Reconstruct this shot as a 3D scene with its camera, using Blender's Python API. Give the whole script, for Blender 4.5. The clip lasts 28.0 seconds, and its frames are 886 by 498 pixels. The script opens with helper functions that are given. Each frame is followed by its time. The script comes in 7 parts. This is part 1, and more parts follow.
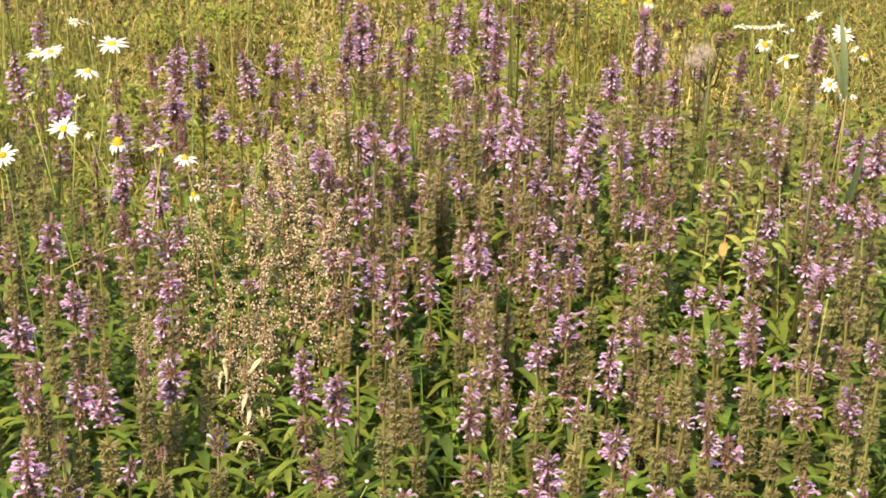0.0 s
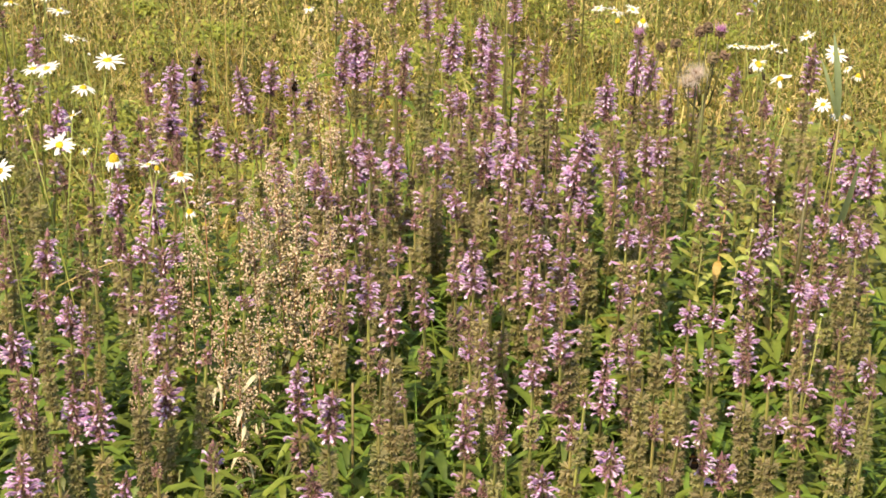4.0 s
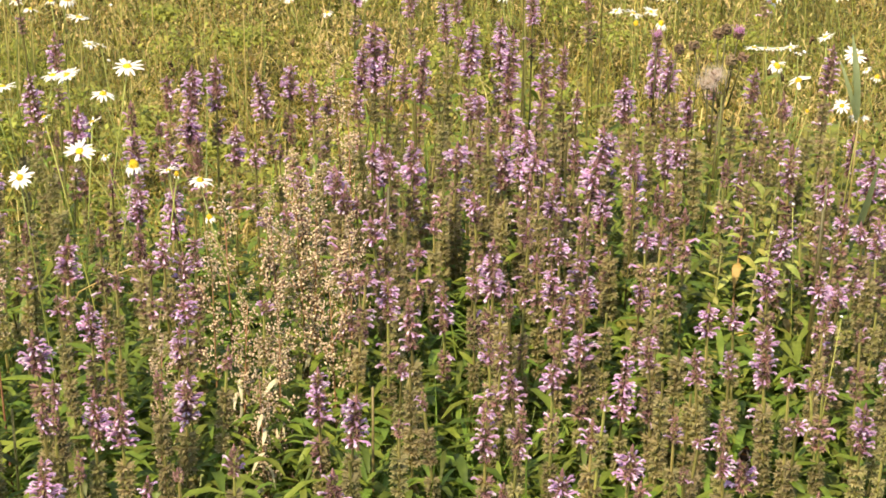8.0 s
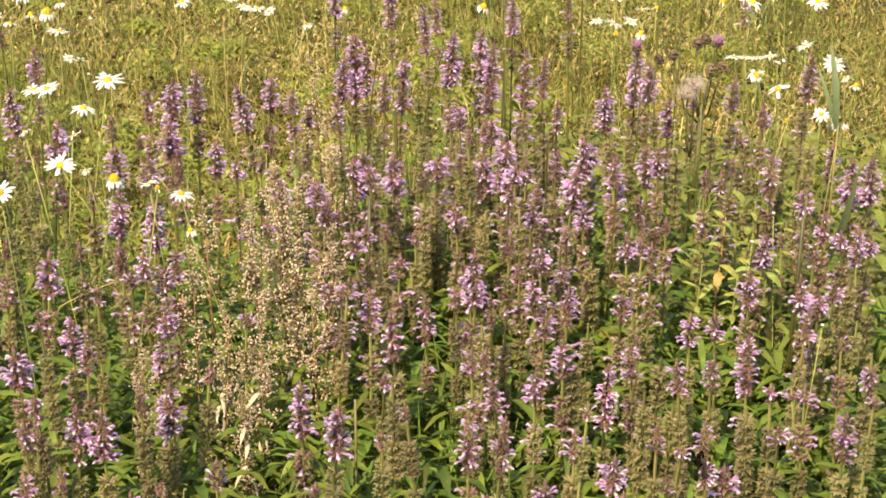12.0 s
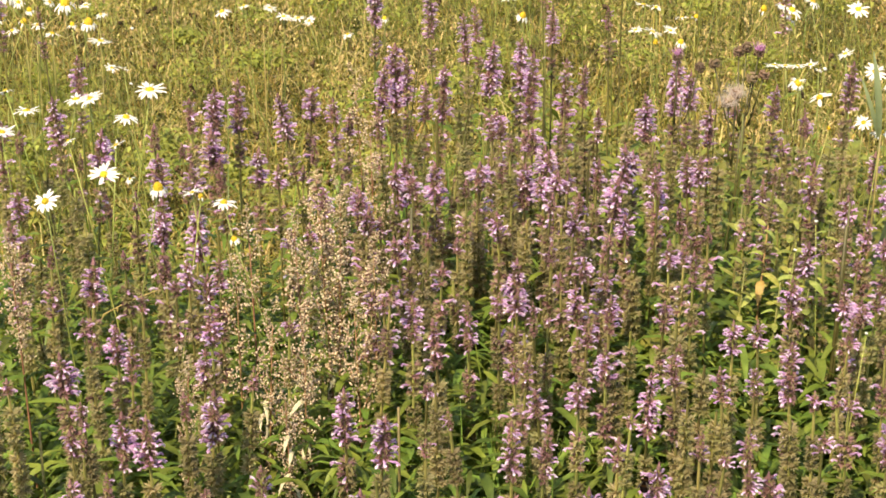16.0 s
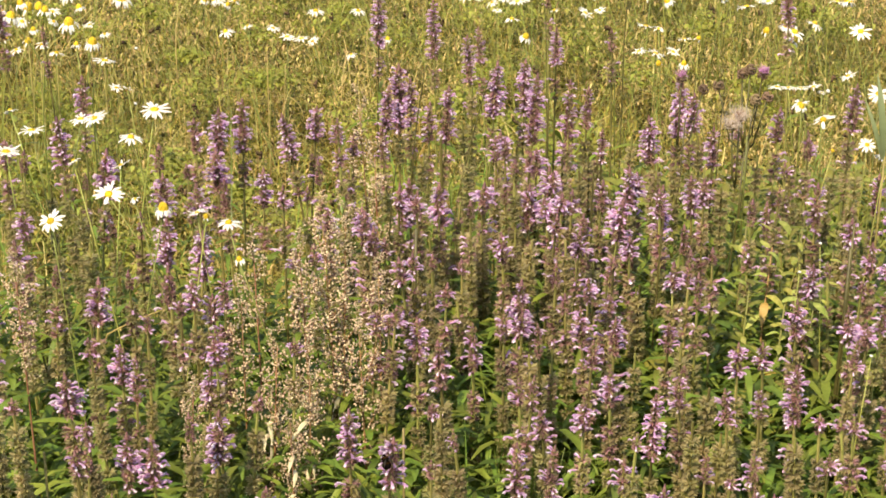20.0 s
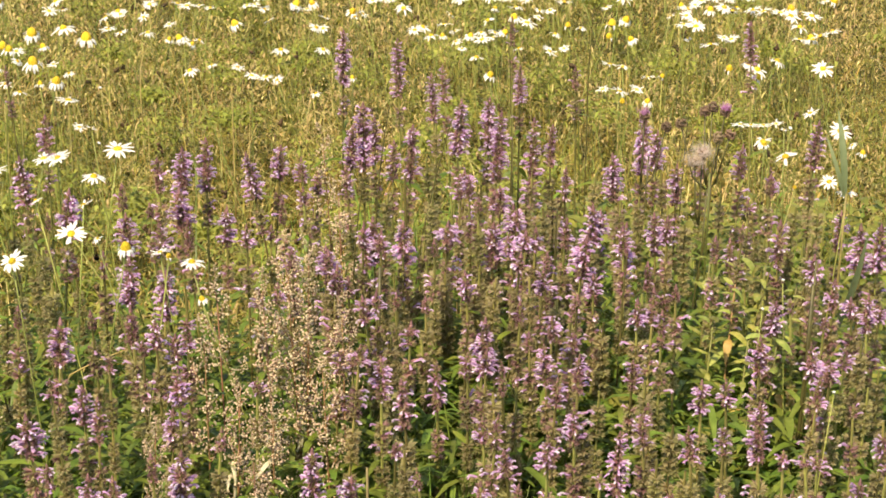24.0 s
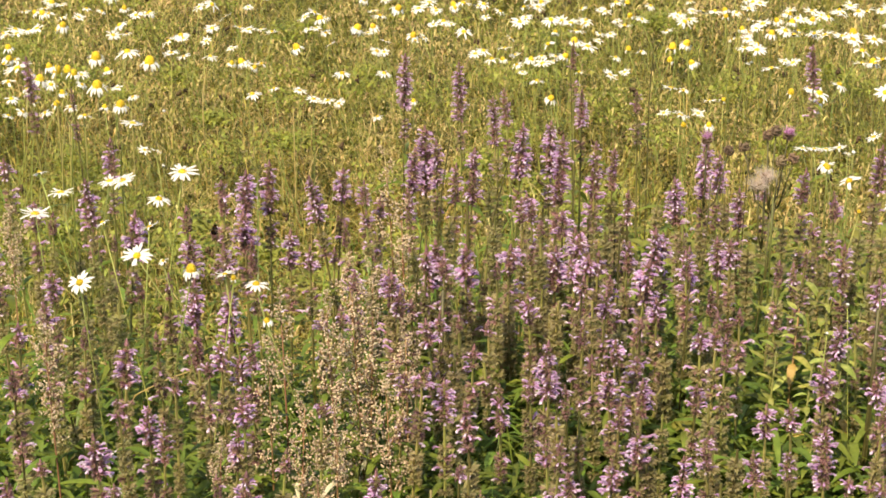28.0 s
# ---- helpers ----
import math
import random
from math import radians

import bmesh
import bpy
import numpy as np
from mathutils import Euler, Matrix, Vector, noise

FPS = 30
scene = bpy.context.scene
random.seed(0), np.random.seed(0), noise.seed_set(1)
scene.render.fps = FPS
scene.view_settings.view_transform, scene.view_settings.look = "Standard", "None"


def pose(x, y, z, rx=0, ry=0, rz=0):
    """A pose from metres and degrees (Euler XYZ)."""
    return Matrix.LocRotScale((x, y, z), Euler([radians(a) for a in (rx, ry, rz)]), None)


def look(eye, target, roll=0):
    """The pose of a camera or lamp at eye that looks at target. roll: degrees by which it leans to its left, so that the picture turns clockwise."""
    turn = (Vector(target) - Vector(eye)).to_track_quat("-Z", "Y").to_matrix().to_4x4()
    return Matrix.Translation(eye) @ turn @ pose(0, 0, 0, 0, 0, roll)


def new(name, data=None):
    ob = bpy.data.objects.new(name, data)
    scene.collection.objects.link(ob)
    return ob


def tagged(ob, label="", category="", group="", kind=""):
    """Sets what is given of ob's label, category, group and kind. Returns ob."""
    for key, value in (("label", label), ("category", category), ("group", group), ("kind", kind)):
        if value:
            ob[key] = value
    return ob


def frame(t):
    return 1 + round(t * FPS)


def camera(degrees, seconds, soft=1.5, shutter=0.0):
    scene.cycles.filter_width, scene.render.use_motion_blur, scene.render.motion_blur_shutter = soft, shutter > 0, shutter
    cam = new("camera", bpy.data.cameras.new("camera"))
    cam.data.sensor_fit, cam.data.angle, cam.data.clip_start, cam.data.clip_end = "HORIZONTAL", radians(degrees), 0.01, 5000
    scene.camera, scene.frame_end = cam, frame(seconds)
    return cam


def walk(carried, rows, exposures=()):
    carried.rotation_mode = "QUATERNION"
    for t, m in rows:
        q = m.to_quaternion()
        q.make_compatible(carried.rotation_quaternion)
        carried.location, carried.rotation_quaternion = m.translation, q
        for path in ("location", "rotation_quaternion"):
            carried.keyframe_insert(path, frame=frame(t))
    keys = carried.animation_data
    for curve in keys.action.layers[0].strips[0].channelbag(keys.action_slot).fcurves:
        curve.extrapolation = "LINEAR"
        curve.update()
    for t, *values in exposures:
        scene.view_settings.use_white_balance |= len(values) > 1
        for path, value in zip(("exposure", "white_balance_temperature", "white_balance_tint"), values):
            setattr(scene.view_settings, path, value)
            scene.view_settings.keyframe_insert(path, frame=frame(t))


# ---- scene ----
cam = camera(28.4, 28.0, 1.7)
PATH = [
    (0.0, look((0.0337, 0.0249, 1.5654), (0.0333, 1.8533, 0.7548), 0.461)),
    (0.5, look((0.0322, 0.0233, 1.5660), (0.0185, 1.8524, 0.7572), 0.490)),
    (1.0, look((0.0331, 0.0236, 1.5646), (0.0100, 1.8534, 0.7576), 0.496)),
    (1.5, look((0.0288, 0.0239, 1.5653), (0.0083, 1.8546, 0.7603), 0.610)),
    (2.0, look((0.0291, 0.0233, 1.5650), (0.0124, 1.8559, 0.7642), 0.691)),
    (2.5, look((0.0296, 0.0222, 1.5655), (0.0199, 1.8564, 0.7682), 0.753)),
    (3.0, look((0.0291, 0.0208, 1.5678), (0.0301, 1.8556, 0.7718), 0.846)),
    (3.5, look((0.0302, 0.0195, 1.5679), (0.0402, 1.8551, 0.7737), 0.894)),
    (5.5, look((0.0302, 0.0207, 1.5702), (0.0259, 1.8582, 0.7807), 0.432)),
    (6.0, look((0.0318, 0.0173, 1.5706), (0.0231, 1.8548, 0.7812), 0.316)),
    (6.5, look((0.0322, 0.0140, 1.5712), (0.0194, 1.8512, 0.7810), 0.257)),
    (7.0, look((0.0314, 0.0157, 1.5707), (0.0192, 1.8529, 0.7804), 0.259)),
    (7.5, look((0.0316, 0.0168, 1.5703), (0.0161, 1.8543, 0.7805), 0.205)),
    (8.0, look((0.0309, 0.0176, 1.5703), (0.0169, 1.8551, 0.7807), 0.243)),
    (8.5, look((0.0310, 0.0173, 1.5698), (0.0181, 1.8548, 0.7801), 0.228)),
    (9.0, look((0.0318, 0.0175, 1.5698), (0.0221, 1.8560, 0.7824), 0.193)),
    (9.5, look((0.0317, 0.0172, 1.5704), (0.0253, 1.8560, 0.7836), 0.211)),
    (10.0, look((0.0323, 0.0149, 1.5703), (0.0258, 1.8548, 0.7862), 0.120)),
    (10.5, look((0.0319, 0.0159, 1.5719), (0.0284, 1.8567, 0.7900), 0.093)),
    (11.0, look((0.0318, 0.0165, 1.5722), (0.0302, 1.8580, 0.7919), 0.063)),
    (11.5, look((0.0322, 0.0157, 1.5740), (0.0356, 1.8571, 0.7934), 0.034)),
    (12.0, look((0.0322, 0.0170, 1.5725), (0.0380, 1.8590, 0.7935), 0.019)),
    (12.5, look((0.0335, 0.0156, 1.5718), (0.0315, 1.8592, 0.7966), -0.086)),
    (14.5, look((0.0279, 0.0171, 1.5730), (0.0033, 1.8607, 0.7981), -0.272)),
    (15.0, look((0.0276, 0.0157, 1.5729), (-0.0002, 1.8591, 0.7977), -0.355)),
    (15.5, look((0.0269, 0.0146, 1.5712), (-0.0044, 1.8594, 0.7994), -0.436)),
    (16.0, look((0.0252, 0.0128, 1.5730), (-0.0103, 1.8587, 0.8039), -0.476)),
    (16.5, look((0.0224, 0.0122, 1.5726), (-0.0209, 1.8593, 0.8067), -0.445)),
    (17.0, look((0.0219, 0.0115, 1.5740), (-0.0298, 1.8587, 0.8091), -0.453)),
    (17.5, look((0.0218, 0.0110, 1.5740), (-0.0355, 1.8583, 0.8097), -0.444)),
    (18.0, look((0.0208, 0.0104, 1.5747), (-0.0363, 1.8575, 0.8100), -0.414)),
    (18.5, look((0.0196, 0.0110, 1.5745), (-0.0361, 1.8582, 0.8097), -0.336)),
    (19.0, look((0.0189, 0.0107, 1.5748), (-0.0362, 1.8585, 0.8116), -0.318)),
    (19.5, look((0.0168, 0.0131, 1.5732), (-0.0285, 1.8646, 0.8183), -0.248)),
    (20.0, look((0.0195, 0.0115, 1.5754), (-0.0159, 1.8658, 0.8270), -0.284)),
    (20.5, look((0.0223, 0.0120, 1.5751), (-0.0004, 1.8697, 0.8347), -0.327)),
    (21.0, look((0.0236, 0.0135, 1.5761), (0.0092, 1.8733, 0.8406), -0.346)),
    (21.5, look((0.0224, 0.0134, 1.5760), (0.0125, 1.8759, 0.8473), -0.293)),
    (23.5, look((0.0239, 0.0119, 1.5757), (0.0262, 1.8807, 0.8632), -0.137)),
    (24.0, look((0.0244, 0.0128, 1.5755), (0.0259, 1.8831, 0.8672), -0.135)),
    (24.5, look((0.0244, 0.0126, 1.5762), (0.0208, 1.8846, 0.8722), -0.217)),
    (25.0, look((0.0236, 0.0121, 1.5755), (0.0157, 1.8868, 0.8788), -0.140)),
    (25.5, look((0.0219, 0.0134, 1.5765), (0.0087, 1.8891, 0.8826), -0.077)),
    (26.0, look((0.0222, 0.0133, 1.5769), (0.0024, 1.8897, 0.8849), -0.133)),
    (26.5, look((0.0219, 0.0112, 1.5766), (-0.0049, 1.8883, 0.8869), -0.202)),
    (27.0, look((0.0210, 0.0089, 1.5776), (-0.0180, 1.8862, 0.8889), -0.332)),
    (27.5, look((0.0178, 0.0083, 1.5783), (-0.0321, 1.8860, 0.8916), -0.478)),
    (28.0, look((0.0166, 0.0066, 1.5778), (-0.0467, 1.8853, 0.8945), -0.619)),
]
walk(cam, PATH, ((0.0, 0.64, 8050, 10), (11.0, 0.69, 8050, 10), (19.0, 0.60, 8050, 10), (26.0, 0.56, 8050, 10), (28.0, 0.51, 8050, 10)))

# ---- light ----
SUN_ELEVATION, SUN_TURN = radians(52), radians(204)  # turn: clockwise from +y, where the sun stands
world = bpy.data.worlds.new("sky")
scene.world = world
world.use_nodes = True
wn = world.node_tree.nodes
sky = wn.new("ShaderNodeTexSky")
sky.sky_type, sky.sun_disc = "NISHITA", False
sky.sun_elevation, sky.sun_rotation = SUN_ELEVATION, SUN_TURN
wn["Background"].inputs[1].default_value = 0.15
world.node_tree.links.new(sky.outputs[0], wn["Background"].inputs[0])
sun = new("sun", bpy.data.lights.new("sun", "SUN"))
sun.data.energy, sun.data.angle, sun.data.color = 4.3, radians(0.5), (1.0, 0.90, 0.72)
sun_from = Vector((math.sin(SUN_TURN) * math.cos(SUN_ELEVATION), math.cos(SUN_TURN) * math.cos(SUN_ELEVATION), math.sin(SUN_ELEVATION)))
sun.matrix_world = look(sun_from * 30, (0, 0, 0))


# ---- materials ----
def material(name, dark, light, rough=0.6, scale=60.0, through_light=0.0, spread=0.25, bump=0.2, island=False, spots=None, spot_scale=400.0, band=(0.5, 1.0), clear=0.0, gloss=0.5):
    """Two tones mixed by noise at two scales, varied from piece to piece; leaves let light through."""
    mat = bpy.data.materials.new(name)
    mat.use_nodes = True
    n, ln = mat.node_tree.nodes, mat.node_tree.links
    bsdf = n["Principled BSDF"]
    bsdf.inputs["Roughness"].default_value = rough
    bsdf.inputs["Specular IOR Level"].default_value = gloss
    co = n.new("ShaderNodeTexCoord")
    coarse, fine = n.new("ShaderNodeTexNoise"), n.new("ShaderNodeTexNoise")
    for tex, s in ((coarse, scale), (fine, scale * 7)):
        tex.inputs["Scale"].default_value = s
        tex.inputs["Detail"].default_value = 3
        ln.new(co.outputs["Object"], tex.inputs["Vector"])
    add = n.new("ShaderNodeMath")
    add.operation = "MULTIPLY_ADD"
    add.inputs[1].default_value = 0.5
    ln.new(fine.outputs[0], add.inputs[0])
    ln.new(coarse.outputs[0], add.inputs[2])
    shift = n.new("ShaderNodeMapRange")
    shift.inputs[1].default_value, shift.inputs[2].default_value = band
    ln.new(add.outputs[0], shift.inputs[0])
    mix = n.new("ShaderNodeMix")
    mix.data_type = "RGBA"
    mix.inputs[6].default_value, mix.inputs[7].default_value = (*dark, 1), (*light, 1)
    ln.new(shift.outputs[0], mix.inputs[0])
    colour = mix.outputs[2]
    if spots:
        sp = n.new("ShaderNodeTexNoise")
        sp.inputs["Scale"].default_value = spot_scale
        ln.new(co.outputs["Object"], sp.inputs["Vector"])
        step = n.new("ShaderNodeMapRange")
        step.inputs[1].default_value, step.inputs[2].default_value = 0.52, 0.6
        ln.new(sp.outputs[0], step.inputs[0])
        mix2 = n.new("ShaderNodeMix")
        mix2.data_type = "RGBA"
        mix2.inputs[7].default_value = (*spots, 1)
        ln.new(step.outputs[0], mix2.inputs[0])
        ln.new(colour, mix2.inputs[6])
        colour = mix2.outputs[2]
    rnd = n.new("ShaderNodeNewGeometry" if island else "ShaderNodeObjectInfo")
    vary = n.new("ShaderNodeHueSaturation")
    val, hue = n.new("ShaderNodeMapRange"), n.new("ShaderNodeMapRange")
    val.inputs[3].default_value, val.inputs[4].default_value = 1 - spread, 1 + spread
    hue.inputs[3].default_value, hue.inputs[4].default_value = 0.5 - spread * 0.06, 0.5 + spread * 0.06
    out = rnd.outputs["Random Per Island" if island else "Random"]
    ln.new(out, val.inputs[0])
    wrap = n.new("ShaderNodeMath")
    wrap.operation = "FRACT"
    times = n.new("ShaderNodeMath")
    times.operation = "MULTIPLY"
    times.inputs[1].default_value = 7.3
    ln.new(out, times.inputs[0])
    ln.new(times.outputs[0], wrap.inputs[0])
    ln.new(wrap.outputs[0], hue.inputs[0])
    ln.new(val.outputs[0], vary.inputs["Value"])
    ln.new(hue.outputs[0], vary.inputs["Hue"])
    ln.new(colour, vary.inputs["Color"])
    ln.new(vary.outputs[0], bsdf.inputs["Base Color"])
    if bump:
        bp = n.new("ShaderNodeBump")
        bp.inputs["Strength"].default_value, bp.inputs["Distance"].default_value = bump, 0.002
        ln.new(fine.outputs[0], bp.inputs["Height"])
        ln.new(bp.outputs[0], bsdf.inputs["Normal"])
    if through_light:
        tr, ms = n.new("ShaderNodeBsdfTranslucent"), n.new("ShaderNodeMixShader")
        ms.inputs[0].default_value = through_light
        ln.new(vary.outputs[0], tr.inputs["Color"])
        ln.new(bsdf.outputs[0], ms.inputs[1])
        ln.new(tr.outputs[0], ms.inputs[2])
        ln.new(ms.outputs[0], n["Material Output"].inputs["Surface"])
    if clear:
        tp, mc = n.new("ShaderNodeBsdfTransparent"), n.new("ShaderNodeMixShader")
        mc.inputs[0].default_value = clear
        shown = n["Material Output"].inputs["Surface"].links[0].from_socket
        ln.new(shown, mc.inputs[1])
        ln.new(tp.outputs[0], mc.inputs[2])
        ln.new(mc.outputs[0], n["Material Output"].inputs["Surface"])
    return mat


M_SOIL = material("soil", (0.04, 0.05, 0.011), (0.115, 0.11, 0.032), 0.95, 9, bump=0.6, spread=0.0)
M_LEAF = material("green leaf", (0.10, 0.16, 0.02), (0.22, 0.29, 0.045), 0.42, 25, 0.38, 0.35)
M_UNDER = material("understorey leaf", (0.10, 0.16, 0.024), (0.225, 0.30, 0.058), 0.45, 20, 0.42, 0.45, island=True)
M_BLADE = material("fresh grass", (0.13, 0.22, 0.03), (0.24, 0.34, 0.07), 0.4, 15, 0.3, 0.35, island=True)
M_FIELD = material("meadow grass", (0.20, 0.165, 0.024), (0.55, 0.43, 0.115), 0.55, 5, 0.35, 0.55, island=True, band=(0.6, 0.88))
M_LIME = material("lime herb", (0.22, 0.27, 0.04), (0.43, 0.44, 0.11), 0.5, 20, 0.4, 0.35, island=True)
M_SEED = material("grass seed", (0.335, 0.25, 0.085), (0.60, 0.465, 0.215), 0.7, 40, 0.15, 0.45, island=True)
M_FEATHER = material("feathery foliage", (0.15, 0.18, 0.03), (0.29, 0.30, 0.07), 0.5, 30, 0.3, 0.35, island=True)
M_HERB = material("golden green herb", (0.20, 0.182, 0.032), (0.425, 0.345, 0.085), 0.5, 30, 0.3, 0.4, island=True)
M_STEM = material("wort stem", (0.135, 0.13, 0.036), (0.28, 0.26, 0.08), 0.55, 30, 0.0, 0.4)
M_BROWNSTEM = material("brown olive stem", (0.12, 0.095, 0.03), (0.24, 0.19, 0.07), 0.55, 30, 0.0, 0.3)
M_DARKSTEM = material("dark stem", (0.05, 0.045, 0.015), (0.12, 0.11, 0.03), 0.5, 30, 0.0, 0.2)
M_CALYX = material("spent calyx", (0.318, 0.272, 0.136), (0.53, 0.46, 0.258), 0.75, 90, 0.5, 0.25, gloss=0.25)
M_GREENCALYX = material("green calyx", (0.27, 0.255, 0.10), (0.43, 0.405, 0.19), 0.75, 90, 0.5, 0.28, gloss=0.25)
M_BRACT = material("olive bract", (0.21, 0.19, 0.072), (0.37, 0.335, 0.145), 0.65, 60, 0.45, 0.3)
M_PURPLE = material("purple calyx", (0.27, 0.135, 0.14), (0.49, 0.29, 0.28), 0.65, 120, 0.4, 0.35, gloss=0.3)
M_PETAL = material("mauve corolla", (0.485, 0.25, 0.51), (0.71, 0.47, 0.73), 0.5, 150, 0.35, 0.25, gloss=0.3)
M_LIP = material("mauve lip", (0.66, 0.475, 0.70), (0.83, 0.72, 0.87), 0.5, 120, 0.35, 0.15, spots=(0.90, 0.82, 0.88), spot_scale=260, gloss=0.3)
M_STRAW = material("straw", (0.42, 0.33, 0.10), (0.66, 0.54, 0.24), 0.6, 8, 0.15, 0.3, island=True)
M_LIGHTSTEM = material("pale stem", (0.32, 0.31, 0.08), (0.52, 0.47, 0.19), 0.5, 10, 0.2, 0.3, island=True)
M_GREENFIELD = material("soft green grass", (0.14, 0.16, 0.022), (0.37, 0.355, 0.072), 0.5, 10, 0.3, 0.4, island=True)
M_GOLD = material("golden grass", (0.29, 0.22, 0.04), (0.52, 0.40, 0.12), 0.55, 7, 0.3, 0.5, island=True, band=(0.6, 0.9))
M_HUSK = material("dark husk", (0.05, 0.03, 0.015), (0.14, 0.09, 0.04), 0.8, 60, 0.0, 0.3, island=True)
M_BUD = material("dark buds", (0.14, 0.06, 0.075), (0.29, 0.14, 0.165), 0.6, 150, 0.1, 0.2)
M_WHITE = material("white ray", (0.78, 0.78, 0.76), (0.86, 0.86, 0.85), 0.55, 60, 0.25, 0.04)
M_DISC = material("yellow disc", (0.68, 0.44, 0.02), (0.88, 0.66, 0.05), 0.7, 300, 0.0, 0.12, bump=0.8)
M_GREENSTALK = material("green stalk", (0.09, 0.11, 0.02), (0.18, 0.20, 0.045), 0.5, 30, 0.0, 0.3)
M_MAYSTALK = material("mayweed stalk", (0.18, 0.21, 0.04), (0.36, 0.38, 0.11), 0.5, 30, 0.0, 0.4)
M_MUGBUD = material("mugwort heads", (0.44, 0.30, 0.20), (0.82, 0.68, 0.50), 0.7, 60, 0.2, 0.4, island=True)
M_MUGSTEM = material("mugwort stem", (0.20, 0.09, 0.045), (0.36, 0.20, 0.10), 0.6, 30, 0.0, 0.3)
M_PALELEAF = material("withered leaf", (0.55, 0.50, 0.32), (0.75, 0.70, 0.50), 0.6, 40, 0.2, 0.15)
M_YELLOWLEAF = material("yellowing leaf", (0.23, 0.30, 0.05), (0.50, 0.50, 0.16), 0.5, 45, 0.42, 0.45)
M_ORANGELEAF = material("orange withered leaf", (0.52, 0.33, 0.08), (0.72, 0.54, 0.20), 0.6, 45, 0.3, 0.2)
M_REED = material("blue-green reed", (0.17, 0.22, 0.10), (0.29, 0.34, 0.18), 0.5, 12, 0.3, 0.1)
M_THISTLE = material("thistle bracts", (0.09, 0.06, 0.04), (0.26, 0.18, 0.11), 0.7, 150, 0.0, 0.3)
M_TUFT = material("thistle tuft", (0.42, 0.16, 0.40), (0.66, 0.36, 0.60), 0.6, 150, 0.2, 0.1)
M_FLUFF = material("thistle down", (0.66, 0.56, 0.50), (0.82, 0.73, 0.66), 0.8, 100, 0.5, 0.1, clear=0.55)
M_BEE = material("bee fur black", (0.003, 0.002, 0.002), (0.008, 0.006, 0.005), 1.0, 300, bump=0.0, spread=0.05, gloss=0.0)
M_BEEBAND = material("bee fur ochre", (0.012, 0.006, 0.002), (0.03, 0.016, 0.005), 1.0, 300, bump=0.0, spread=0.05, gloss=0.0)
M_BEETAIL = material("bee fur tail", (0.02, 0.012, 0.008), (0.04, 0.03, 0.02), 1.0, 300, bump=0.0, spread=0.05, gloss=0.0)
M_WING = material("bee wing", (0.03, 0.024, 0.018), (0.06, 0.05, 0.04), 0.5, 200, 0.3, 0.05, gloss=0.2)


# ---- mesh tools ----
R = random.Random(11)


class Geo:
    """Vertices, faces and material numbers of one mesh."""

    def __init__(self):
        self.v, self.f, self.m = [], [], []

    def add(self, verts, faces, mat=0):
        k = len(self.v)
        self.v += [tuple(p) for p in verts]
        self.f += [tuple(i + k for i in q) for q in faces]
        self.m += [mat] * len(faces)

    def mesh(self, name, mats, smooth=True):
        me = bpy.data.meshes.new(name)
        me.from_pydata(self.v, [], self.f)
        for m in mats:
            me.materials.append(m)
        me.polygons.foreach_set("material_index", self.m)
        me.polygons.foreach_set("use_smooth", [smooth] * len(self.f))
        me.update()
        return me


def across(d):
    """Two unit vectors square to d."""
    d = d.normalized()
    a = d.cross(Vector((0, 0, 1)) if abs(d.z) < 0.9 else Vector((1, 0, 0))).normalized()
    return a, d.cross(a)


def tube(g, pts, radii, sides=5, mat=0, tip=True):
    pts = [Vector(p) for p in pts]
    n, verts, faces = len(pts), [], []
    for i, p in enumerate(pts):
        a, b = across(pts[min(i + 1, n - 1)] - pts[max(i - 1, 0)])
        for k in range(sides):
            w = 2 * math.pi * k / sides
            verts.append(p + radii[i] * (math.cos(w) * a + math.sin(w) * b))
    for i in range(n - 1):
        for k in range(sides):
            j = (k + 1) % sides
            faces.append((i * sides + k, i * sides + j, (i + 1) * sides + j, (i + 1) * sides + k))
    if tip:
        faces.append(tuple((n - 1) * sides + k for k in range(sides)))
        faces.append(tuple(sides - 1 - k for k in range(sides)))
    g.add(verts, faces, mat)


def ribbon(g, pts, widths, side, fold=0.0, mat=0):
    """A leaf-like strip with a sunken midrib along pts."""
    pts, side = [Vector(p) for p in pts], Vector(side).normalized()
    verts, faces, n = [], [], len(pts)
    for i, p in enumerate(pts):
        t = pts[min(i + 1, n - 1)] - pts[max(i - 1, 0)]
        up = side.cross(t).normalized()
        w = widths[i] / 2
        verts += [p - side * w + up * fold * w, p, p + side * w + up * fold * w]
    for i in range(n - 1):
        k = 3 * i
        faces += [(k, k + 1, k + 4, k + 3), (k + 1, k + 2, k + 5, k + 4)]
    g.add(verts, faces, mat)


def dome(g, centre, rx, rz, rings=3, sides=8, mat=0, z0=0.0):
    """A rounded dome over the plane at centre."""
    verts, faces = [], []
    for i in range(rings):
        e = math.pi / 2 * i / rings
        for k in range(sides):
            w = 2 * math.pi * (k + 0.5 * i) / sides
            verts.append(Vector(centre) + Vector((rx * math.cos(e) * math.cos(w), rx * math.cos(e) * math.sin(w), z0 + rz * math.sin(e))))
    verts.append(Vector(centre) + Vector((0, 0, z0 + rz)))
    for i in range(rings - 1):
        for k in range(sides):
            j = (k + 1) % sides
            faces.append((i * sides + k, i * sides + j, (i + 1) * sides + j, (i + 1) * sides + k))
    top = len(verts) - 1
    for k in range(sides):
        faces.append(((rings - 1) * sides + k, (rings - 1) * sides + (k + 1) % sides, top))
    g.add(verts, faces, mat)


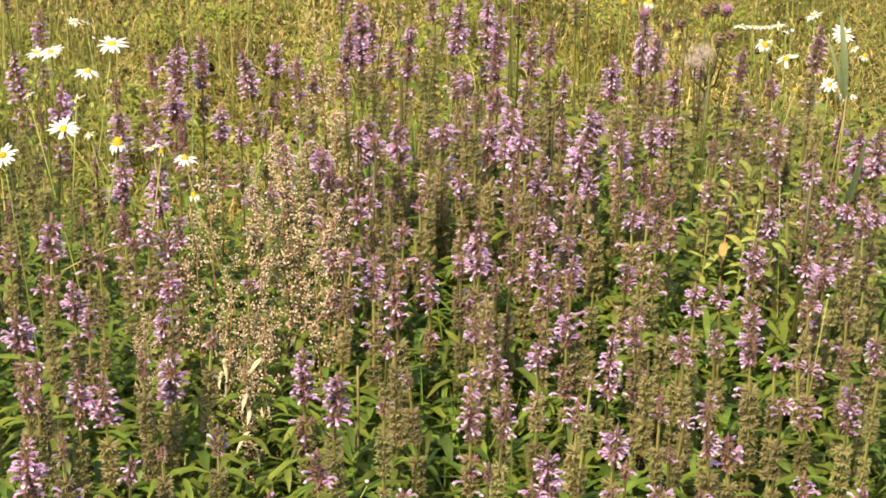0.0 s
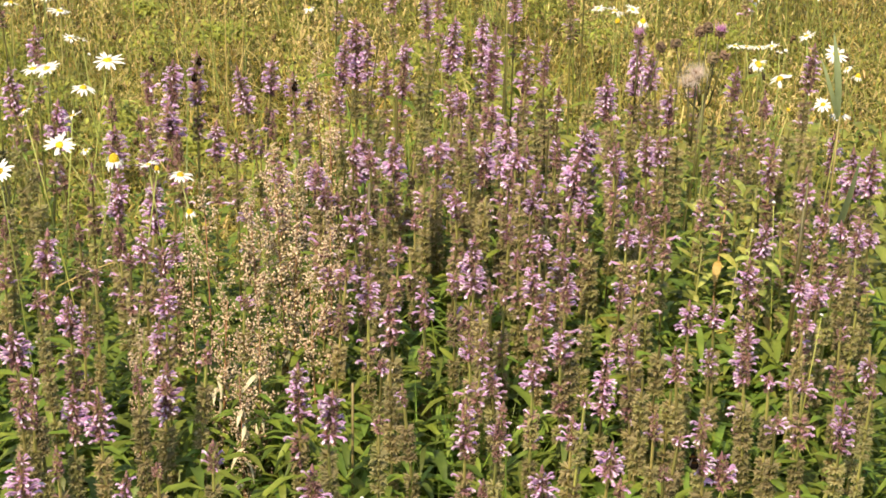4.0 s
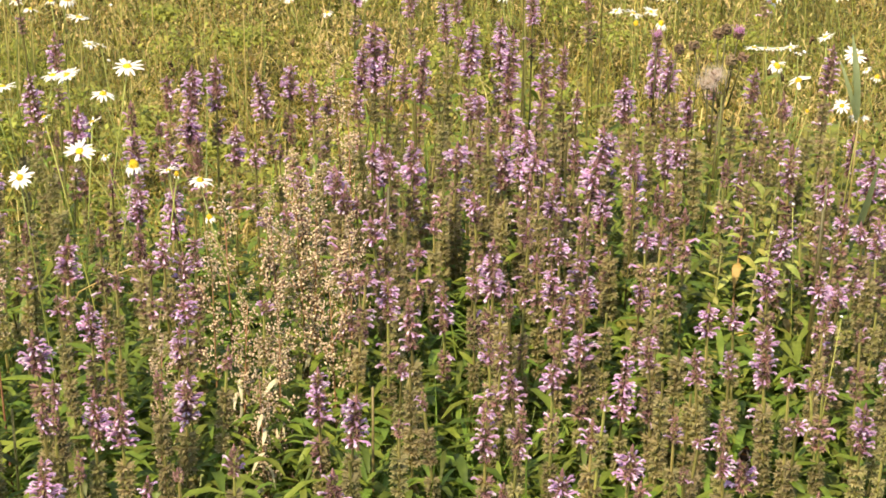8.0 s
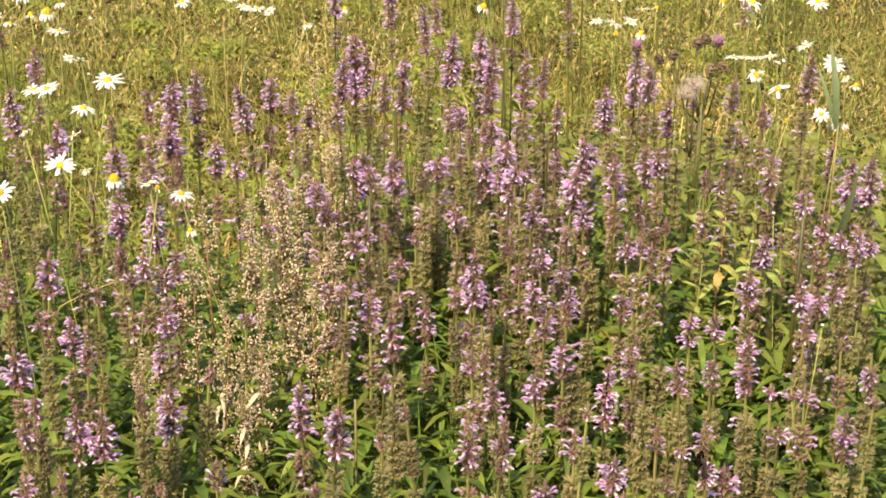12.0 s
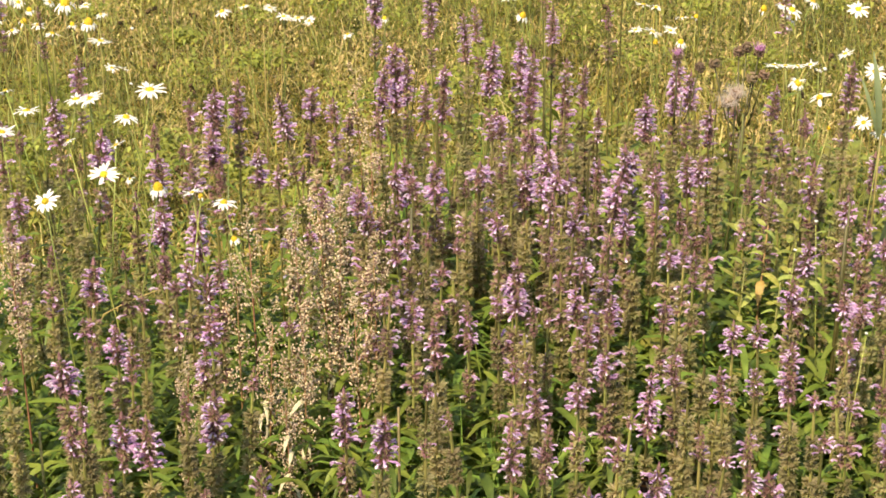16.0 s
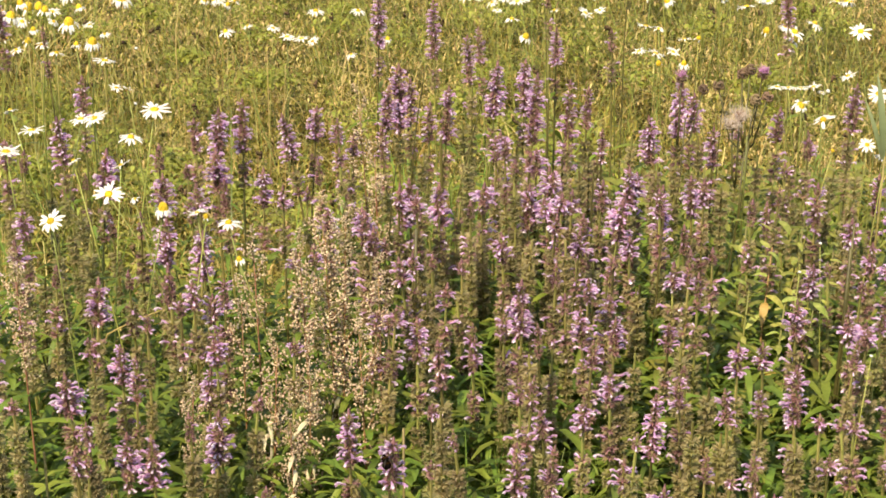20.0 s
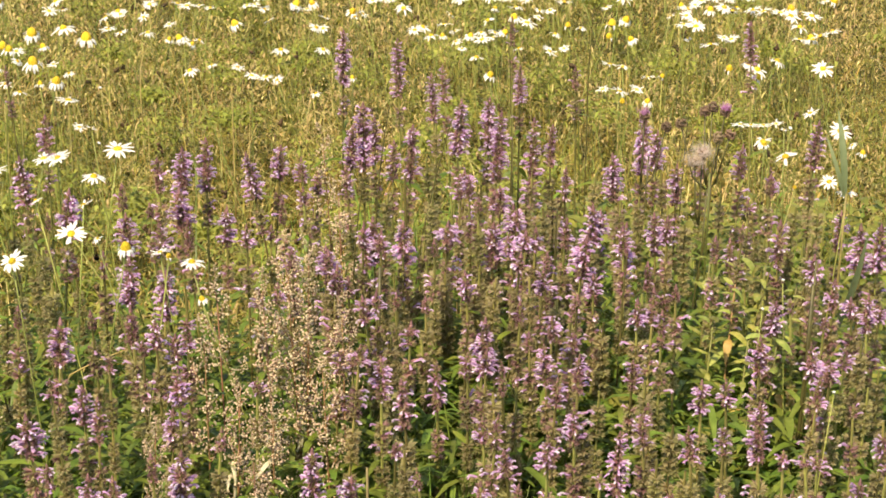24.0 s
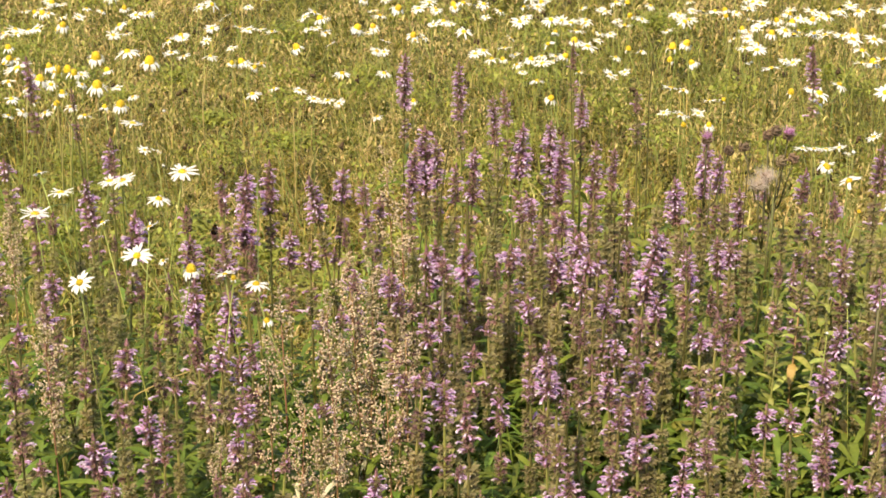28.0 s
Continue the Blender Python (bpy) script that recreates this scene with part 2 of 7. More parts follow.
def egg(g, centre, d, r, length, sides=5, mat=0):
    """A small egg-shaped body along d."""
    c, d = Vector(centre), Vector(d).normalized()
    a, b = across(d)
    verts, faces = [c], []
    for s, q in ((0.3, 0.9), (0.7, 0.85)):
        for k in range(sides):
            w = 2 * math.pi * k / sides
            verts.append(c + d * length * s + r * q * (math.cos(w) * a + math.sin(w) * b))
    verts.append(c + d * length)
    for k in range(sides):
        j = (k + 1) % sides
        faces += [(0, 1 + j, 1 + k), (1 + k, 1 + j, 1 + sides + j, 1 + sides + k), (1 + sides + k, 1 + sides + j, 1 + 2 * sides)]
    g.add(verts, faces, mat)


def place_part(name, mesh, parent, m=None, label=""):
    ob = new(name, mesh)
    ob.parent = parent
    if m is not None:
        ob.matrix_basis = m
    if label:
        ob["label"] = label
    return ob


def along(p, d, spin=0.0, size=1.0):
    """A pose at p whose z axis points along d."""
    q = Vector((0, 0, 1)).rotation_difference(Vector(d).normalized())
    return Matrix.Translation(p) @ q.to_matrix().to_4x4() @ Matrix.Rotation(spin, 4, "Z") @ Matrix.Diagonal((size, size, size, 1))


def strips(roots, heads, heights, bends, widths, segs=4, taper=1.0):
    """Many grass blades at once: arrays of verts and quads. heads: angle of the bend; bends: how far over the tip goes."""
    n = len(roots)
    s = np.linspace(0, 1, segs + 1)
    d = np.stack([np.cos(heads), np.sin(heads), 0 * heads], 1)
    side = np.stack([-np.sin(heads), np.cos(heads), 0 * heads], 1)
    mid = roots[:, None, :] + d[:, None, :] * (bends[:, None] * s ** 2)[:, :, None]
    mid[:, :, 2] += heights[:, None] * (s - 0.25 * np.minimum(1.5, bends / np.maximum(heights, 1e-3))[:, None] * s ** 3)
    w = widths[:, None] * (1 - taper * s ** 1.5)[None, :] * 0.5 + 0.0002
    verts = np.stack([mid - side[:, None, :] * w[:, :, None], mid + side[:, None, :] * w[:, :, None]], 2).reshape(-1, 3)
    base = (np.arange(n) * 2 * (segs + 1))[:, None] + (np.arange(segs) * 2)[None, :]
    quads = np.stack([base, base + 1, base + 3, base + 2], 2).reshape(-1, 4)
    return verts, quads


def array_mesh(name, verts, faces, mat):
    me = bpy.data.meshes.new(name)
    k = faces.shape[1]
    me.vertices.add(len(verts))
    me.vertices.foreach_set("co", verts.astype(np.float32).ravel())
    me.loops.add(faces.size)
    me.loops.foreach_set("vertex_index", faces.astype(np.int32).ravel())
    me.polygons.add(len(faces))
    me.polygons.foreach_set("loop_start", np.arange(0, faces.size, k, dtype=np.int32))
    me.polygons.foreach_set("loop_total", np.full(len(faces), k, dtype=np.int32))
    me.polygons.foreach_set("use_smooth", np.ones(len(faces), dtype=bool))
    me.materials.append(mat)
    me.update(calc_edges=True)
    return me


def stuff(name, mesh, label, category):
    return tagged(new(name, mesh), label, category, kind="stuff")


# ---- ground ----
def ground_height(x, y):
    near = 1.0 / (1.0 + (abs(x) / 6) ** 4 + (abs(y - 4) / 8) ** 4)
    return near * 0.03 * (noise.noise((x * 1.3, y * 1.3, 3.0)) + 0.5 * noise.noise((x * 4, y * 4, 7.0))) - 0.02


def build_ground():
    xs = sorted({round(0.12 * i, 3) for i in range(-40, 41)} | {s * d for s in (-1, 1) for d in (6, 9, 15, 30, 80, 250, 900)})
    ys = sorted({round(0.12 * i, 3) for i in range(-8, 92)} | {-900, -250, -80, -30, -12, -5, 13, 18, 30, 80, 250, 900})
    g = Geo()
    g.v = [(x, y, ground_height(x, y)) for y in ys for x in xs]
    w = len(xs)
    g.f = [(j * w + i, j * w + i + 1, (j + 1) * w + i + 1, (j + 1) * w + i) for j in range(len(ys) - 1) for i in range(w - 1)]
    g.m = [0] * len(g.f)
    tagged(new("ground", g.mesh("ground", [M_SOIL])), "brown-green meadow soil with grass litter", "ground", kind="structure")


build_ground()
RNG = np.random.default_rng(5)


def scatter(n, y0, y1, spread=0.31, margin=0.35, power=1.0):
    """Roots over the wedge of meadow between two distances."""
    y = y0 + (y1 - y0) * RNG.random(n) ** power
    x = (RNG.random(n) * 2 - 1) * (spread * y + margin)
    return x, y


def patchy(x, y, scale, seed):
    return np.array([noise.noise((a * scale, b * scale, seed)) for a, b in zip(x, y)])


def meadow_patch(x, y):
    """Above zero where the meadow is dry and tan, below where it is green."""
    return patchy(x, y, 2.1, 2.0) + 0.75 * patchy(x, y, 6.5, 7.0) + np.clip(0.38 - 0.06 * y, -0.08, 0.16) + 0.16 * np.clip((x / y - 0.10) * 8, 0, 1) * (y > 3.2)


def tufted(x, y):
    """How thickly the grass stands: tufts with hollows between them."""
    return np.clip(0.60 + 3.0 * patchy(x, y, 9.0, 80.0), 0.06, 1.0)


def field_grass():
    """Olive and straw-coloured grass of the open meadow behind the flowers."""
    x, y = scatter(76000, 2.4, 9.5, power=0.9)
    dry = meadow_patch(x, y)
    keep = (RNG.random(len(x)) < np.clip(0.62 + 2.2 * dry, 0.3, 1)) & (RNG.random(len(x)) < tufted(x, y))
    x, y, dry = x[keep], y[keep], dry[keep]
    tall = patchy(x, y, 3.5, 2.0)
    n = len(x)
    roots = np.stack([x, y, (0.13 + 0.12 * tall) * RNG.random(n) ** 1.2 - 0.02], 1)
    h = (0.07 + 0.05 * tall) * (0.1 + 0.8 * RNG.random(n) ** 1.3)
    v, f = strips(roots, RNG.random(n) * 6.283, h, 0.04 + 0.12 * RNG.random(n) ** 1.2, 0.0030 + 0.0036 * RNG.random(n), 4)
    stuff("meadow_grass", array_mesh("meadow_grass", v, f, M_FIELD), "olive and straw-yellow tangled meadow grass", "grass")
    x, y = scatter(50000, 2.5, 9.0)
    keep = (meadow_patch(x, y) < 0.04) & (RNG.random(len(x)) < tufted(x, y))
    x, y = x[keep], y[keep]
    n = len(x)
    roots = np.stack([x, y, 0.14 * RNG.random(n) - 0.02], 1)
    h = 0.06 + 0.11 * RNG.random(n)
    v, f = strips(roots, RNG.random(n) * 6.283, h, h * (0.4 + RNG.random(n) * 2.2), (0.003 + 0.0045 * RNG.random(n)) * np.clip(y / 3.5, 1, 2), 4)
    stuff("green_grass", array_mesh("green_grass", v, f, M_GREENFIELD), "soft green grass in patches of the meadow", "grass")
    n = 18000
    x, y = scatter(n, 2.65, 5.4, 0.3, 0.25)
    keep = ((x < 0.10 * y) | (RNG.random(n) < 0.65)) & (meadow_patch(x, y) > -0.05)
    x, y = x[keep], y[keep]
    n = len(x)
    roots = np.stack([x, y, 0.2 * RNG.random(n) - 0.02], 1)
    h = 0.015 + 0.075 * RNG.random(n) ** 1.4
    v, f = strips(roots, RNG.random(n) * 6.283, h, 0.03 + 0.11 * RNG.random(n), 0.0022 + 0.0028 * RNG.random(n), 4)
    stuff("golden_grass", array_mesh("golden_grass", v, f, M_GOLD), "golden dry grass behind the flowers", "grass")
    for name, mat, count, green, label in (("outer_grass", M_FIELD, 70000, False, "olive meadow grass all round the flowers"), ("outer_green_grass", M_GREENFIELD, 76000, True, "soft green meadow grass all round the flowers")):
        x, y = RNG.normal(0, 4.6, count), RNG.normal(3.5, 5.2, count)
        out = (np.abs(x) > 0.27 * y + 0.3) | (y > 9.0) | (y < 0.9)
        x, y = x[out], y[out]
        if green:
            out = patchy(x, y, 0.9, 61.0) + 0.5 * patchy(x, y, 3.0, 62.0) > -0.05
            x, y = x[out], y[out]
        n = len(x)
        roots = np.stack([x, y, np.zeros(n) - 0.03], 1)
        h = (0.12 + 0.22 * RNG.random(n)) * np.clip(0.45 + 0.7 * (np.hypot(x, y - 0.3) - 0.8 + 0.5 * patchy(x, y, 1.5, 70.0)), 0.45, 1.0)
        v, f = strips(roots, RNG.random(n) * 6.283, h, h * (0.5 + 1.2 * RNG.random(n)), 0.007 + 0.008 * RNG.random(n), 2)
        stuff(name, array_mesh(name, v, f, mat), label, "grass")
    x, y = scatter(500, 2.5, 9.0)
    keep = patchy(x, y, 1.4, 14.0) > -0.05
    x, y = x[keep], y[keep]
    n = len(x)
    roots = np.stack([x, y, np.zeros(n) - 0.02], 1)
    v, f = strips(roots, RNG.random(n) * 6.283, 0.20 + 0.22 * RNG.random(n), 0.05 + RNG.random(n) * 0.3, 0.003 + 0.003 * RNG.random(n), 6)
    stuff("fresh_grass", array_mesh("fresh_grass", v, f, M_BLADE), "light green long grass blades in the meadow", "grass")
    n = 2600
    x, y = scatter(n, 2.6, 7.5)
    keep = (y > 3.6) | (RNG.random(n) < 0.4)
    x, y = x[keep], y[keep]
    n = len(x)
    roots = np.stack([x, y, 0.08 * RNG.random(n)], 1)
    v, f = strips(roots, RNG.random(n) * 6.283, 0.10 + 0.18 * RNG.random(n), 0.14 + 0.32 * RNG.random(n), 0.0018 + 0.0016 * RNG.random(n), 8, 0.7)
    stuff("arching_stem", array_mesh("arching_stem", v, f, M_LIGHTSTEM), "pale green arching stems in the meadow", "grass")
    n = 6000
    x, y = scatter(n, 2.5, 9.0)
    roots = np.stack([x, y, 0.06 + 0.25 * RNG.random(n)], 1)
    v, f = strips(roots, RNG.random(n) * 6.283, RNG.normal(0.0, 0.07, n), 0.04 + 0.15 * RNG.random(n) ** 1.5, 0.0014 + 0.0010 * RNG.random(n), 4, 0.5)
    stuff("dry_straw", array_mesh("dry_straw", v, f, M_STRAW), "pale dry straws lying across the meadow grass", "grass")


def grains(c, r):
    """Small four-cornered grains round the points c."""
    tetra = np.array([(1, 1, 1.6), (-1, -1, 1.6), (-1, 1, -1.6), (1, -1, -1.6)]) * 0.9
    v = (c[:, None, :] + tetra[None] * r[:, None, None]).reshape(-1, 3)
    f = (np.arange(len(c)) * 4)[:, None, None] + np.array([(0, 1, 2), (0, 3, 1), (0, 2, 3), (1, 3, 2)])[None]
    return v, f.reshape(-1, 3)


def grass_seeds():
    """Loose tan panicles that float over the meadow grass."""
    x, y = scatter(15000, 2.5, 9.0, power=0.85)
    keep = meadow_patch(x, y) > 0.07
    x, y = x[keep], y[keep]
    n, per = len(x), 9
    top = 0.17 + 0.14 * RNG.random(n)
    c = np.repeat(np.stack([x, y, top], 1), per, 0)
    c += RNG.normal(0, 1, c.shape) * np.array([0.03, 0.03, 0.035])
    m = len(c)
    far = np.clip(c[:, 1] / 3.5, 1, 1.8)
    v, f = leaf_arrays(c, RNG.random(m) * 6.283, (0.006 + 0.007 * RNG.random(m)) * far, (0.0022 + 0.0024 * RNG.random(m)) * far, RNG.uniform(-0.6, 1.5, m), 2)
    stuff("grass_seed", array_mesh("grass_seed", v, f, M_SEED), "tan seed panicles floating above the meadow grass", "grass seed")
    few = RNG.random(n) < 0.3
    x, y, top = x[few], y[few], top[few]
    n = len(x)
    roots = np.stack([x, y, np.zeros(n)], 1)
    v, f = strips(roots, RNG.random(n) * 6.283, top + 0.02, 0.02 + RNG.random(n) * 0.16, np.full(n, 0.0011), 3, 0.4)
    stuff("grass_culm", array_mesh("grass_culm", v, f, M_FIELD), "thin straw-coloured grass culms", "grass")
    x, y = scatter(240, 2.8, 8.0)
    c = np.stack([x, y, 0.22 + 0.2 * RNG.random(len(x))], 1)
    v, f = grains(np.repeat(c, 5, 0) + RNG.normal(0, 0.004, (len(x) * 5, 3)), np.full(len(x) * 5, 0.0034))
    stuff("dark_seedhead", array_mesh("dark_seedhead", v, f, M_HUSK), "small dark brown dried seed heads in the meadow", "seed head")


def leaf_arrays(c, heads, lengths, widths, lift, segs=4):
    """Many lance-shaped leaves: verts and quads with a folded midrib."""
    n = len(c)
    s = np.linspace(0, 1, segs + 1)
    d = np.stack([np.cos(heads), np.sin(heads), 0 * heads], 1)
    side = np.stack([-np.sin(heads), np.cos(heads), 0 * heads], 1)
    mid = c[:, None, :] + d[:, None, :] * (lengths[:, None] * s)[:, :, None]
    mid[:, :, 2] += lengths[:, None] * (lift[:, None] * s - 0.75 * s ** 2)
    shape = np.sin(np.pi * np.clip(s * 0.93 + 0.06, 0, 1)) ** 0.8
    w = widths[:, None] * shape[None, :] * 0.5
    fold = np.array([0, 0, 0.35])
    left = mid - side[:, None, :] * w[:, :, None] + w[:, :, None] * fold
    right = mid + side[:, None, :] * w[:, :, None] + w[:, :, None] * fold
    verts = np.stack([left, mid, right], 2).reshape(-1, 3)
    base = (np.arange(n) * 3 * (segs + 1))[:, None] + (np.arange(segs) * 3)[None, :]
    quads = np.concatenate([np.stack([base, base + 1, base + 4, base + 3], 2), np.stack([base + 1, base + 2, base + 5, base + 4], 2)], 1).reshape(-1, 4)
    return verts, quads


def feather_clumps():
    """Feathery mayweed foliage between the grasses, thickest under the daisies beside the flowers."""
    x, y = scatter(8800, 2.7, 8.5)
    keep = patchy(x, y, 1.3, 33.0) > -0.1
    keep &= (y > 4.0) | (x > 0.1 * y) | (RNG.random(len(y)) < 0.35)
    x, y = x[keep][:2200], y[keep][:2200]
    x, y = np.append(x, RNG.normal(-0.92, 0.16, 260)), np.append(y, RNG.normal(3.75, 0.38, 260))
    n, per = len(x), 26
    c = np.repeat(np.stack([x, y, 0.10 + 0.2 * RNG.random(n)], 1), per, 0) + RNG.normal(0, 1, (n * per, 3)) * np.array([0.055, 0.055, 0.066])
    n = len(c)
    v, f = strips(c, RNG.random(n) * 6.283, 0.005 + 0.03 * RNG.random(n), 0.01 + 0.025 * RNG.random(n), 0.0018 * (0.6 + RNG.random(n)), 2)
    stuff("feathery_foliage", array_mesh("feathery_foliage", v, f, M_FEATHER), "feathery green mayweed foliage", "herb")


def herb_patches():
    """Clumps of small broad leaves that show yellow-green on top of the grass."""
    x, y = scatter(240, 2.7, 8.5, 0.3, 0.3)
    keep = RNG.random(len(x)) < np.where(x > 0.08 * y, 0.55, 0.9)
    x, y = x[keep], y[keep]
    n, per = len(x), 190
    size = 0.022 + 0.035 * RNG.random(n)
    c = np.repeat(np.stack([x, y, 0.23 + 0.12 * RNG.random(n)], 1), per, 0) + RNG.normal(0, 1, (n * per, 3)) * (np.repeat(size, per)[:, None] * np.array([1, 1, 0.4]))
    n = len(c)
    v, f = leaf_arrays(c, RNG.random(n) * 6.283, 0.010 + 0.014 * RNG.random(n), 0.006 + 0.008 * RNG.random(n), RNG.random(n) * 0.9, 2)
    stuff("lime_herb", array_mesh("lime_herb", v, f, M_LIME), "yellow-green low herbs in patches", "herb")
    x, y = scatter(52000, 2.5, 8.5, 0.3, 0.3, 1.3)
    keep = RNG.random(len(x)) < np.clip(0.55 - 1.6 * meadow_patch(x, y), 0.12, 1)
    x, y = x[keep], y[keep]
    n = len(x)
    z = 0.03 + 0.23 * RNG.random(n) * (0.7 + 0.6 * patchy(x, y, 5.0, 44.0))
    v, f = leaf_arrays(np.stack([x, y, z], 1), RNG.random(n) * 6.283, 0.012 + 0.022 * RNG.random(n), 0.005 + 0.008 * RNG.random(n), RNG.random(n) * 0.9, 2)
    stuff("meadow_herb", array_mesh("meadow_herb", v, f, M_HERB), "small green herb leaves between the meadow grasses", "herb")
    n = 5200
    x, y = RNG.uniform(0.12, 0.95, n), RNG.uniform(1.9, 3.3, n)
    keep = x < 0.26 * y + 0.05 + 0.25 * RNG.random(n)
    x, y = x[keep], y[keep]
    n = len(x)
    z = 0.22 + (0.42 - 0.14 * (y - 1.9)) * RNG.random(n) ** 0.7
    v, f = leaf_arrays(np.stack([x, y, z], 1), RNG.random(n) * 6.283, 0.022 + 0.035 * RNG.random(n), 0.009 + 0.012 * RNG.random(n), RNG.random(n) * 0.9)
    stuff("olive_herb", array_mesh("olive_herb", v, f, M_FEATHER), "olive-green broad leaves between the faded spikes", "herb")


def understorey():
    """Leafy shoots and grass below the flower spikes."""
    n = 23000
    x, y = scatter(n, 1.35, 3.5, 0.3, 0.12, 1.15)
    ox, oy = RNG.uniform(-2.0, 2.0, 46000), RNG.uniform(0.7, 4.0, 46000)
    away = np.maximum(np.maximum(np.abs(ox) - 0.3 * oy - 0.12, 1.35 - oy), oy - 3.0)
    out = (away > 0) & (RNG.random(46000) < 1.15 - away / 0.55 + 0.7 * patchy(ox, oy, 2.0, 50.0))
    x, y = np.append(x, ox[out]), np.append(y, oy[out])
    n = len(x)
    z = 0.05 + (0.52 - 0.09 * (y - 1.35)) * RNG.random(n) ** 0.65
    keep = (RNG.random(n) < np.clip(1.0 - (y - 2.45) / 0.35, 0.06, 1)) | ((x > 0.12 * (y - 1.2)) & (np.abs(x) < 0.35 * y + 0.2))
    x, y, z = x[keep], y[keep], z[keep]
    n = len(x)
    m = 12000
    z = np.append(z, 0.24 + 0.34 * RNG.random(m))
    x, y = np.append(x, RNG.uniform(-0.95, -0.18, m)), np.append(y, 1.5 + 0.95 * RNG.random(m))
    z = np.append(z, 0.36 + 0.27 * RNG.random(9500) ** 0.8)
    x, y = np.append(x, RNG.uniform(-0.1, 0.62, 9500)), np.append(y, 1.42 + 0.8 * RNG.random(9500))
    z = np.append(z, 0.36 + 0.28 * RNG.random(4200))
    x, y = np.append(x, RNG.uniform(-0.42, 0.02, 4200)), np.append(y, 1.36 + 0.55 * RNG.random(4200))
    z = np.append(z, 0.38 + 0.26 * RNG.random(3600))
    x, y = np.append(x, RNG.uniform(-0.2, 0.45, 3600)), np.append(y, 1.85 + 0.7 * RNG.random(3600))
    n = len(x)
    far = np.clip((y - 2.2) / 1.2, 0, 1)
    v, f = leaf_arrays(np.stack([x, y, z], 1), RNG.random(n) * 6.283, (0.030 + 0.050 * RNG.random(n) ** 1.6) * (1 - 0.45 * far), (0.005 + 0.0075 * RNG.random(n)) * (1 - 0.3 * far), RNG.random(n) * 1.1, 3)
    stuff("understorey_leaf", array_mesh("understorey_leaf", v, f, M_UNDER), "dense bright green lance-shaped leaves under the flowers", "leaves")
    n = 380
    x, y = RNG.normal(0.015, 0.045, n), RNG.normal(1.74, 0.10, n)
    roots = np.stack([x, y, np.zeros(n)], 1)
    v, f = strips(roots, RNG.random(n) * 6.283, 0.52 + 0.2 * RNG.random(n), 0.03 + RNG.random(n) * 0.22, 0.007 + 0.006 * RNG.random(n), 7)
    stuff("grass_tuft", array_mesh("grass_tuft", v, f, M_BLADE), "lush bright green grass tuft among the flowers", "grass")
    n = 2600
    x, y = scatter(n, 1.4, 3.4, 0.3, 0.1)
    keep = ((x < 0.15) & (x > -0.12)) | (RNG.random(n) < np.where(x < 0, 0.15, 0.35))
    x, y = x[keep], y[keep]
    n = len(x)
    roots = np.stack([x, y, np.zeros(n)], 1)
    v, f = strips(roots, RNG.random(n) * 6.283, 0.35 + 0.25 * RNG.random(n), 0.05 + RNG.random(n) * 0.25, 0.004 + 0.004 * RNG.random(n), 7)
    stuff("long_grass", array_mesh("long_grass", v, f, M_BLADE), "arching fresh green grass blades among the flowers", "grass")
    n = 12000
    x, y = RNG.normal(0, 0.9, n), RNG.normal(0.2, 0.7, n)
    keep = y < 1.5
    x, y = x[keep], y[keep]
    n = len(x)
    roots = np.stack([x, y, np.zeros(n) - 0.01], 1)
    v, f = strips(roots, RNG.random(n) * 6.283, 0.08 + 0.12 * RNG.random(n), RNG.random(n) * 0.08, 0.003 + 0.002 * RNG.random(n), 3)
    stuff("short_grass", array_mesh("short_grass", v, f, M_BLADE), "short trodden green grass at the meadow's edge", "grass")


field_grass()
grass_seeds()
feather_clumps()
herb_patches()
understorey()


# ---- woundwort ----
def leaf_mesh(name, length, width, droop, mat, teeth=True):
    g, n = Geo(), 7
    pts, ws = [], []
    for i in range(n):
        s = i / (n - 1)
        pts.append((length * s * (1 - 0.15 * droop * s), 0, length * (0.35 * s - droop * s * s)))
        ws.append(width * (math.sin(math.pi * min(1, s * 0.9 + 0.1)) ** 0.75) * (1 + (0.08 if teeth and i % 2 else 0)) + 0.0006)
    ribbon(g, pts, ws, (0, 1, 0), 0.3, 0)
    return g.mesh(name, [mat])


LEAVES = [leaf_mesh("leaf", 0.08, 0.016, d, M_LEAF) for d in (0.25, 0.45, 0.65, 0.85)]


def calyx(g, out, base, size, mat, teeth=5):
    """A bristly cup with pointed teeth along out."""
    a, b = across(out)
    tip = base + out * 0.006 * size
    verts = [base + 0.0010 * size * (math.cos(w) * a + math.sin(w) * b) for w in (0, 2.09, 4.19)]
    verts += [tip + 0.0032 * size * (math.cos(w) * a + math.sin(w) * b) for w in (0, 2.09, 4.19)]
    g.add(verts, [(0, 1, 4, 3), (1, 2, 5, 4), (2, 0, 3, 5)], mat)
    for k in range(teeth):
        w = 2 * math.pi * (k + R.random() * 0.3) / teeth
        r = math.cos(w) * a + math.sin(w) * b
        q = math.cos(w + 0.5) * a + math.sin(w + 0.5) * b
        p = math.cos(w - 0.5) * a + math.sin(w - 0.5) * b
        g.add([tip + 0.0024 * size * q, tip + 0.0024 * size * p, tip + out * 0.0030 * size + r * 0.0046 * size], [(0, 1, 2)], mat)


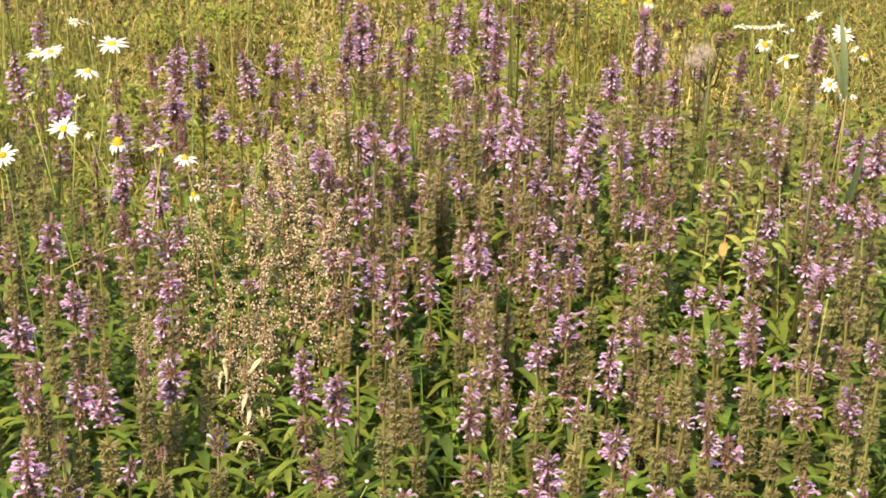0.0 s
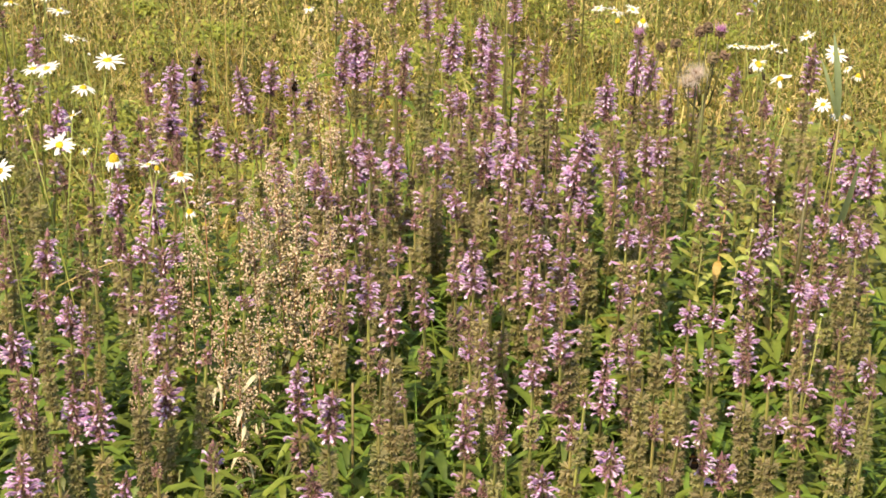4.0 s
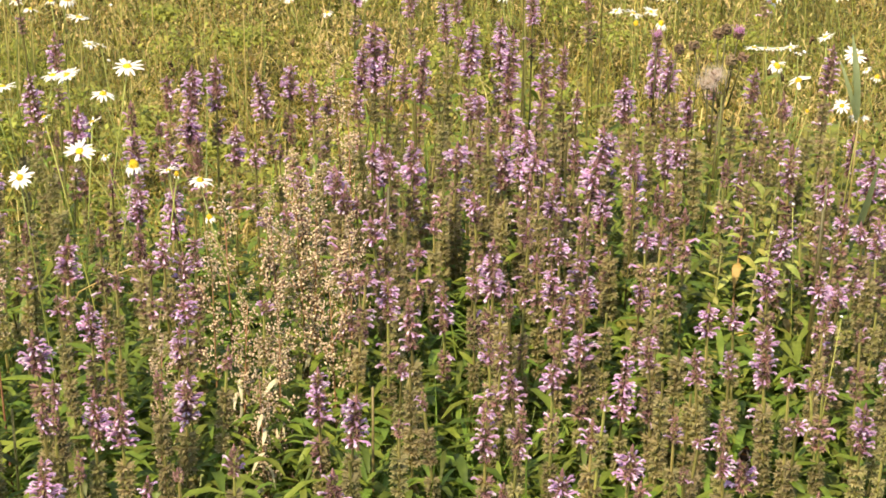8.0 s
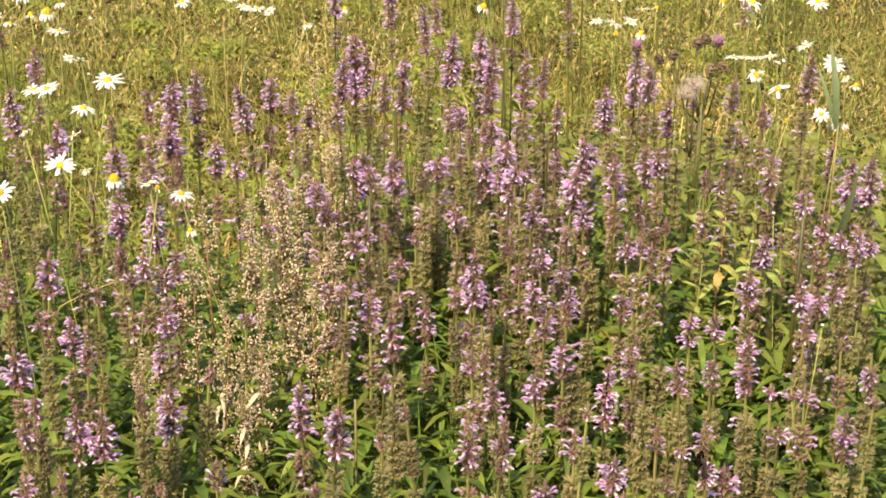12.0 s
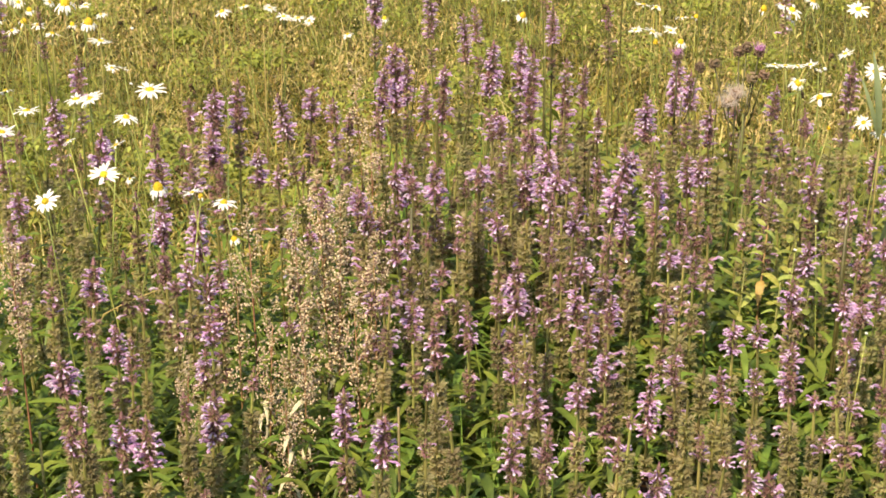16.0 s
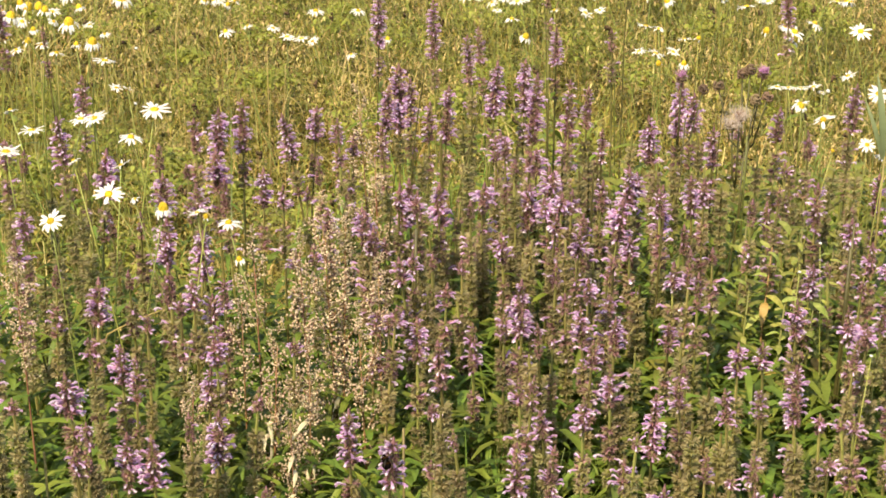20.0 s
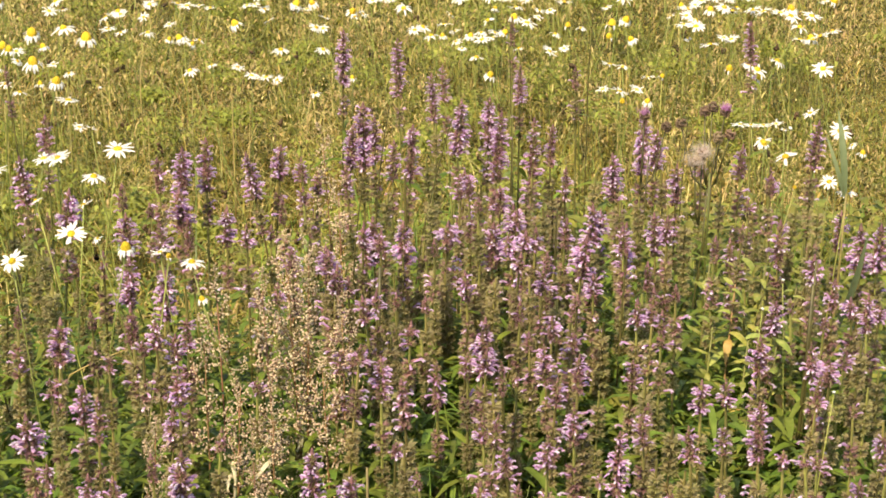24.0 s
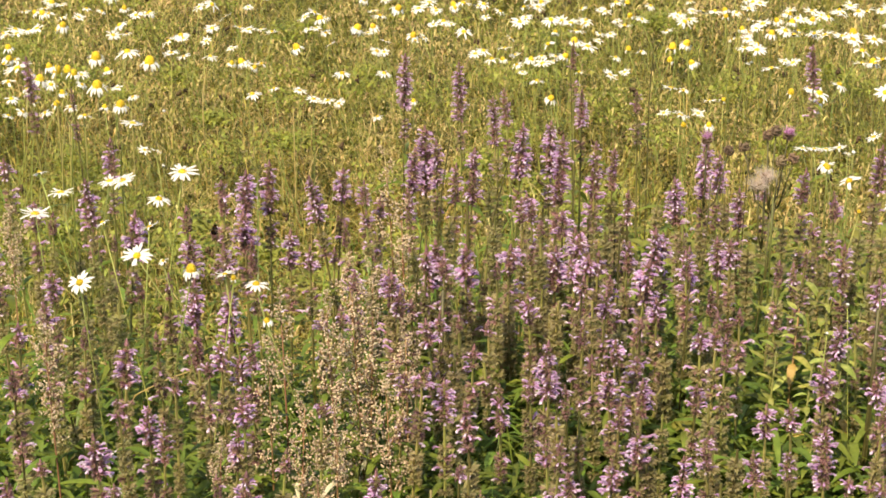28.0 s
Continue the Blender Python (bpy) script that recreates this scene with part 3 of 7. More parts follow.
def corolla(g, out, base, size, petal=1, pale=2):
    """A two-lipped flower: a tube, an arched hood and a lobed lip that hangs forward."""
    up = (Vector((0, 0, 1)) - out * out.z).normalized()
    side = out.cross(up)
    p1 = base + out * 0.004 * size
    p2 = base + out * 0.011 * size + up * 0.001 * size
    tube(g, [p1, p2], [0.0011 * size, 0.0018 * size], 4, petal, False)
    hood = [p2 - out * 0.002 * size + up * 0.001 * size, p2 + up * 0.0024 * size + out * 0.001 * size, p2 + up * 0.0022 * size + out * 0.0055 * size]
    ribbon(g, hood, [0.0022 * size, 0.0034 * size, 0.0020 * size], side, -0.6, R.choice((petal, petal, pale)))
    fall = R.uniform(0.0, 0.6)
    lip = [p2 - up * 0.0008 * size, p2 + out * 0.003 * size - up * 0.001 * fall * size, p2 + out * 0.0062 * size - up * 0.0028 * fall * size, p2 + out * 0.0082 * size - up * 0.0062 * fall * size]
    ribbon(g, lip, [0.0022 * size, 0.0036 * size, 0.0046 * size, 0.0018 * size], side, 0.3, R.choice((petal, pale, pale)))
    for s in (-1, 1):
        q = lip[1] + side * s * 0.0012 * size
        g.add([q, lip[2] + side * s * 0.001 * size, lip[2] + side * s * 0.0034 * size - up * 0.002 * size], [(0, 1, 2)], petal)


def bract(g, out, base, length, width, mat):
    side = out.cross(Vector((0, 0, 1)))
    ribbon(g, [base, base + out * length * 0.5 + Vector((0, 0, length * 0.1)), base + out * length - Vector((0, 0, length * 0.35))], [width * 0.5, width, 0.0004], side, 0.3, mat)


def whorl_flower(count, size):
    """A ring of toothed purple calyces; count of them hold an open flower that stands out sideways."""
    g = Geo()
    turn = R.random() * 6.28
    for k in range(15):
        w = turn + 2 * math.pi * k / 15 + R.uniform(-0.2, 0.2)
        e = R.uniform(-0.3, 0.8)
        out = Vector((math.cos(w) * math.cos(e), math.sin(w) * math.cos(e), math.sin(e)))
        base = Vector((math.cos(w), math.sin(w), 0)) * 0.0028 + Vector((0, 0, R.uniform(-0.008, 0.006)))
        calyx(g, out, base, size * R.uniform(0.85, 1.2), R.choice((0, 0, 0, 3)), 4)
        if R.random() < count / 15 * (1 + 0.7 * math.cos(w - turn)):
            e = R.uniform(-0.15, 0.35)
            flat = Vector((math.cos(w) * math.cos(e), math.sin(w) * math.cos(e), math.sin(e)))
            corolla(g, flat, base + flat * 0.001, size * R.uniform(0.9, 1.35))
    for w in (turn, turn + math.pi):
        bract(g, Vector((math.cos(w), math.sin(w), 0)), Vector((0, 0, -0.004)), 0.013 * size, 0.005 * size, 3)
    return g.mesh("flower_whorl", [M_PURPLE, M_PETAL, M_LIP, M_CALYX])


def seed_tier(tiers, size, fresh=0):
    g = Geo()
    for t in range(tiers):
        z, turn = 0.0135 * t, R.random() * 6.28
        for k in range(10):
            w = turn + 2 * math.pi * k / 10 + R.uniform(-0.2, 0.2)
            e = R.uniform(-0.25, 0.25)
            out = Vector((math.cos(w) * math.cos(e), math.sin(w) * math.cos(e), math.sin(e)))
            calyx(g, out, Vector((math.cos(w), math.sin(w), 0)) * 0.002 + Vector((0, 0, z + R.uniform(-0.002, 0.002))), size * R.uniform(0.85, 1.15), R.choice(((0, 0, 2), (0, 0, 2), (0, 0, 0, 0, 0, 2))[fresh]), 5)
        for k in range(R.choice((0, 1, 1, 2)) if fresh == 1 else 0):
            w = R.random() * 6.28
            out = Vector((math.cos(w), math.sin(w), R.uniform(-0.1, 0.3))).normalized()
            corolla(g, out, out * 0.002 + Vector((0, 0, z)), size * R.uniform(0.75, 1.1), 3, 4)
        for w in (turn, turn + math.pi):
            bract(g, Vector((math.cos(w), math.sin(w), R.uniform(-0.2, 0.4))), Vector((0, 0, z - 0.003)), R.uniform(0.009, 0.016) * size, R.uniform(0.004, 0.006) * size, 1)
    return g.mesh("seed_whorl", [M_CALYX, M_BRACT, M_PURPLE if fresh else M_GREENCALYX, M_PETAL, M_LIP])


def bud_tip(size):
    """A tapering cone of tightly packed bud scales."""
    g, rings, sides = Geo(), 9, 8
    verts, faces = [], []
    for i in range(rings):
        s = i / (rings - 1)
        r = (0.0062 * (1 - s) ** 0.8 + 0.0004) * size
        for k in range(sides):
            w = 2 * math.pi * (k + 0.5 * (i % 2)) / sides
            q = r * (1.25 if (i + k) % 2 else 0.75) * R.uniform(0.9, 1.1)
            verts.append((q * math.cos(w), q * math.sin(w), 0.022 * s * size + (0.002 if (i + k) % 2 else 0)))
    for i in range(rings - 1):
        for k in range(sides):
            j = (k + 1) % sides
            faces.append((i * sides + k, i * sides + j, (i + 1) * sides + j, (i + 1) * sides + k))
    g.add(verts, faces, 0)
    g.m = [R.choice((0, 0, 1)) for _ in g.m]
    return g.mesh("bud_tip", [M_BUD, M_PURPLE], True)


FLOWERS = {2: [whorl_flower(6.4, 1.0) for _ in range(8)], 1: [whorl_flower(4.2, 0.97) for _ in range(7)], 0: [whorl_flower(1.0, 0.9) for _ in range(6)]}
SEEDS = [seed_tier(4, 1.0) for _ in range(6)]
FRESH_SEEDS = [seed_tier(4, 1.0, 1) for _ in range(7)]
FADED_SEEDS = [seed_tier(4, 1.0, 2) for _ in range(4)]
TIPS = [bud_tip(1.0) for _ in range(3)]
WORT_LABELS = {
    (2, True): "marsh woundwort in full mauve bloom over a spent spike",
    (1, True): "marsh woundwort with mauve flowers thinning out over brown calyces",
    (0, True): "marsh woundwort with a few last mauve flowers",
    (0, False): "faded marsh woundwort spike of olive-brown seed calyces",
}
WORT_ROOTS = []


def woundwort(x, y, top, bloom, seed, quality, width):
    """A square-stemmed plant whose tip stands at (x, y, top): bloom is the length of its flowers, seed that of the spent whorls below."""
    lx, ly = R.gauss(0, 0.022), R.gauss(0, 0.03)
    root = new("woundwort")
    root.location = (x - lx, y - ly, 0)
    WORT_ROOTS.append(root)
    h = top - 0.012
    girth = 0.84 if y < 1.75 else 0.92 if y < 2.3 else 1.05  # spikes are slimmer at the meadow edge
    tagged(root, WORT_LABELS[(quality if bloom else 0, bloom > 0)], "wildflower", "woundworts in the meadow")

    def spot(z):
        s = max(0.0, z / h) ** 1.6
        return Vector((lx * s, ly * s, z))

    g = Geo()
    zs = [h * i / 9 for i in range(10)]
    tube(g, [spot(z) for z in zs], [0.0028 - 0.0014 * i / 9 for i in range(10)], 4, 0)
    place_part("stem", g.mesh("stem", [M_STEM if R.random() < 0.88 else M_DARKSTEM], False), root)
    z = h
    lean = Vector((lx, ly, h * 0.6)).normalized()
    if bloom:
        place_part("bud_tip", R.choice(TIPS), root, along(spot(z - 0.004), lean, R.random() * 6, (0.31 if y < 1.9 else 0.40) * width))
        z -= 0.001
        n = max(2, min(15, round(bloom / 0.0066)))
        step = max(0.005, (bloom - 0.006) / n)
        for i in range(n):
            z -= step
            kind = quality
            if R.random() < (0.5 if i > 0.7 * n else 0.25) * (1.2 if y < 1.75 else 0.6):
                kind = max(0, quality - R.choice((1, 1, 2)))
            grow = 0.67 * width * girth * (0.50 + 0.48 * min(1, (i + 1) / (0.5 * n))) * R.uniform(0.86, 1.08)
            tip_over = lean + Vector((R.gauss(0, 0.09), R.gauss(0, 0.09), 0))
            place_part("flower_whorl", R.choice(FLOWERS[kind]), root, along(spot(z + R.uniform(-0.003, 0.003)), tip_over, R.random() * 6.28, grow))
        z -= 0.010
    if y < 1.75:
        seed += 0.05 if x < 0.1 else 0.02  # long spent spikes at the meadow edge
    tiers = max(1, round(seed / 0.048))
    for i in range(tiers):
        z -= 0.054
        place_part("seed_whorl", R.choice(FRESH_SEEDS if bloom and R.random() < ((0.95, 0.25, 0)[min(i, 2)] if y > 1.75 else (0.3, 0, 0)[min(i, 2)]) else FADED_SEEDS if not bloom and quality and i < 2 else SEEDS), root, along(spot(z), lean, R.random() * 6.28, min(1.1, width) * 0.91 * R.uniform(0.84, 1.08)))
    for k in range(1):
        zz = z + R.uniform(0, 0.6) * seed
        m = Matrix.Translation(spot(zz)) @ Matrix.Rotation(R.random() * 6.28, 4, "Z") @ Matrix.Diagonal((0.42, 0.5, 0.42, 1))
        place_part("leaf", R.choice(LEAVES), root, m)
    turn, z = R.random() * 3.14, min(z - 0.02, 0.50)
    while z > 0.37:
        size = R.uniform(0.7, 1.1) * (0.75 if z > 0.5 else 1.0)
        for k in range(2):
            w = turn + math.pi * k + R.uniform(-0.3, 0.3)
            m = Matrix.Translation(spot(z)) @ Matrix.Rotation(w, 4, "Z") @ Matrix.Rotation(R.uniform(-0.3, 0.3), 4, "X") @ Matrix.Diagonal((size, size * R.uniform(0.6, 0.95), size, 1))
            place_part("leaf", R.choice(LEAVES), root, m)
        turn += 1.57
        z -= R.uniform(0.055, 0.085)
    return root



# ---- mayweed daisies ----
def ray_mesh(droop, count, ragged=0.0):
    """A ring of white ray petals round a disc of radius 0.3; the whole head is 1 across the radius."""
    g = Geo()
    for k in range(count):
        if R.random() < ragged:
            continue
        w = 2 * math.pi * k / count + R.uniform(-0.15, 0.15)
        d = droop + R.uniform(-0.25, 0.3)
        out, reach = Vector((math.cos(w), math.sin(w), 0)), R.uniform(0.78, 1.08)
        pts, r, z = [], 0.26, 0.0
        for i in range(4):
            pts.append(out * r + Vector((0, 0, z)))
            a = d * (0.4 + 0.5 * i)
            r += (reach - 0.26) / 3 * math.cos(a)
            z -= (reach - 0.26) / 3 * math.sin(a)
        ribbon(g, pts, [0.11, 0.195, 0.19, 0.08], out.cross(Vector((0, 0, 1))), 0.15, 0)
    return g.mesh("flower_head", [M_WHITE])


def disc_mesh(height):
    g = Geo()
    dome(g, (0, 0, 0), 0.27, height, 4, 10, 0, -0.05)
    tube(g, [(0, 0, -0.2), (0, 0, -0.05)], [0.08, 0.29], 8, 1, False)
    return g.mesh("disc", [M_DISC, M_GREENSTALK])


def bud_mesh():
    g = Geo()
    egg(g, (0, 0, -0.3), (0, 0, 1), 0.7, 1.0, 7, 0)
    tube(g, [(0, 0, -0.5), (0, 0, 0.2)], [0.2, 0.72], 7, 1, False)
    return g.mesh("bud", [M_WHITE, M_GREENSTALK])


RAYS = {0: [ray_mesh(0.08, 16, 0.12) for _ in range(5)] + [ray_mesh(-0.1, 17, 0.05)], 1: [ray_mesh(0.38, 15, 0.18) for _ in range(3)], 2: [ray_mesh(0.95, 15, 0.1) for _ in range(3)], 3: [ray_mesh(1.15, 12, 0.75) for _ in range(2)]}
DISCS = {0: disc_mesh(0.17), 1: disc_mesh(0.27), 2: disc_mesh(0.44), 3: disc_mesh(0.46)}
BUD = bud_mesh()


def feather_mesh():
    """A feathery, thread-like leaf."""
    g = Geo()
    for i in range(16):
        s = i / 16
        p = Vector((0.06 * s, 0, 0.03 * s - 0.03 * s * s))
        for q in (-1, 1):
            tipp = p + Vector((0.012, q * 0.018 * (1 - 0.6 * s), 0.004))
            g.add([p + Vector((-0.0006, 0, 0)), p + Vector((0.0008, 0, 0)), tipp], [(0, 1, 2)], 0)
    return g.mesh("feathery_leaf", [M_GREENSTALK])


FEATHER = feather_mesh()
DAISY_LABELS = {0: "scentless mayweed with a flat white daisy head", 1: "scentless mayweed with slightly reflexed white rays", 2: "ageing mayweed with drooping white rays and domed yellow disc", 3: "spent mayweed with bare domed yellow disc", 4: "mayweed stalk with a closed white bud"}


def mayweed(x, y, z, across_head, kind, lean=None):
    """A mayweed stalk whose head stands at (x, y, z); lean tips its face."""
    across_head = min(across_head, 0.074 if x < -0.8 and y < 4.6 else 0.058)
    root = new("mayweed")
    lx, ly = R.gauss(0, 0.10), R.gauss(0, 0.08)
    root.location = (x - lx, y - ly, 0)
    tagged(root, DAISY_LABELS[kind], "daisy", "mayweeds in the meadow")
    g, n = Geo(), 8
    pts = [Vector((lx * (i / n) ** 1.5, ly * (i / n) ** 1.5, (z - 0.004) * i / n)) for i in range(n + 1)]
    tube(g, pts, [(0.0014 - 0.0006 * i / n) * (0.6 if kind == 4 else 1.0) for i in range(n + 1)], 4, 0)
    place_part("stalk", g.mesh("stalk", [M_MAYSTALK]), root)
    for i in range(4 if y < 3.2 else 2):
        q = pts[2 + i]
        place_part("feathery_leaf", FEATHER, root, Matrix.Translation(q) @ Matrix.Rotation(R.random() * 6.28, 4, "Z"))
    face = Vector((R.gauss(0, 0.3), R.gauss(-0.16, 0.18), 1))
    if lean:
        face = Vector((*lean, 1))
    if kind == 4:
        place_part("bud", BUD, root, along((lx, ly, z), face, 0, across_head / 2))
        return root
    size = across_head / 2
    m = along((lx, ly, z), face, R.random() * 6, size)
    if kind == 3:
        head = place_part("flower_head", R.choice(RAYS[3]), root, m)
        place_part("disc", DISCS[3], head, Matrix.Diagonal((1.5, 1.5, 1.35, 1)))
    else:
        head = place_part("flower_head", R.choice(RAYS[kind]), root, m)
        place_part("disc", DISCS[kind], head, Matrix.Diagonal((1.42, 1.42, 1.25, 1)) if kind == 2 else None, "domed yellow disc")
    return root


# ---- mugwort ----
def spray_mesh(length, twigs):
    """A side branch whose short twigs hang full of small nodding cream heads."""
    g = Geo()
    pts = [Vector((length * 0.38 * s, 0, length * (0.95 * s - 0.15 * s * s))) for s in (0, 0.25, 0.5, 0.75, 1)]
    tube(g, pts, [0.0012, 0.001, 0.0008, 0.0007, 0.0005], 3, 0)
    for i in range(twigs):
        s = 0.08 + 0.92 * i / twigs
        k = min(3, int(s * 4))
        p = pts[k].lerp(pts[k + 1], s * 4 - k)
        w = i * 2.4 + R.uniform(-0.4, 0.4)
        d = Vector((math.cos(w), math.sin(w), R.uniform(0.1, 1.3))).normalized()
        reach = R.uniform(0.008, 0.030) * (1.15 - 0.6 * s)
        beads = max(3, round(reach / 0.0042))
        g.add([p + Vector((0.0003, 0, 0)), p - Vector((0.0003, 0, 0)), p + d * reach], [(0, 1, 2)], 0)
        for j in range(beads):
            q = p + d * reach * (j + 0.8) / beads - Vector((0, 0, 0.25 * reach * (j / beads) ** 2))
            a = Vector((R.gauss(0, 1), R.gauss(0, 1), R.gauss(-0.2, 0.7))).normalized()
            egg(g, q + a * 0.0014, a * 0.6 + Vector((0, 0, R.choice((-0.7, 0.7)))), R.uniform(0.0015, 0.0023), R.uniform(0.0038, 0.0056), 4, 1)
    for i in range(3):
        s = 0.1 + 0.2 * i
        k = min(3, int(s * 4))
        p = pts[k].lerp(pts[k + 1], s * 4 - k)
        bract(g, Vector((math.cos(i * 2.2), math.sin(i * 2.2), 0.2)).normalized(), p, 0.022, 0.003, 2)
    return g.mesh("spray", [M_MUGSTEM, M_MUGBUD, M_GREENSTALK])


SPRAYS = [spray_mesh(0.085, 15) for _ in range(5)] + [spray_mesh(0.06, 11) for _ in range(4)]
MUG_LEAF = [leaf_mesh("leaf", 0.07, 0.012, d, M_LEAF, False) for d in (0.4, 0.8)]
PALE_LEAF = [leaf_mesh("withered_leaf", 0.022, 0.0045, d, M_PALELEAF, False) for d in (0.9, 1.3, 1.7)]


def mugwort(x, y, top, depth, spread=1.0, pale=0, gap=0.010):
    """A mugwort stem whose crowded sprays fill the uppermost depth metres."""
    root = new("mugwort")
    lx, ly = R.gauss(0, 0.015), R.gauss(0, 0.02)
    root.location = (x - lx, y - ly, 0)
    tagged(root, "mugwort stem crowded with small cream and buff heads", "wild herb", "mugworts in the meadow")
    n = 8
    pts = [Vector((lx * (i / n) ** 1.5, ly * (i / n) ** 1.5, top * i / n)) for i in range(n + 1)]
    g = Geo()
    pts[n] = pts[n] * 0.97
    tube(g, pts, [0.0036 - 0.0031 * i / n for i in range(n + 1)], 5, 0)
    place_part("stem", g.mesh("stem", [M_MUGSTEM]), root)
    z, turn = top - 0.012, R.random() * 6
    while z > top - depth:
        s = z / top
        p = Vector((lx * s ** 1.5, ly * s ** 1.5, z))
        down = (top - z) / depth
        reach = min(1.1, 0.5 + 2.0 * down) * (1 - 0.5 * max(0, down - 0.6)) * spread
        m = Matrix.Translation(p) @ Matrix.Rotation(turn, 4, "Z") @ Matrix.Rotation(R.uniform(-0.15, 0.25), 4, "Y") @ Matrix.Diagonal((reach * 0.8, reach, reach * 0.92, 1))
        place_part("spray", R.choice(SPRAYS[5:] if z > top - 0.06 else SPRAYS), root, m)
        turn += 2.4
        z -= gap * R.uniform(0.7, 1.3)
    while z > 0.12:
        place_part("leaf", R.choice(MUG_LEAF), root, Matrix.Translation((lx * 0.3, ly * 0.3, z)) @ Matrix.Rotation(turn, 4, "Z"))
        turn += 2.4
        z -= 0.035
    for i in range(pale):
        zz = R.uniform(0.56, 0.68)
        place_part("withered_leaf", R.choice(PALE_LEAF), root, Matrix.Translation((lx * 0.5, ly * 0.5, zz)) @ Matrix.Rotation(-1.57 + R.uniform(-1.2, 1.2), 4, "Z") @ Matrix.Rotation(R.uniform(-0.9, 0.5), 4, "X"), "pale withered curling leaf")
    return root


# ---- thistle, reed, stalks ----
def thistle_head():
    g = Geo()
    for i in range(40):
        s, w = (i % 8) / 8, i * 2.4
        out = Vector((math.cos(w), math.sin(w), 0.9 + s))
        r = 0.0062 * math.sin(math.pi * (0.25 + 0.6 * s))
        egg(g, Vector((math.cos(w) * r, math.sin(w) * r, 0.013 * s)), out, 0.0016, 0.006, 4, 0)
    egg(g, (0, 0, -0.002), (0, 0, 1), 0.0058, 0.017, 7, 0)
    return g.mesh("thistle_head", [M_THISTLE])


def tuft_mesh(count, length, radius, mat, name, hair=0.0005, open_out=0.45):
    g = Geo()
    for i in range(count):
        d = Vector((R.gauss(0, open_out), R.gauss(0, open_out), 1 if open_out < 1 else R.gauss(0.5, 0.8))).normalized()
        a = across(d)[0]
        p = Vector((R.gauss(0, radius), R.gauss(0, radius), 0))
        g.add([p - a * hair, p + a * hair, p + d * length * R.uniform(0.7, 1.1)], [(0, 1, 2)], 0)
    return g.mesh(name, [mat])


THISTLE = thistle_head()
TUFT = tuft_mesh(120, 0.012, 0.0035, M_TUFT, "tuft")
DOWN = tuft_mesh(420, 0.010, 0.0045, M_FLUFF, "down", 0.00022, 1.1)


def thistle(x, y, top, heads):
    """A thistle stem with branches; heads: (dx, dz, state) with state 0 brown, 1 pink, 2 downy."""
    root = new("creeping_thistle")
    root.location = (x, y, 0)
    tagged(root, "creeping thistle with brown heads, pink tufts and down", "thistle", "thistles in the meadow")
    g = Geo()
    tube(g, [(0.01 * math.sin(i), 0, (top - 0.05) * i / 8) for i in range(9)], [0.0018 - 0.0007 * i / 8 for i in range(9)], 5, 0)
    place_part("stem", g.mesh("stem", [M_DARKSTEM]), root)
    for dx, dz, state in heads:
        g = Geo()
        z0 = top - 0.10 + dz * 0.5
        tip = Vector((dx, R.gauss(0, 0.008), top + dz))
        tube(g, [(0, 0, z0), (dx * 0.5, 0, z0 + 0.02), tip], [0.0016, 0.0013, 0.0011], 4, 0)
        branch = place_part("branch", g.mesh("branch", [M_DARKSTEM]), root)
        d = Vector((dx * 4, -0.25, 1))
        place_part("thistle_head", THISTLE, branch, along(tip, d, R.random() * 6, 0.9))
        if state:
            place_part("tuft", TUFT if state == 1 else DOWN, branch, along(tip + d.normalized() * 0.011, d, 0, 1.0 if state == 1 else 1.45), "pink tuft" if state == 1 else "pale silky down")
    for i in range(8):
        place_part("leaf", LEAVES[i % 4], root, Matrix.Translation((0, 0, 0.15 + 0.06 * i)) @ Matrix.Rotation(i * 2.4, 4, "Z") @ Matrix.Diagonal((0.6, 0.6, 0.6, 1)))
    return root


def reed(x, y, height, blades):
    """A blue-green reed: a round stalk with blades; each blade is a start height, a tip (dx, dy, z) and a width."""
    root = tagged(new("reed"), "blue-green reed with upright blades and a lower leaf", "grass", "reeds")
    root.location = (x, y, 0)
    g = Geo()
    tube(g, [(0.003 * math.sin(i), 0, height * i / 8) for i in range(9)], [0.0026 - 0.0012 * i / 8 for i in range(9)], 5, 0)
    place_part("stem", g.mesh("stem", [M_STEM]), root)
    for z0, tip, width in blades:
        g, foot, tip = Geo(), Vector((0, 0, z0)), Vector(tip)
        pts = [foot.lerp(tip, i / 8) + Vector((0, -0.012 * math.sin(math.pi * i / 8), 0)) for i in range(9)]
        ribbon(g, pts, [width * (0.45 + 0.55 * math.sin(math.pi * min(1, 0.12 + 0.6 * i / 8))) * (1 - 0.92 * (i / 8) ** 4) for i in range(9)], (1, 0.3, 0), 0.3, 0)
        place_part("blade", g.mesh("blade", [M_REED]), root)


def bare_stalk(x, y, top, radius, mat, label, leaves=0):
    root = tagged(new("bare_stalk"), label, "stalk", "bare stalks")
    root.location = (x, y, 0)
    lx = R.gauss(0, 0.015)
    g = Geo()
    tube(g, [(lx * (i / 8) ** 1.5, 0.01 * math.sin(i * 0.7), top * i / 8) for i in range(9)], [radius * (1 - 0.4 * i / 8) for i in range(9)], 5, 0)
    place_part("stem", g.mesh("stem", [mat]), root)
    for i in range(leaves):
        z = top - 0.13 - 0.09 * (i // 2)
        place_part("leaf", R.choice(LEAVES), root, Matrix.Translation((lx * (z / top) ** 1.5, 0, z)) @ Matrix.Rotation(i * 3.14 + 0.7 * (i // 2), 4, "Z") @ Matrix.Diagonal((0.7, 0.9, 0.7, 1)))
    return root


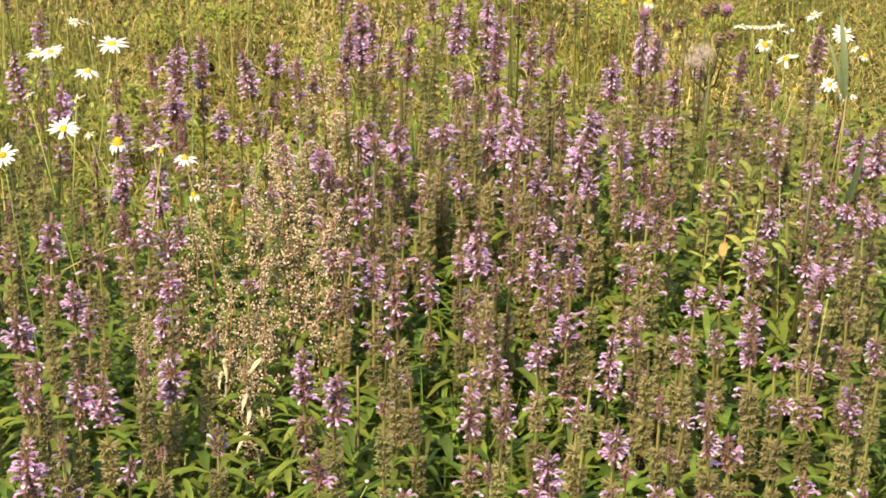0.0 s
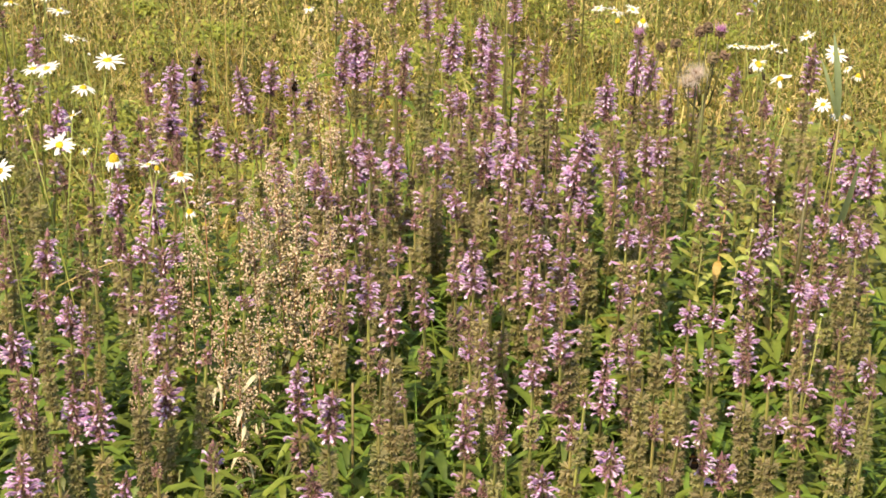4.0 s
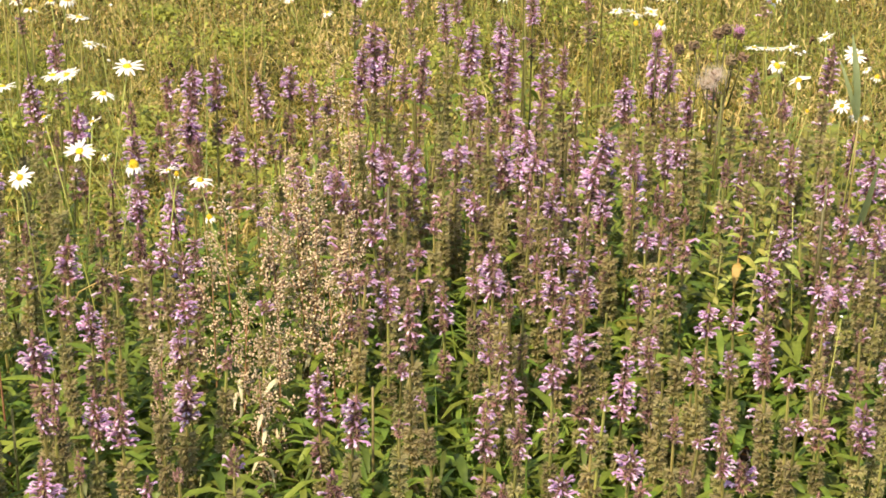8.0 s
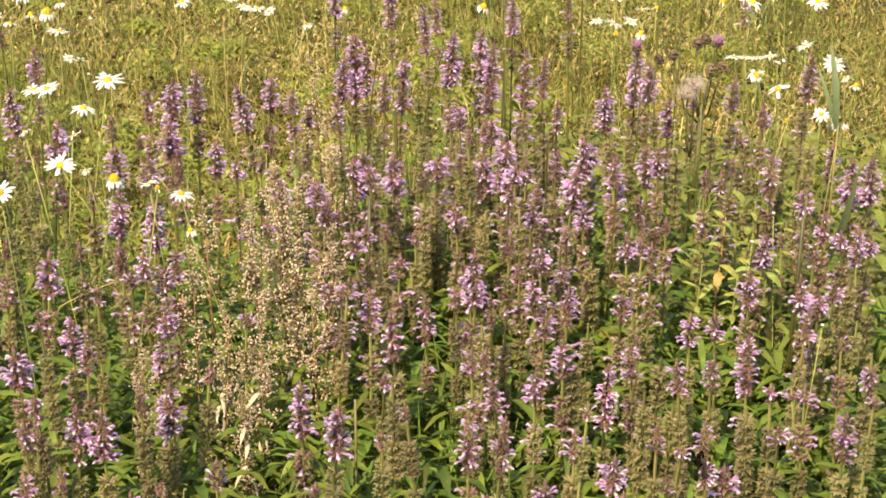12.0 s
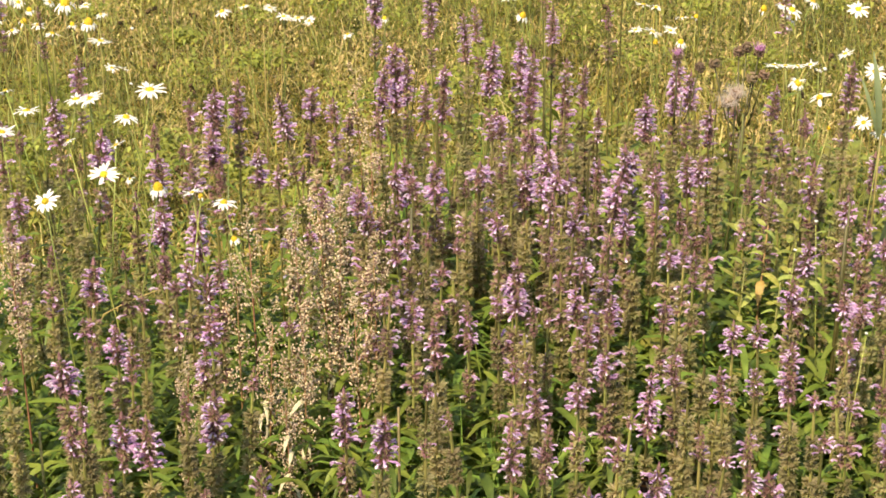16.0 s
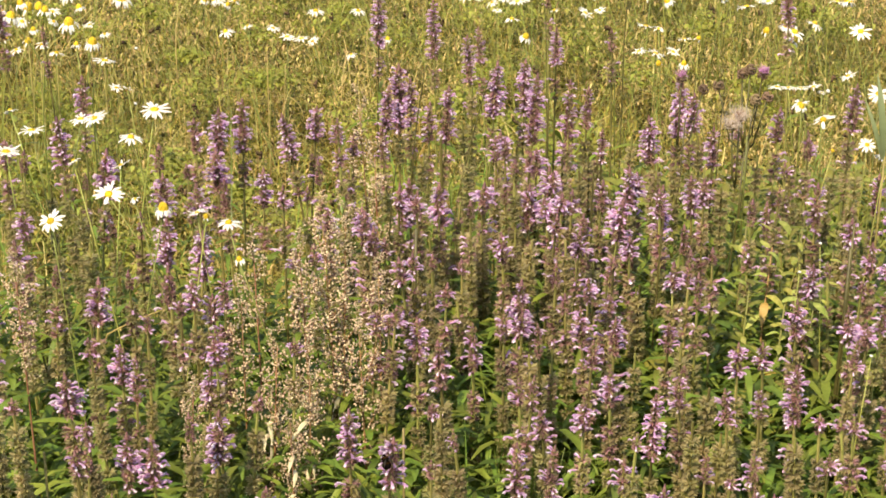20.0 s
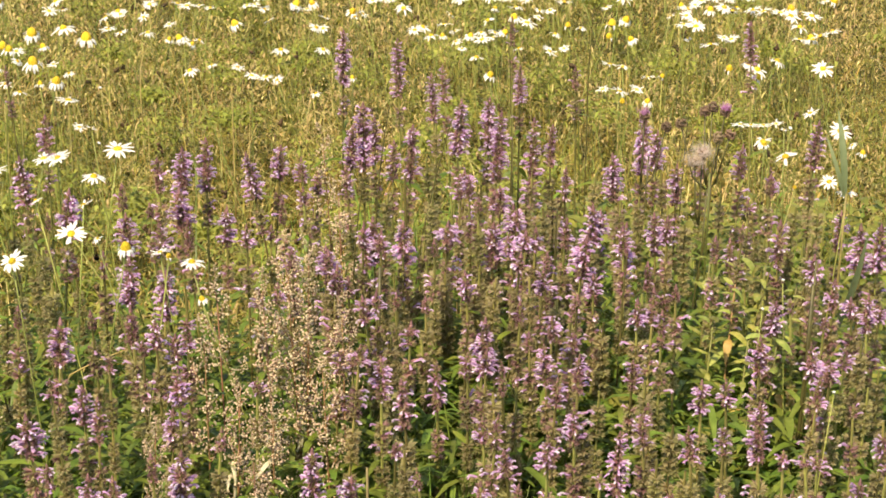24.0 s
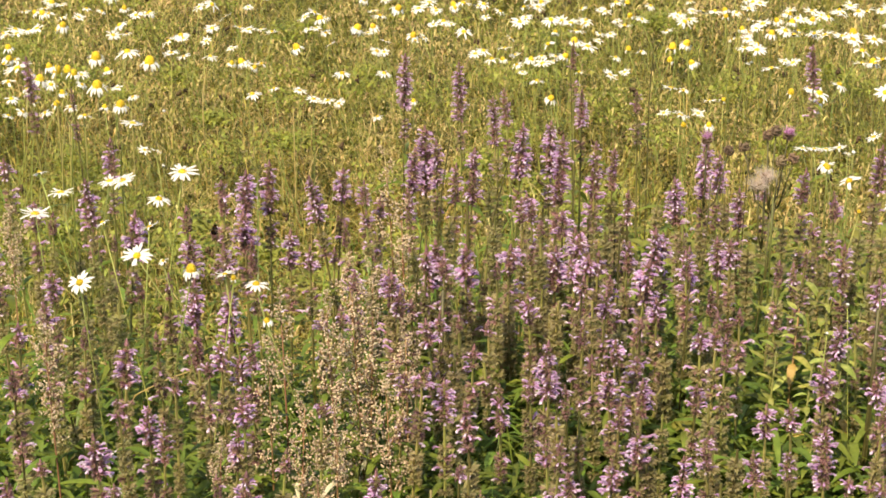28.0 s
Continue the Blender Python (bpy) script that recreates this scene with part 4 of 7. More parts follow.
def culm(points, radius, mat, label):
    """A single bent grass culm or straw through the given points."""
    root = tagged(new("grass_stem"), label, "grass stem", "single grass stems")
    base = Vector(points[0])
    root.location = base
    g = Geo()
    pts = [Vector(q) - base for q in points]
    fine = []
    for i in range(len(pts) - 1):
        before, after = pts[max(0, i - 1)], pts[min(len(pts) - 1, i + 2)]
        for k in range(6):
            s = k / 6
            q = pts[i].lerp(pts[i + 1], s)
            fine.append(q + s * (1 - s) * 0.25 * ((pts[i] - before) - (after - pts[i + 1])) * 0.5)
    fine.append(pts[-1])
    tube(g, fine, [radius * (1 - 0.6 * i / len(fine)) for i in range(len(fine))], 5, 0)
    place_part("stem", g.mesh("stem", [mat]), root)


WITHERED = [leaf_mesh("withered_leaf", 0.060, 0.022, d, M_ORANGELEAF, False) for d in (0.6, 1.2)]
BROAD = [leaf_mesh("broad_leaf", 0.085, 0.034, d, M_YELLOWLEAF, False) for d in (0.3, 0.7, 1.0)]


def yellow_herb(x, y, top, count):
    root = tagged(new("yellowing_dock"), "yellowing broad-leaved herb with a reddish stem", "wild herb", "yellowing herbs")
    root.location = (x, y, 0)
    g = Geo()
    tube(g, [(0.006 * math.sin(i), 0, top * i / 7) for i in range(8)], [0.004 - 0.003 * i / 7 for i in range(8)], 5, 0)
    place_part("stem", g.mesh("stem", [M_MUGSTEM if count > 26 else M_STEM]), root)
    for i in range(count):
        z = top * (0.70 + 0.31 * (i + R.random()) / count)
        s = R.uniform(0.16, 0.38)
        place_part("leaf", R.choice(BROAD), root, Matrix.Translation((0, 0, z)) @ Matrix.Rotation(i * 2.4, 4, "Z") @ Matrix.Rotation(R.uniform(-0.6, 0.3), 4, "Y") @ Matrix.Diagonal((s, s, s, 1)))
    for i in range(2 if count > 21 else 0):
        place_part("withered_leaf", WITHERED[i], root, Matrix.Translation((0, 0, top * R.uniform(0.72, 0.92))) @ Matrix.Rotation(-1.57 + R.uniform(-1, 1), 4, "Z") @ Matrix.Diagonal((0.5, 0.5, 0.5, 1)), "orange-yellow withered leaf")
    return root


# ---- bumblebees ----
def plump(g, centre, rx, ry, rz, mats, rings=9, sides=12):
    """A closed round body along y; mats gives the fur of each ring."""
    c = Vector(centre)
    verts = [c + Vector((0, -ry, 0))]
    for i in range(1, rings):
        t = math.pi * i / rings
        for k in range(sides):
            w = 2 * math.pi * k / sides
            q = math.sin(t) * (1.04 if (i + k) % 2 else 0.96)
            verts.append(c + Vector((rx * q * math.cos(w), -ry * math.cos(t), rz * q * math.sin(w))))
    verts.append(c + Vector((0, ry, 0)))
    last = len(verts) - 1
    for k in range(sides):
        j = (k + 1) % sides
        g.add([verts[0], verts[1 + k], verts[1 + j]], [(0, 2, 1)], mats[0])
        for i in range(rings - 2):
            p = 1 + i * sides
            g.add([verts[p + k], verts[p + j], verts[p + sides + j], verts[p + sides + k]], [(0, 1, 2, 3)], mats[i + 1])
        p = 1 + (rings - 2) * sides
        g.add([verts[p + k], verts[p + j], verts[last]], [(0, 1, 2)], mats[rings - 1])


def bee_meshes():
    body = Geo()
    plump(body, (0, 0.0045, 0.0002), 0.0044, 0.0048, 0.0044, (0, 0, 0, 0, 0, 1, 1, 0, 0))
    plump(body, (0, -0.0050, -0.0004), 0.0052, 0.0072, 0.0050, (2, 2, 0, 0, 0, 1, 0, 0, 0))
    head = Geo()
    plump(head, (0, 0.0098, -0.0008), 0.0024, 0.0022, 0.0026, (0,) * 9)
    tube(head, [(0.0008, 0.0115, 0), (0.0016, 0.015, 0.0012)], [0.0003, 0.0002], 3, 0)
    tube(head, [(-0.0008, 0.0115, 0), (-0.0016, 0.015, 0.0012)], [0.0003, 0.0002], 3, 0)
    wing = Geo()
    ribbon(wing, [(0, 0, 0), (0.0022, -0.003, 0.0012), (0.004, -0.0065, 0.0012), (0.005, -0.010, 0.0006)], [0.0008, 0.002, 0.0024, 0.001], (1, 0.4, 0), 0.05, 0)
    leg = Geo()
    tube(leg, [(0, 0, 0), (0.003, 0, -0.001), (0.0045, -0.001, -0.005)], [0.0005, 0.0005, 0.0003], 4, 0)
    return body.mesh("body", [M_BEE, M_BEEBAND, M_BEETAIL]), head.mesh("head", [M_BEE]), wing.mesh("wing", [M_WING]), leg.mesh("leg", [M_BEE])


BEE = bee_meshes()


def bumblebee():
    root = tagged(new("bumblebee"), "dark bumblebee visiting the mauve flowers", "bumblebee", "bumblebees")
    grow = Matrix.Diagonal((0.86, 0.64, 0.86, 1))
    place_part("body", BEE[0], root, grow)
    place_part("head", BEE[1], root, grow)
    for s in (1, -1):
        place_part("wing", BEE[2], root, Matrix.Translation((0.0015 * s, 0.002, 0.0038)) @ Matrix.Diagonal((0.7 * s, 0.7, 0.7, 1)))
        for i in range(3):
            place_part("leg", BEE[3], root, Matrix.Translation((0.0024 * s, 0.004 - 0.003 * i, -0.002)) @ Matrix.Diagonal((0.7 * s, 0.7, 0.7, 1)))
    return root


# ---- the plants, where they stand ----
woundwort(-0.660, 2.921, 0.732, 0.072, 0.04, 1, 1.00)
woundwort(-0.653, 2.693, 0.728, 0.077, 0.04, 1, 1.20)
woundwort(-0.491, 2.307, 0.805, 0.066, 0.05, 2, 1.10)
woundwort(-0.446, 2.455, 0.763, 0.038, 0.04, 0, 1.00)
woundwort(-0.420, 2.332, 0.760, 0.058, 0.04, 2, 1.10)
woundwort(-0.411, 2.570, 0.766, 0.056, 0.05, 1, 1.00)
woundwort(-0.383, 2.640, 0.760, 0.079, 0.04, 2, 1.10)
woundwort(-0.347, 2.359, 0.788, 0.058, 0.06, 2, 1.10)
woundwort(-0.351, 2.682, 0.764, 0.088, 0.05, 2, 1.00)
woundwort(-0.282, 2.634, 0.754, 0.074, 0.04, 2, 1.00)
woundwort(-0.234, 2.704, 0.744, 0.058, 0.06, 2, 1.00)
woundwort(-0.194, 2.271, 0.802, 0.031, 0.04, 0, 1.00)
woundwort(-0.191, 2.576, 0.765, 0.039, 0.06, 1, 0.90)
woundwort(-0.169, 2.328, 0.801, 0.023, 0.04, 1, 0.90)
woundwort(-0.271, 2.285, 0.786, 0.060, 0.03, 2, 1.00)
woundwort(-0.243, 2.267, 0.768, 0.035, 0.03, 1, 0.90)
woundwort(-0.213, 2.307, 0.753, 0.023, 0.04, 0, 0.80)
woundwort(-0.383, 2.318, 0.782, 0.023, 0.04, 0, 0.80)
woundwort(-0.344, 2.158, 0.810, 0.041, 0.04, 1, 0.90)
woundwort(-0.329, 2.305, 0.762, 0.048, 0.04, 0, 1.00)
woundwort(-0.419, 2.156, 0.771, 0.035, 0.15, 0, 0.90)
woundwort(-0.381, 2.133, 0.769, 0.066, 0.13, 2, 1.10)
woundwort(-0.337, 1.888, 0.804, 0.046, 0.09, 0, 1.20)
woundwort(-0.333, 2.122, 0.754, 0.061, 0.10, 2, 1.20)
woundwort(-0.507, 2.239, 0.796, 0.017, 0.04, 0, 0.70)
woundwort(-0.173, 2.166, 0.770, 0.035, 0.10, 1, 1.00)
woundwort(-0.425, 1.912, 0.778, 0.052, 0.08, 2, 1.10)
woundwort(-0.308, 1.880, 0.792, 0.040, 0.16, 2, 0.90)
woundwort(-0.266, 1.847, 0.807, 0.037, 0.15, 2, 0.90)
woundwort(-0.306, 1.785, 0.808, 0.020, 0.08, 1, 0.80)
woundwort(-0.288, 1.896, 0.767, 0.035, 0.17, 1, 1.00)
woundwort(-0.261, 1.735, 0.797, 0.043, 0.12, 2, 1.00)
woundwort(-0.337, 1.749, 0.807, 0.019, 0.14, 1, 0.80)
woundwort(-0.393, 1.705, 0.799, 0.022, 0.11, 1, 0.90)
woundwort(-0.373, 1.767, 0.761, 0.045, 0.12, 2, 1.00)
woundwort(-0.352, 1.744, 0.758, 0.055, 0.11, 2, 0.90)
woundwort(-0.394, 1.598, 0.808, 0.049, 0.11, 2, 1.20)
woundwort(-0.268, 1.730, 0.751, 0.051, 0.08, 2, 1.00)
woundwort(-0.242, 1.611, 0.760, 0.064, 0.15, 2, 1.20)
woundwort(-0.488, 1.968, 0.772, 0.025, 0.11, 0, 0.90)
woundwort(-0.406, 1.991, 0.756, 0.026, 0.17, 0, 0.90)
woundwort(-0.201, 2.011, 0.775, 0.025, 0.10, 1, 0.90)
woundwort(-0.185, 2.086, 0.754, 0.026, 0.08, 1, 0.90)
woundwort(-0.207, 1.666, 0.760, 0.029, 0.14, 0, 1.00)
woundwort(-0.109, 1.618, 0.759, 0.065, 0.08, 2, 1.10)
woundwort(-0.177, 1.750, 0.779, 0.020, 0.10, 1, 0.80)
woundwort(-0.350, 1.490, 0.810, 0.026, 0.09, 1, 0.90)
woundwort(-0.362, 1.486, 0.782, 0.028, 0.15, 1, 1.00)
woundwort(-0.350, 1.488, 0.775, 0.014, 0.17, 0, 0.80)
woundwort(-0.320, 1.527, 0.779, 0.060, 0.10, 2, 1.10)
woundwort(-0.297, 1.529, 0.775, 0.059, 0.08, 2, 1.10)
woundwort(-0.344, 1.401, 0.775, 0.065, 0.10, 2, 1.20)
woundwort(-0.302, 1.368, 0.803, 0.027, 0.15, 0, 0.90)
woundwort(-0.241, 1.365, 0.780, 0.032, 0.08, 1, 0.90)
woundwort(-0.175, 1.448, 0.765, 0.034, 0.10, 1, 1.00)
woundwort(-0.222, 1.410, 0.762, 0.016, 0.10, 0, 1.00)
woundwort(-0.109, 1.269, 0.802, 0.026, 0.09, 1, 1.00)
woundwort(-0.266, 1.342, 0.753, 0.026, 0.16, 1, 1.00)
woundwort(-0.264, 1.560, 0.784, 0.029, 0.17, 0, 1.00)
woundwort(-0.112, 2.953, 0.740, 0.116, 0.05, 2, 1.40)
woundwort(-0.051, 2.681, 0.760, 0.062, 0.15, 1, 0.90)
woundwort(-0.023, 2.810, 0.745, 0.094, 0.09, 2, 1.10)
woundwort(-0.127, 2.639, 0.731, 0.047, 0.16, 1, 0.90)
woundwort(0.059, 2.894, 0.765, 0.097, 0.04, 2, 1.10)
woundwort(0.109, 2.950, 0.753, 0.098, 0.05, 2, 1.10)
woundwort(0.125, 2.829, 0.761, 0.115, 0.13, 2, 1.20)
woundwort(0.180, 2.822, 0.753, 0.155, 0.14, 2, 1.10)
woundwort(0.213, 2.855, 0.733, 0.071, 0.16, 1, 0.90)
woundwort(0.212, 2.518, 0.768, 0.049, 0.09, 1, 0.80)
woundwort(0.063, 2.349, 0.808, 0.030, 0.17, 1, 0.90)
woundwort(0.076, 2.313, 0.790, 0.015, 0.08, 0, 0.90)
woundwort(0.126, 2.225, 0.804, 0.029, 0.09, 2, 0.90)
woundwort(0.133, 2.127, 0.808, 0.025, 0.14, 2, 1.00)
woundwort(0.097, 2.305, 0.754, 0.062, 0.10, 2, 1.10)
woundwort(0.033, 2.218, 0.788, 0.036, 0.13, 1, 1.10)
woundwort(-0.027, 2.198, 0.795, 0.044, 0.16, 1, 1.10)
woundwort(-0.083, 2.286, 0.763, 0.070, 0.08, 1, 1.00)
woundwort(-0.054, 2.145, 0.805, 0.041, 0.08, 1, 0.90)
woundwort(-0.118, 2.068, 0.803, 0.037, 0.09, 1, 1.20)
woundwort(0.230, 2.250, 0.799, 0.055, 0.15, 2, 1.10)
woundwort(0.211, 2.117, 0.803, 0.061, 0.13, 2, 1.30)
woundwort(0.124, 2.064, 0.803, 0.026, 0.10, 1, 0.90)
woundwort(0.159, 2.098, 0.790, 0.022, 0.11, 0, 0.90)
woundwort(0.015, 2.110, 0.804, 0.022, 0.15, 0, 0.90)
woundwort(0.371, 2.875, 0.744, 0.108, 0.13, 2, 1.10)
woundwort(0.391, 2.852, 0.721, 0.066, 0.08, 2, 1.00)
woundwort(0.293, 2.633, 0.750, 0.075, 0.12, 2, 1.10)
woundwort(0.382, 2.542, 0.763, 0.061, 0.13, 1, 1.00)
woundwort(0.443, 2.695, 0.727, 0.033, 0.11, 1, 1.00)
woundwort(0.501, 2.655, 0.758, 0.052, 0.13, 1, 1.00)
woundwort(0.548, 2.660, 0.721, 0.053, 0.16, 0, 0.70)
woundwort(0.645, 2.773, 0.761, 0.080, 0.09, 1, 1.10)
woundwort(0.315, 2.263, 0.783, 0.061, 0.11, 2, 1.00)
woundwort(0.269, 2.187, 0.797, 0.071, 0.11, 2, 1.00)
woundwort(0.412, 2.217, 0.764, 0.048, 0.12, 1, 0.90)
woundwort(0.374, 2.106, 0.808, 0.033, 0.09, 0, 0.90)
woundwort(0.497, 2.306, 0.757, 0.068, 0.14, 1, 1.00)
woundwort(0.418, 2.163, 0.803, 0.023, 0.13, 0, 0.80)
woundwort(0.576, 2.288, 0.776, 0.059, 0.16, 1, 1.10)
woundwort(0.576, 2.174, 0.797, 0.068, 0.09, 2, 1.20)
woundwort(0.598, 2.157, 0.803, 0.066, 0.10, 2, 1.20)
woundwort(-0.094, 2.070, 0.768, 0.023, 0.16, 0, 1.00)
woundwort(-0.056, 2.005, 0.775, 0.021, 0.15, 1, 0.90)
woundwort(-0.032, 2.035, 0.760, 0.018, 0.16, 0, 0.90)
woundwort(-0.092, 1.858, 0.761, 0.028, 0.09, 2, 0.90)
woundwort(-0.076, 1.820, 0.780, 0.027, 0.11, 1, 0.80)
woundwort(-0.044, 1.794, 0.783, 0.053, 0.16, 2, 1.00)
woundwort(-0.019, 1.712, 0.793, 0.061, 0.08, 1, 1.20)
woundwort(0.018, 1.811, 0.769, 0.061, 0.13, 1, 0.90)
woundwort(0.076, 1.910, 0.779, 0.077, 0.14, 2, 1.00)
woundwort(0.083, 1.657, 0.779, 0.039, 0.09, 1, 0.90)
woundwort(0.067, 1.679, 0.765, 0.030, 0.16, 1, 0.90)
woundwort(0.054, 2.085, 0.771, 0.041, 0.15, 1, 0.90)
woundwort(0.150, 1.848, 0.809, 0.030, 0.14, 2, 0.90)
woundwort(0.139, 1.810, 0.791, 0.043, 0.13, 2, 0.90)
woundwort(0.152, 1.768, 0.769, 0.036, 0.16, 1, 0.90)
woundwort(0.179, 1.809, 0.778, 0.047, 0.16, 1, 1.00)
woundwort(0.107, 1.787, 0.768, 0.013, 0.16, 1, 0.70)
woundwort(0.129, 1.565, 0.797, 0.035, 0.14, 2, 0.90)
woundwort(0.164, 1.680, 0.777, 0.047, 0.09, 2, 0.90)
woundwort(0.186, 1.940, 0.796, 0.015, 0.11, 0, 0.90)
woundwort(0.283, 1.906, 0.790, 0.042, 0.09, 2, 0.90)
woundwort(0.244, 1.846, 0.755, 0.038, 0.09, 1, 0.90)
woundwort(0.306, 1.964, 0.799, 0.021, 0.10, 0, 0.90)
woundwort(0.298, 1.686, 0.804, 0.041, 0.11, 2, 1.00)
woundwort(0.331, 1.729, 0.785, 0.034, 0.11, 2, 0.90)
woundwort(0.387, 1.839, 0.787, 0.048, 0.09, 2, 1.00)
woundwort(0.430, 1.973, 0.774, 0.051, 0.16, 2, 0.90)
woundwort(0.456, 2.016, 0.761, 0.017, 0.14, 1, 0.70)
woundwort(0.518, 2.051, 0.770, 0.042, 0.11, 1, 1.00)
woundwort(0.491, 1.976, 0.751, 0.014, 0.08, 1, 0.80)
woundwort(0.525, 1.912, 0.807, 0.046, 0.15, 2, 0.90)
woundwort(0.471, 1.784, 0.798, 0.027, 0.15, 1, 0.80)
woundwort(0.349, 1.626, 0.807, 0.071, 0.09, 2, 1.00)
woundwort(0.231, 1.643, 0.785, 0.037, 0.12, 1, 0.90)
woundwort(0.276, 1.619, 0.784, 0.040, 0.16, 2, 0.90)
woundwort(0.307, 1.590, 0.796, 0.027, 0.17, 2, 0.80)
woundwort(0.211, 1.660, 0.757, 0.082, 0.14, 2, 1.00)
woundwort(0.452, 1.656, 0.791, 0.016, 0.15, 0, 0.80)
woundwort(0.467, 1.585, 0.787, 0.018, 0.15, 2, 0.90)
woundwort(0.244, 1.703, 0.768, 0.018, 0.16, 0, 0.90)
swaying = woundwort(-0.068, 1.528, 0.774, 0.053, 0.13, 2, 1.20)
woundwort(-0.074, 1.336, 0.804, 0.039, 0.14, 1, 1.20)
woundwort(0.062, 1.529, 0.769, 0.065, 0.10, 2, 1.00)
woundwort(0.087, 1.594, 0.770, 0.033, 0.14, 2, 1.00)
woundwort(0.095, 1.447, 0.810, 0.064, 0.16, 1, 1.00)
woundwort(0.129, 1.391, 0.774, 0.059, 0.12, 2, 1.20)
woundwort(0.110, 1.300, 0.799, 0.029, 0.11, 1, 1.00)
woundwort(0.163, 1.485, 0.775, 0.035, 0.08, 1, 1.00)
woundwort(-0.023, 1.628, 0.761, 0.018, 0.13, 1, 0.90)
woundwort(-0.020, 1.451, 0.792, 0.014, 0.14, 0, 0.90)
woundwort(-0.001, 1.552, 0.772, 0.017, 0.17, 0, 0.80)
woundwort(0.075, 1.347, 0.787, 0.018, 0.09, 0, 0.90)
woundwort(-0.001, 1.354, 0.754, 0.025, 0.17, 1, 0.90)
woundwort(0.174, 1.477, 0.809, 0.014, 0.16, 1, 0.80)
woundwort(0.194, 1.416, 0.786, 0.038, 0.11, 2, 1.10)
woundwort(0.202, 1.404, 0.755, 0.019, 0.10, 0, 1.00)
woundwort(0.246, 1.519, 0.763, 0.032, 0.16, 1, 0.80)
woundwort(0.253, 1.405, 0.804, 0.014, 0.15, 1, 0.80)
woundwort(0.295, 1.534, 0.759, 0.041, 0.10, 1, 0.90)
woundwort(0.280, 1.435, 0.768, 0.025, 0.17, 1, 1.00)
woundwort(0.300, 1.444, 0.760, 0.034, 0.15, 2, 1.20)
woundwort(0.235, 1.369, 0.791, 0.012, 0.13, 0, 0.80)
woundwort(0.347, 1.439, 0.808, 0.025, 0.10, 1, 0.80)
woundwort(0.364, 1.570, 0.781, 0.021, 0.09, 1, 0.90)
woundwort(0.394, 1.611, 0.756, 0.015, 0.08, 1, 0.80)
woundwort(0.403, 1.590, 0.769, 0.017, 0.09, 1, 0.80)
woundwort(0.440, 1.558, 0.754, 0.049, 0.17, 2, 1.10)
woundwort(0.356, 1.366, 0.767, 0.035, 0.16, 2, 1.00)
woundwort(0.220, 1.304, 0.792, 0.022, 0.15, 1, 1.00)
woundwort(0.253, 1.300, 0.789, 0.019, 0.17, 1, 1.00)
woundwort(0.260, 1.265, 0.803, 0.014, 0.14, 1, 0.90)
woundwort(0.395, 1.312, 0.784, 0.024, 0.14, 1, 1.10)
woundwort(0.456, 1.524, 0.793, 0.014, 0.13, 1, 0.80)
woundwort(0.180, 1.314, 0.780, 0.018, 0.09, 1, 1.00)
woundwort(-0.926, 3.394, 0.762, 0.094, 0.03, 1, 1.00)
woundwort(-0.177, 3.550, 0.728, 0.119, 0.04, 2, 1.10)
woundwort(-0.063, 3.430, 0.740, 0.121, 0.06, 2, 1.00)
woundwort(0.006, 3.178, 0.736, 0.090, 0.04, 2, 0.90)
woundwort(0.027, 3.298, 0.721, 0.071, 0.03, 1, 0.80)
woundwort(0.169, 3.117, 0.768, 0.071, 0.03, 2, 0.80)
woundwort(0.170, 3.527, 0.762, 0.062, 0.04, 0, 0.90)
woundwort(0.274, 3.174, 0.748, 0.039, 0.05, 0, 0.90)
woundwort(0.674, 3.611, 0.729, 0.090, 0.06, 1, 1.10)
woundwort(-0.785, 3.175, 0.755, 0.037, 0.06, 0, 0.70)
woundwort(-0.807, 2.773, 0.739, 0.033, 0.16, 1, 1.00)
woundwort(-0.648, 2.364, 0.800, 0.039, 0.13, 1, 1.00)
woundwort(-0.645, 2.450, 0.756, 0.032, 0.14, 0, 0.90)
woundwort(-0.552, 2.075, 0.805, 0.039, 0.11, 2, 0.90)
woundwort(-0.547, 2.007, 0.789, 0.031, 0.16, 1, 1.00)
woundwort(-0.476, 1.625, 0.786, 0.016, 0.08, 0, 1.00)
woundwort(-0.446, 1.583, 0.788, 0.015, 0.10, 1, 1.00)
woundwort(-0.552, 1.908, 0.801, 0.030, 0.14, 1, 1.00)
woundwort(-0.547, 1.850, 0.768, 0.036, 0.16, 1, 1.00)
woundwort(-0.671, 2.225, 0.788, 0.043, 0.11, 1, 1.00)
woundwort(-0.462, 1.519, 0.800, 0.025, 0.16, 1, 1.00)
woundwort(-0.529, 1.681, 0.804, 0.040, 0.16, 1, 1.00)
woundwort(0.275, 2.039, 0.760, 0.0, 0.18, 0, 1.02)
woundwort(0.244, 1.611, 0.752, 0.0, 0.20, 0, 0.97)
woundwort(0.278, 1.638, 0.725, 0.0, 0.18, 0, 1.00)
woundwort(0.342, 1.574, 0.753, 0.0, 0.17, 0, 0.95)
woundwort(0.225, 2.013, 0.732, 0.0, 0.13, 0, 1.06)
woundwort(0.176, 1.911, 0.775, 0.0, 0.18, 0, 0.92)
woundwort(0.134, 2.045, 0.779, 0.0, 0.19, 0, 1.00)
woundwort(0.125, 2.134, 0.720, 0.0, 0.19, 0, 1.02)
woundwort(0.094, 2.098, 0.757, 0.0, 0.12, 0, 1.05)
woundwort(0.075, 2.209, 0.722, 0.0, 0.16, 0, 0.93)
woundwort(0.029, 2.158, 0.742, 0.0, 0.19, 0, 1.05)
woundwort(0.004, 2.126, 0.769, 0.0, 0.14, 0, 0.98)
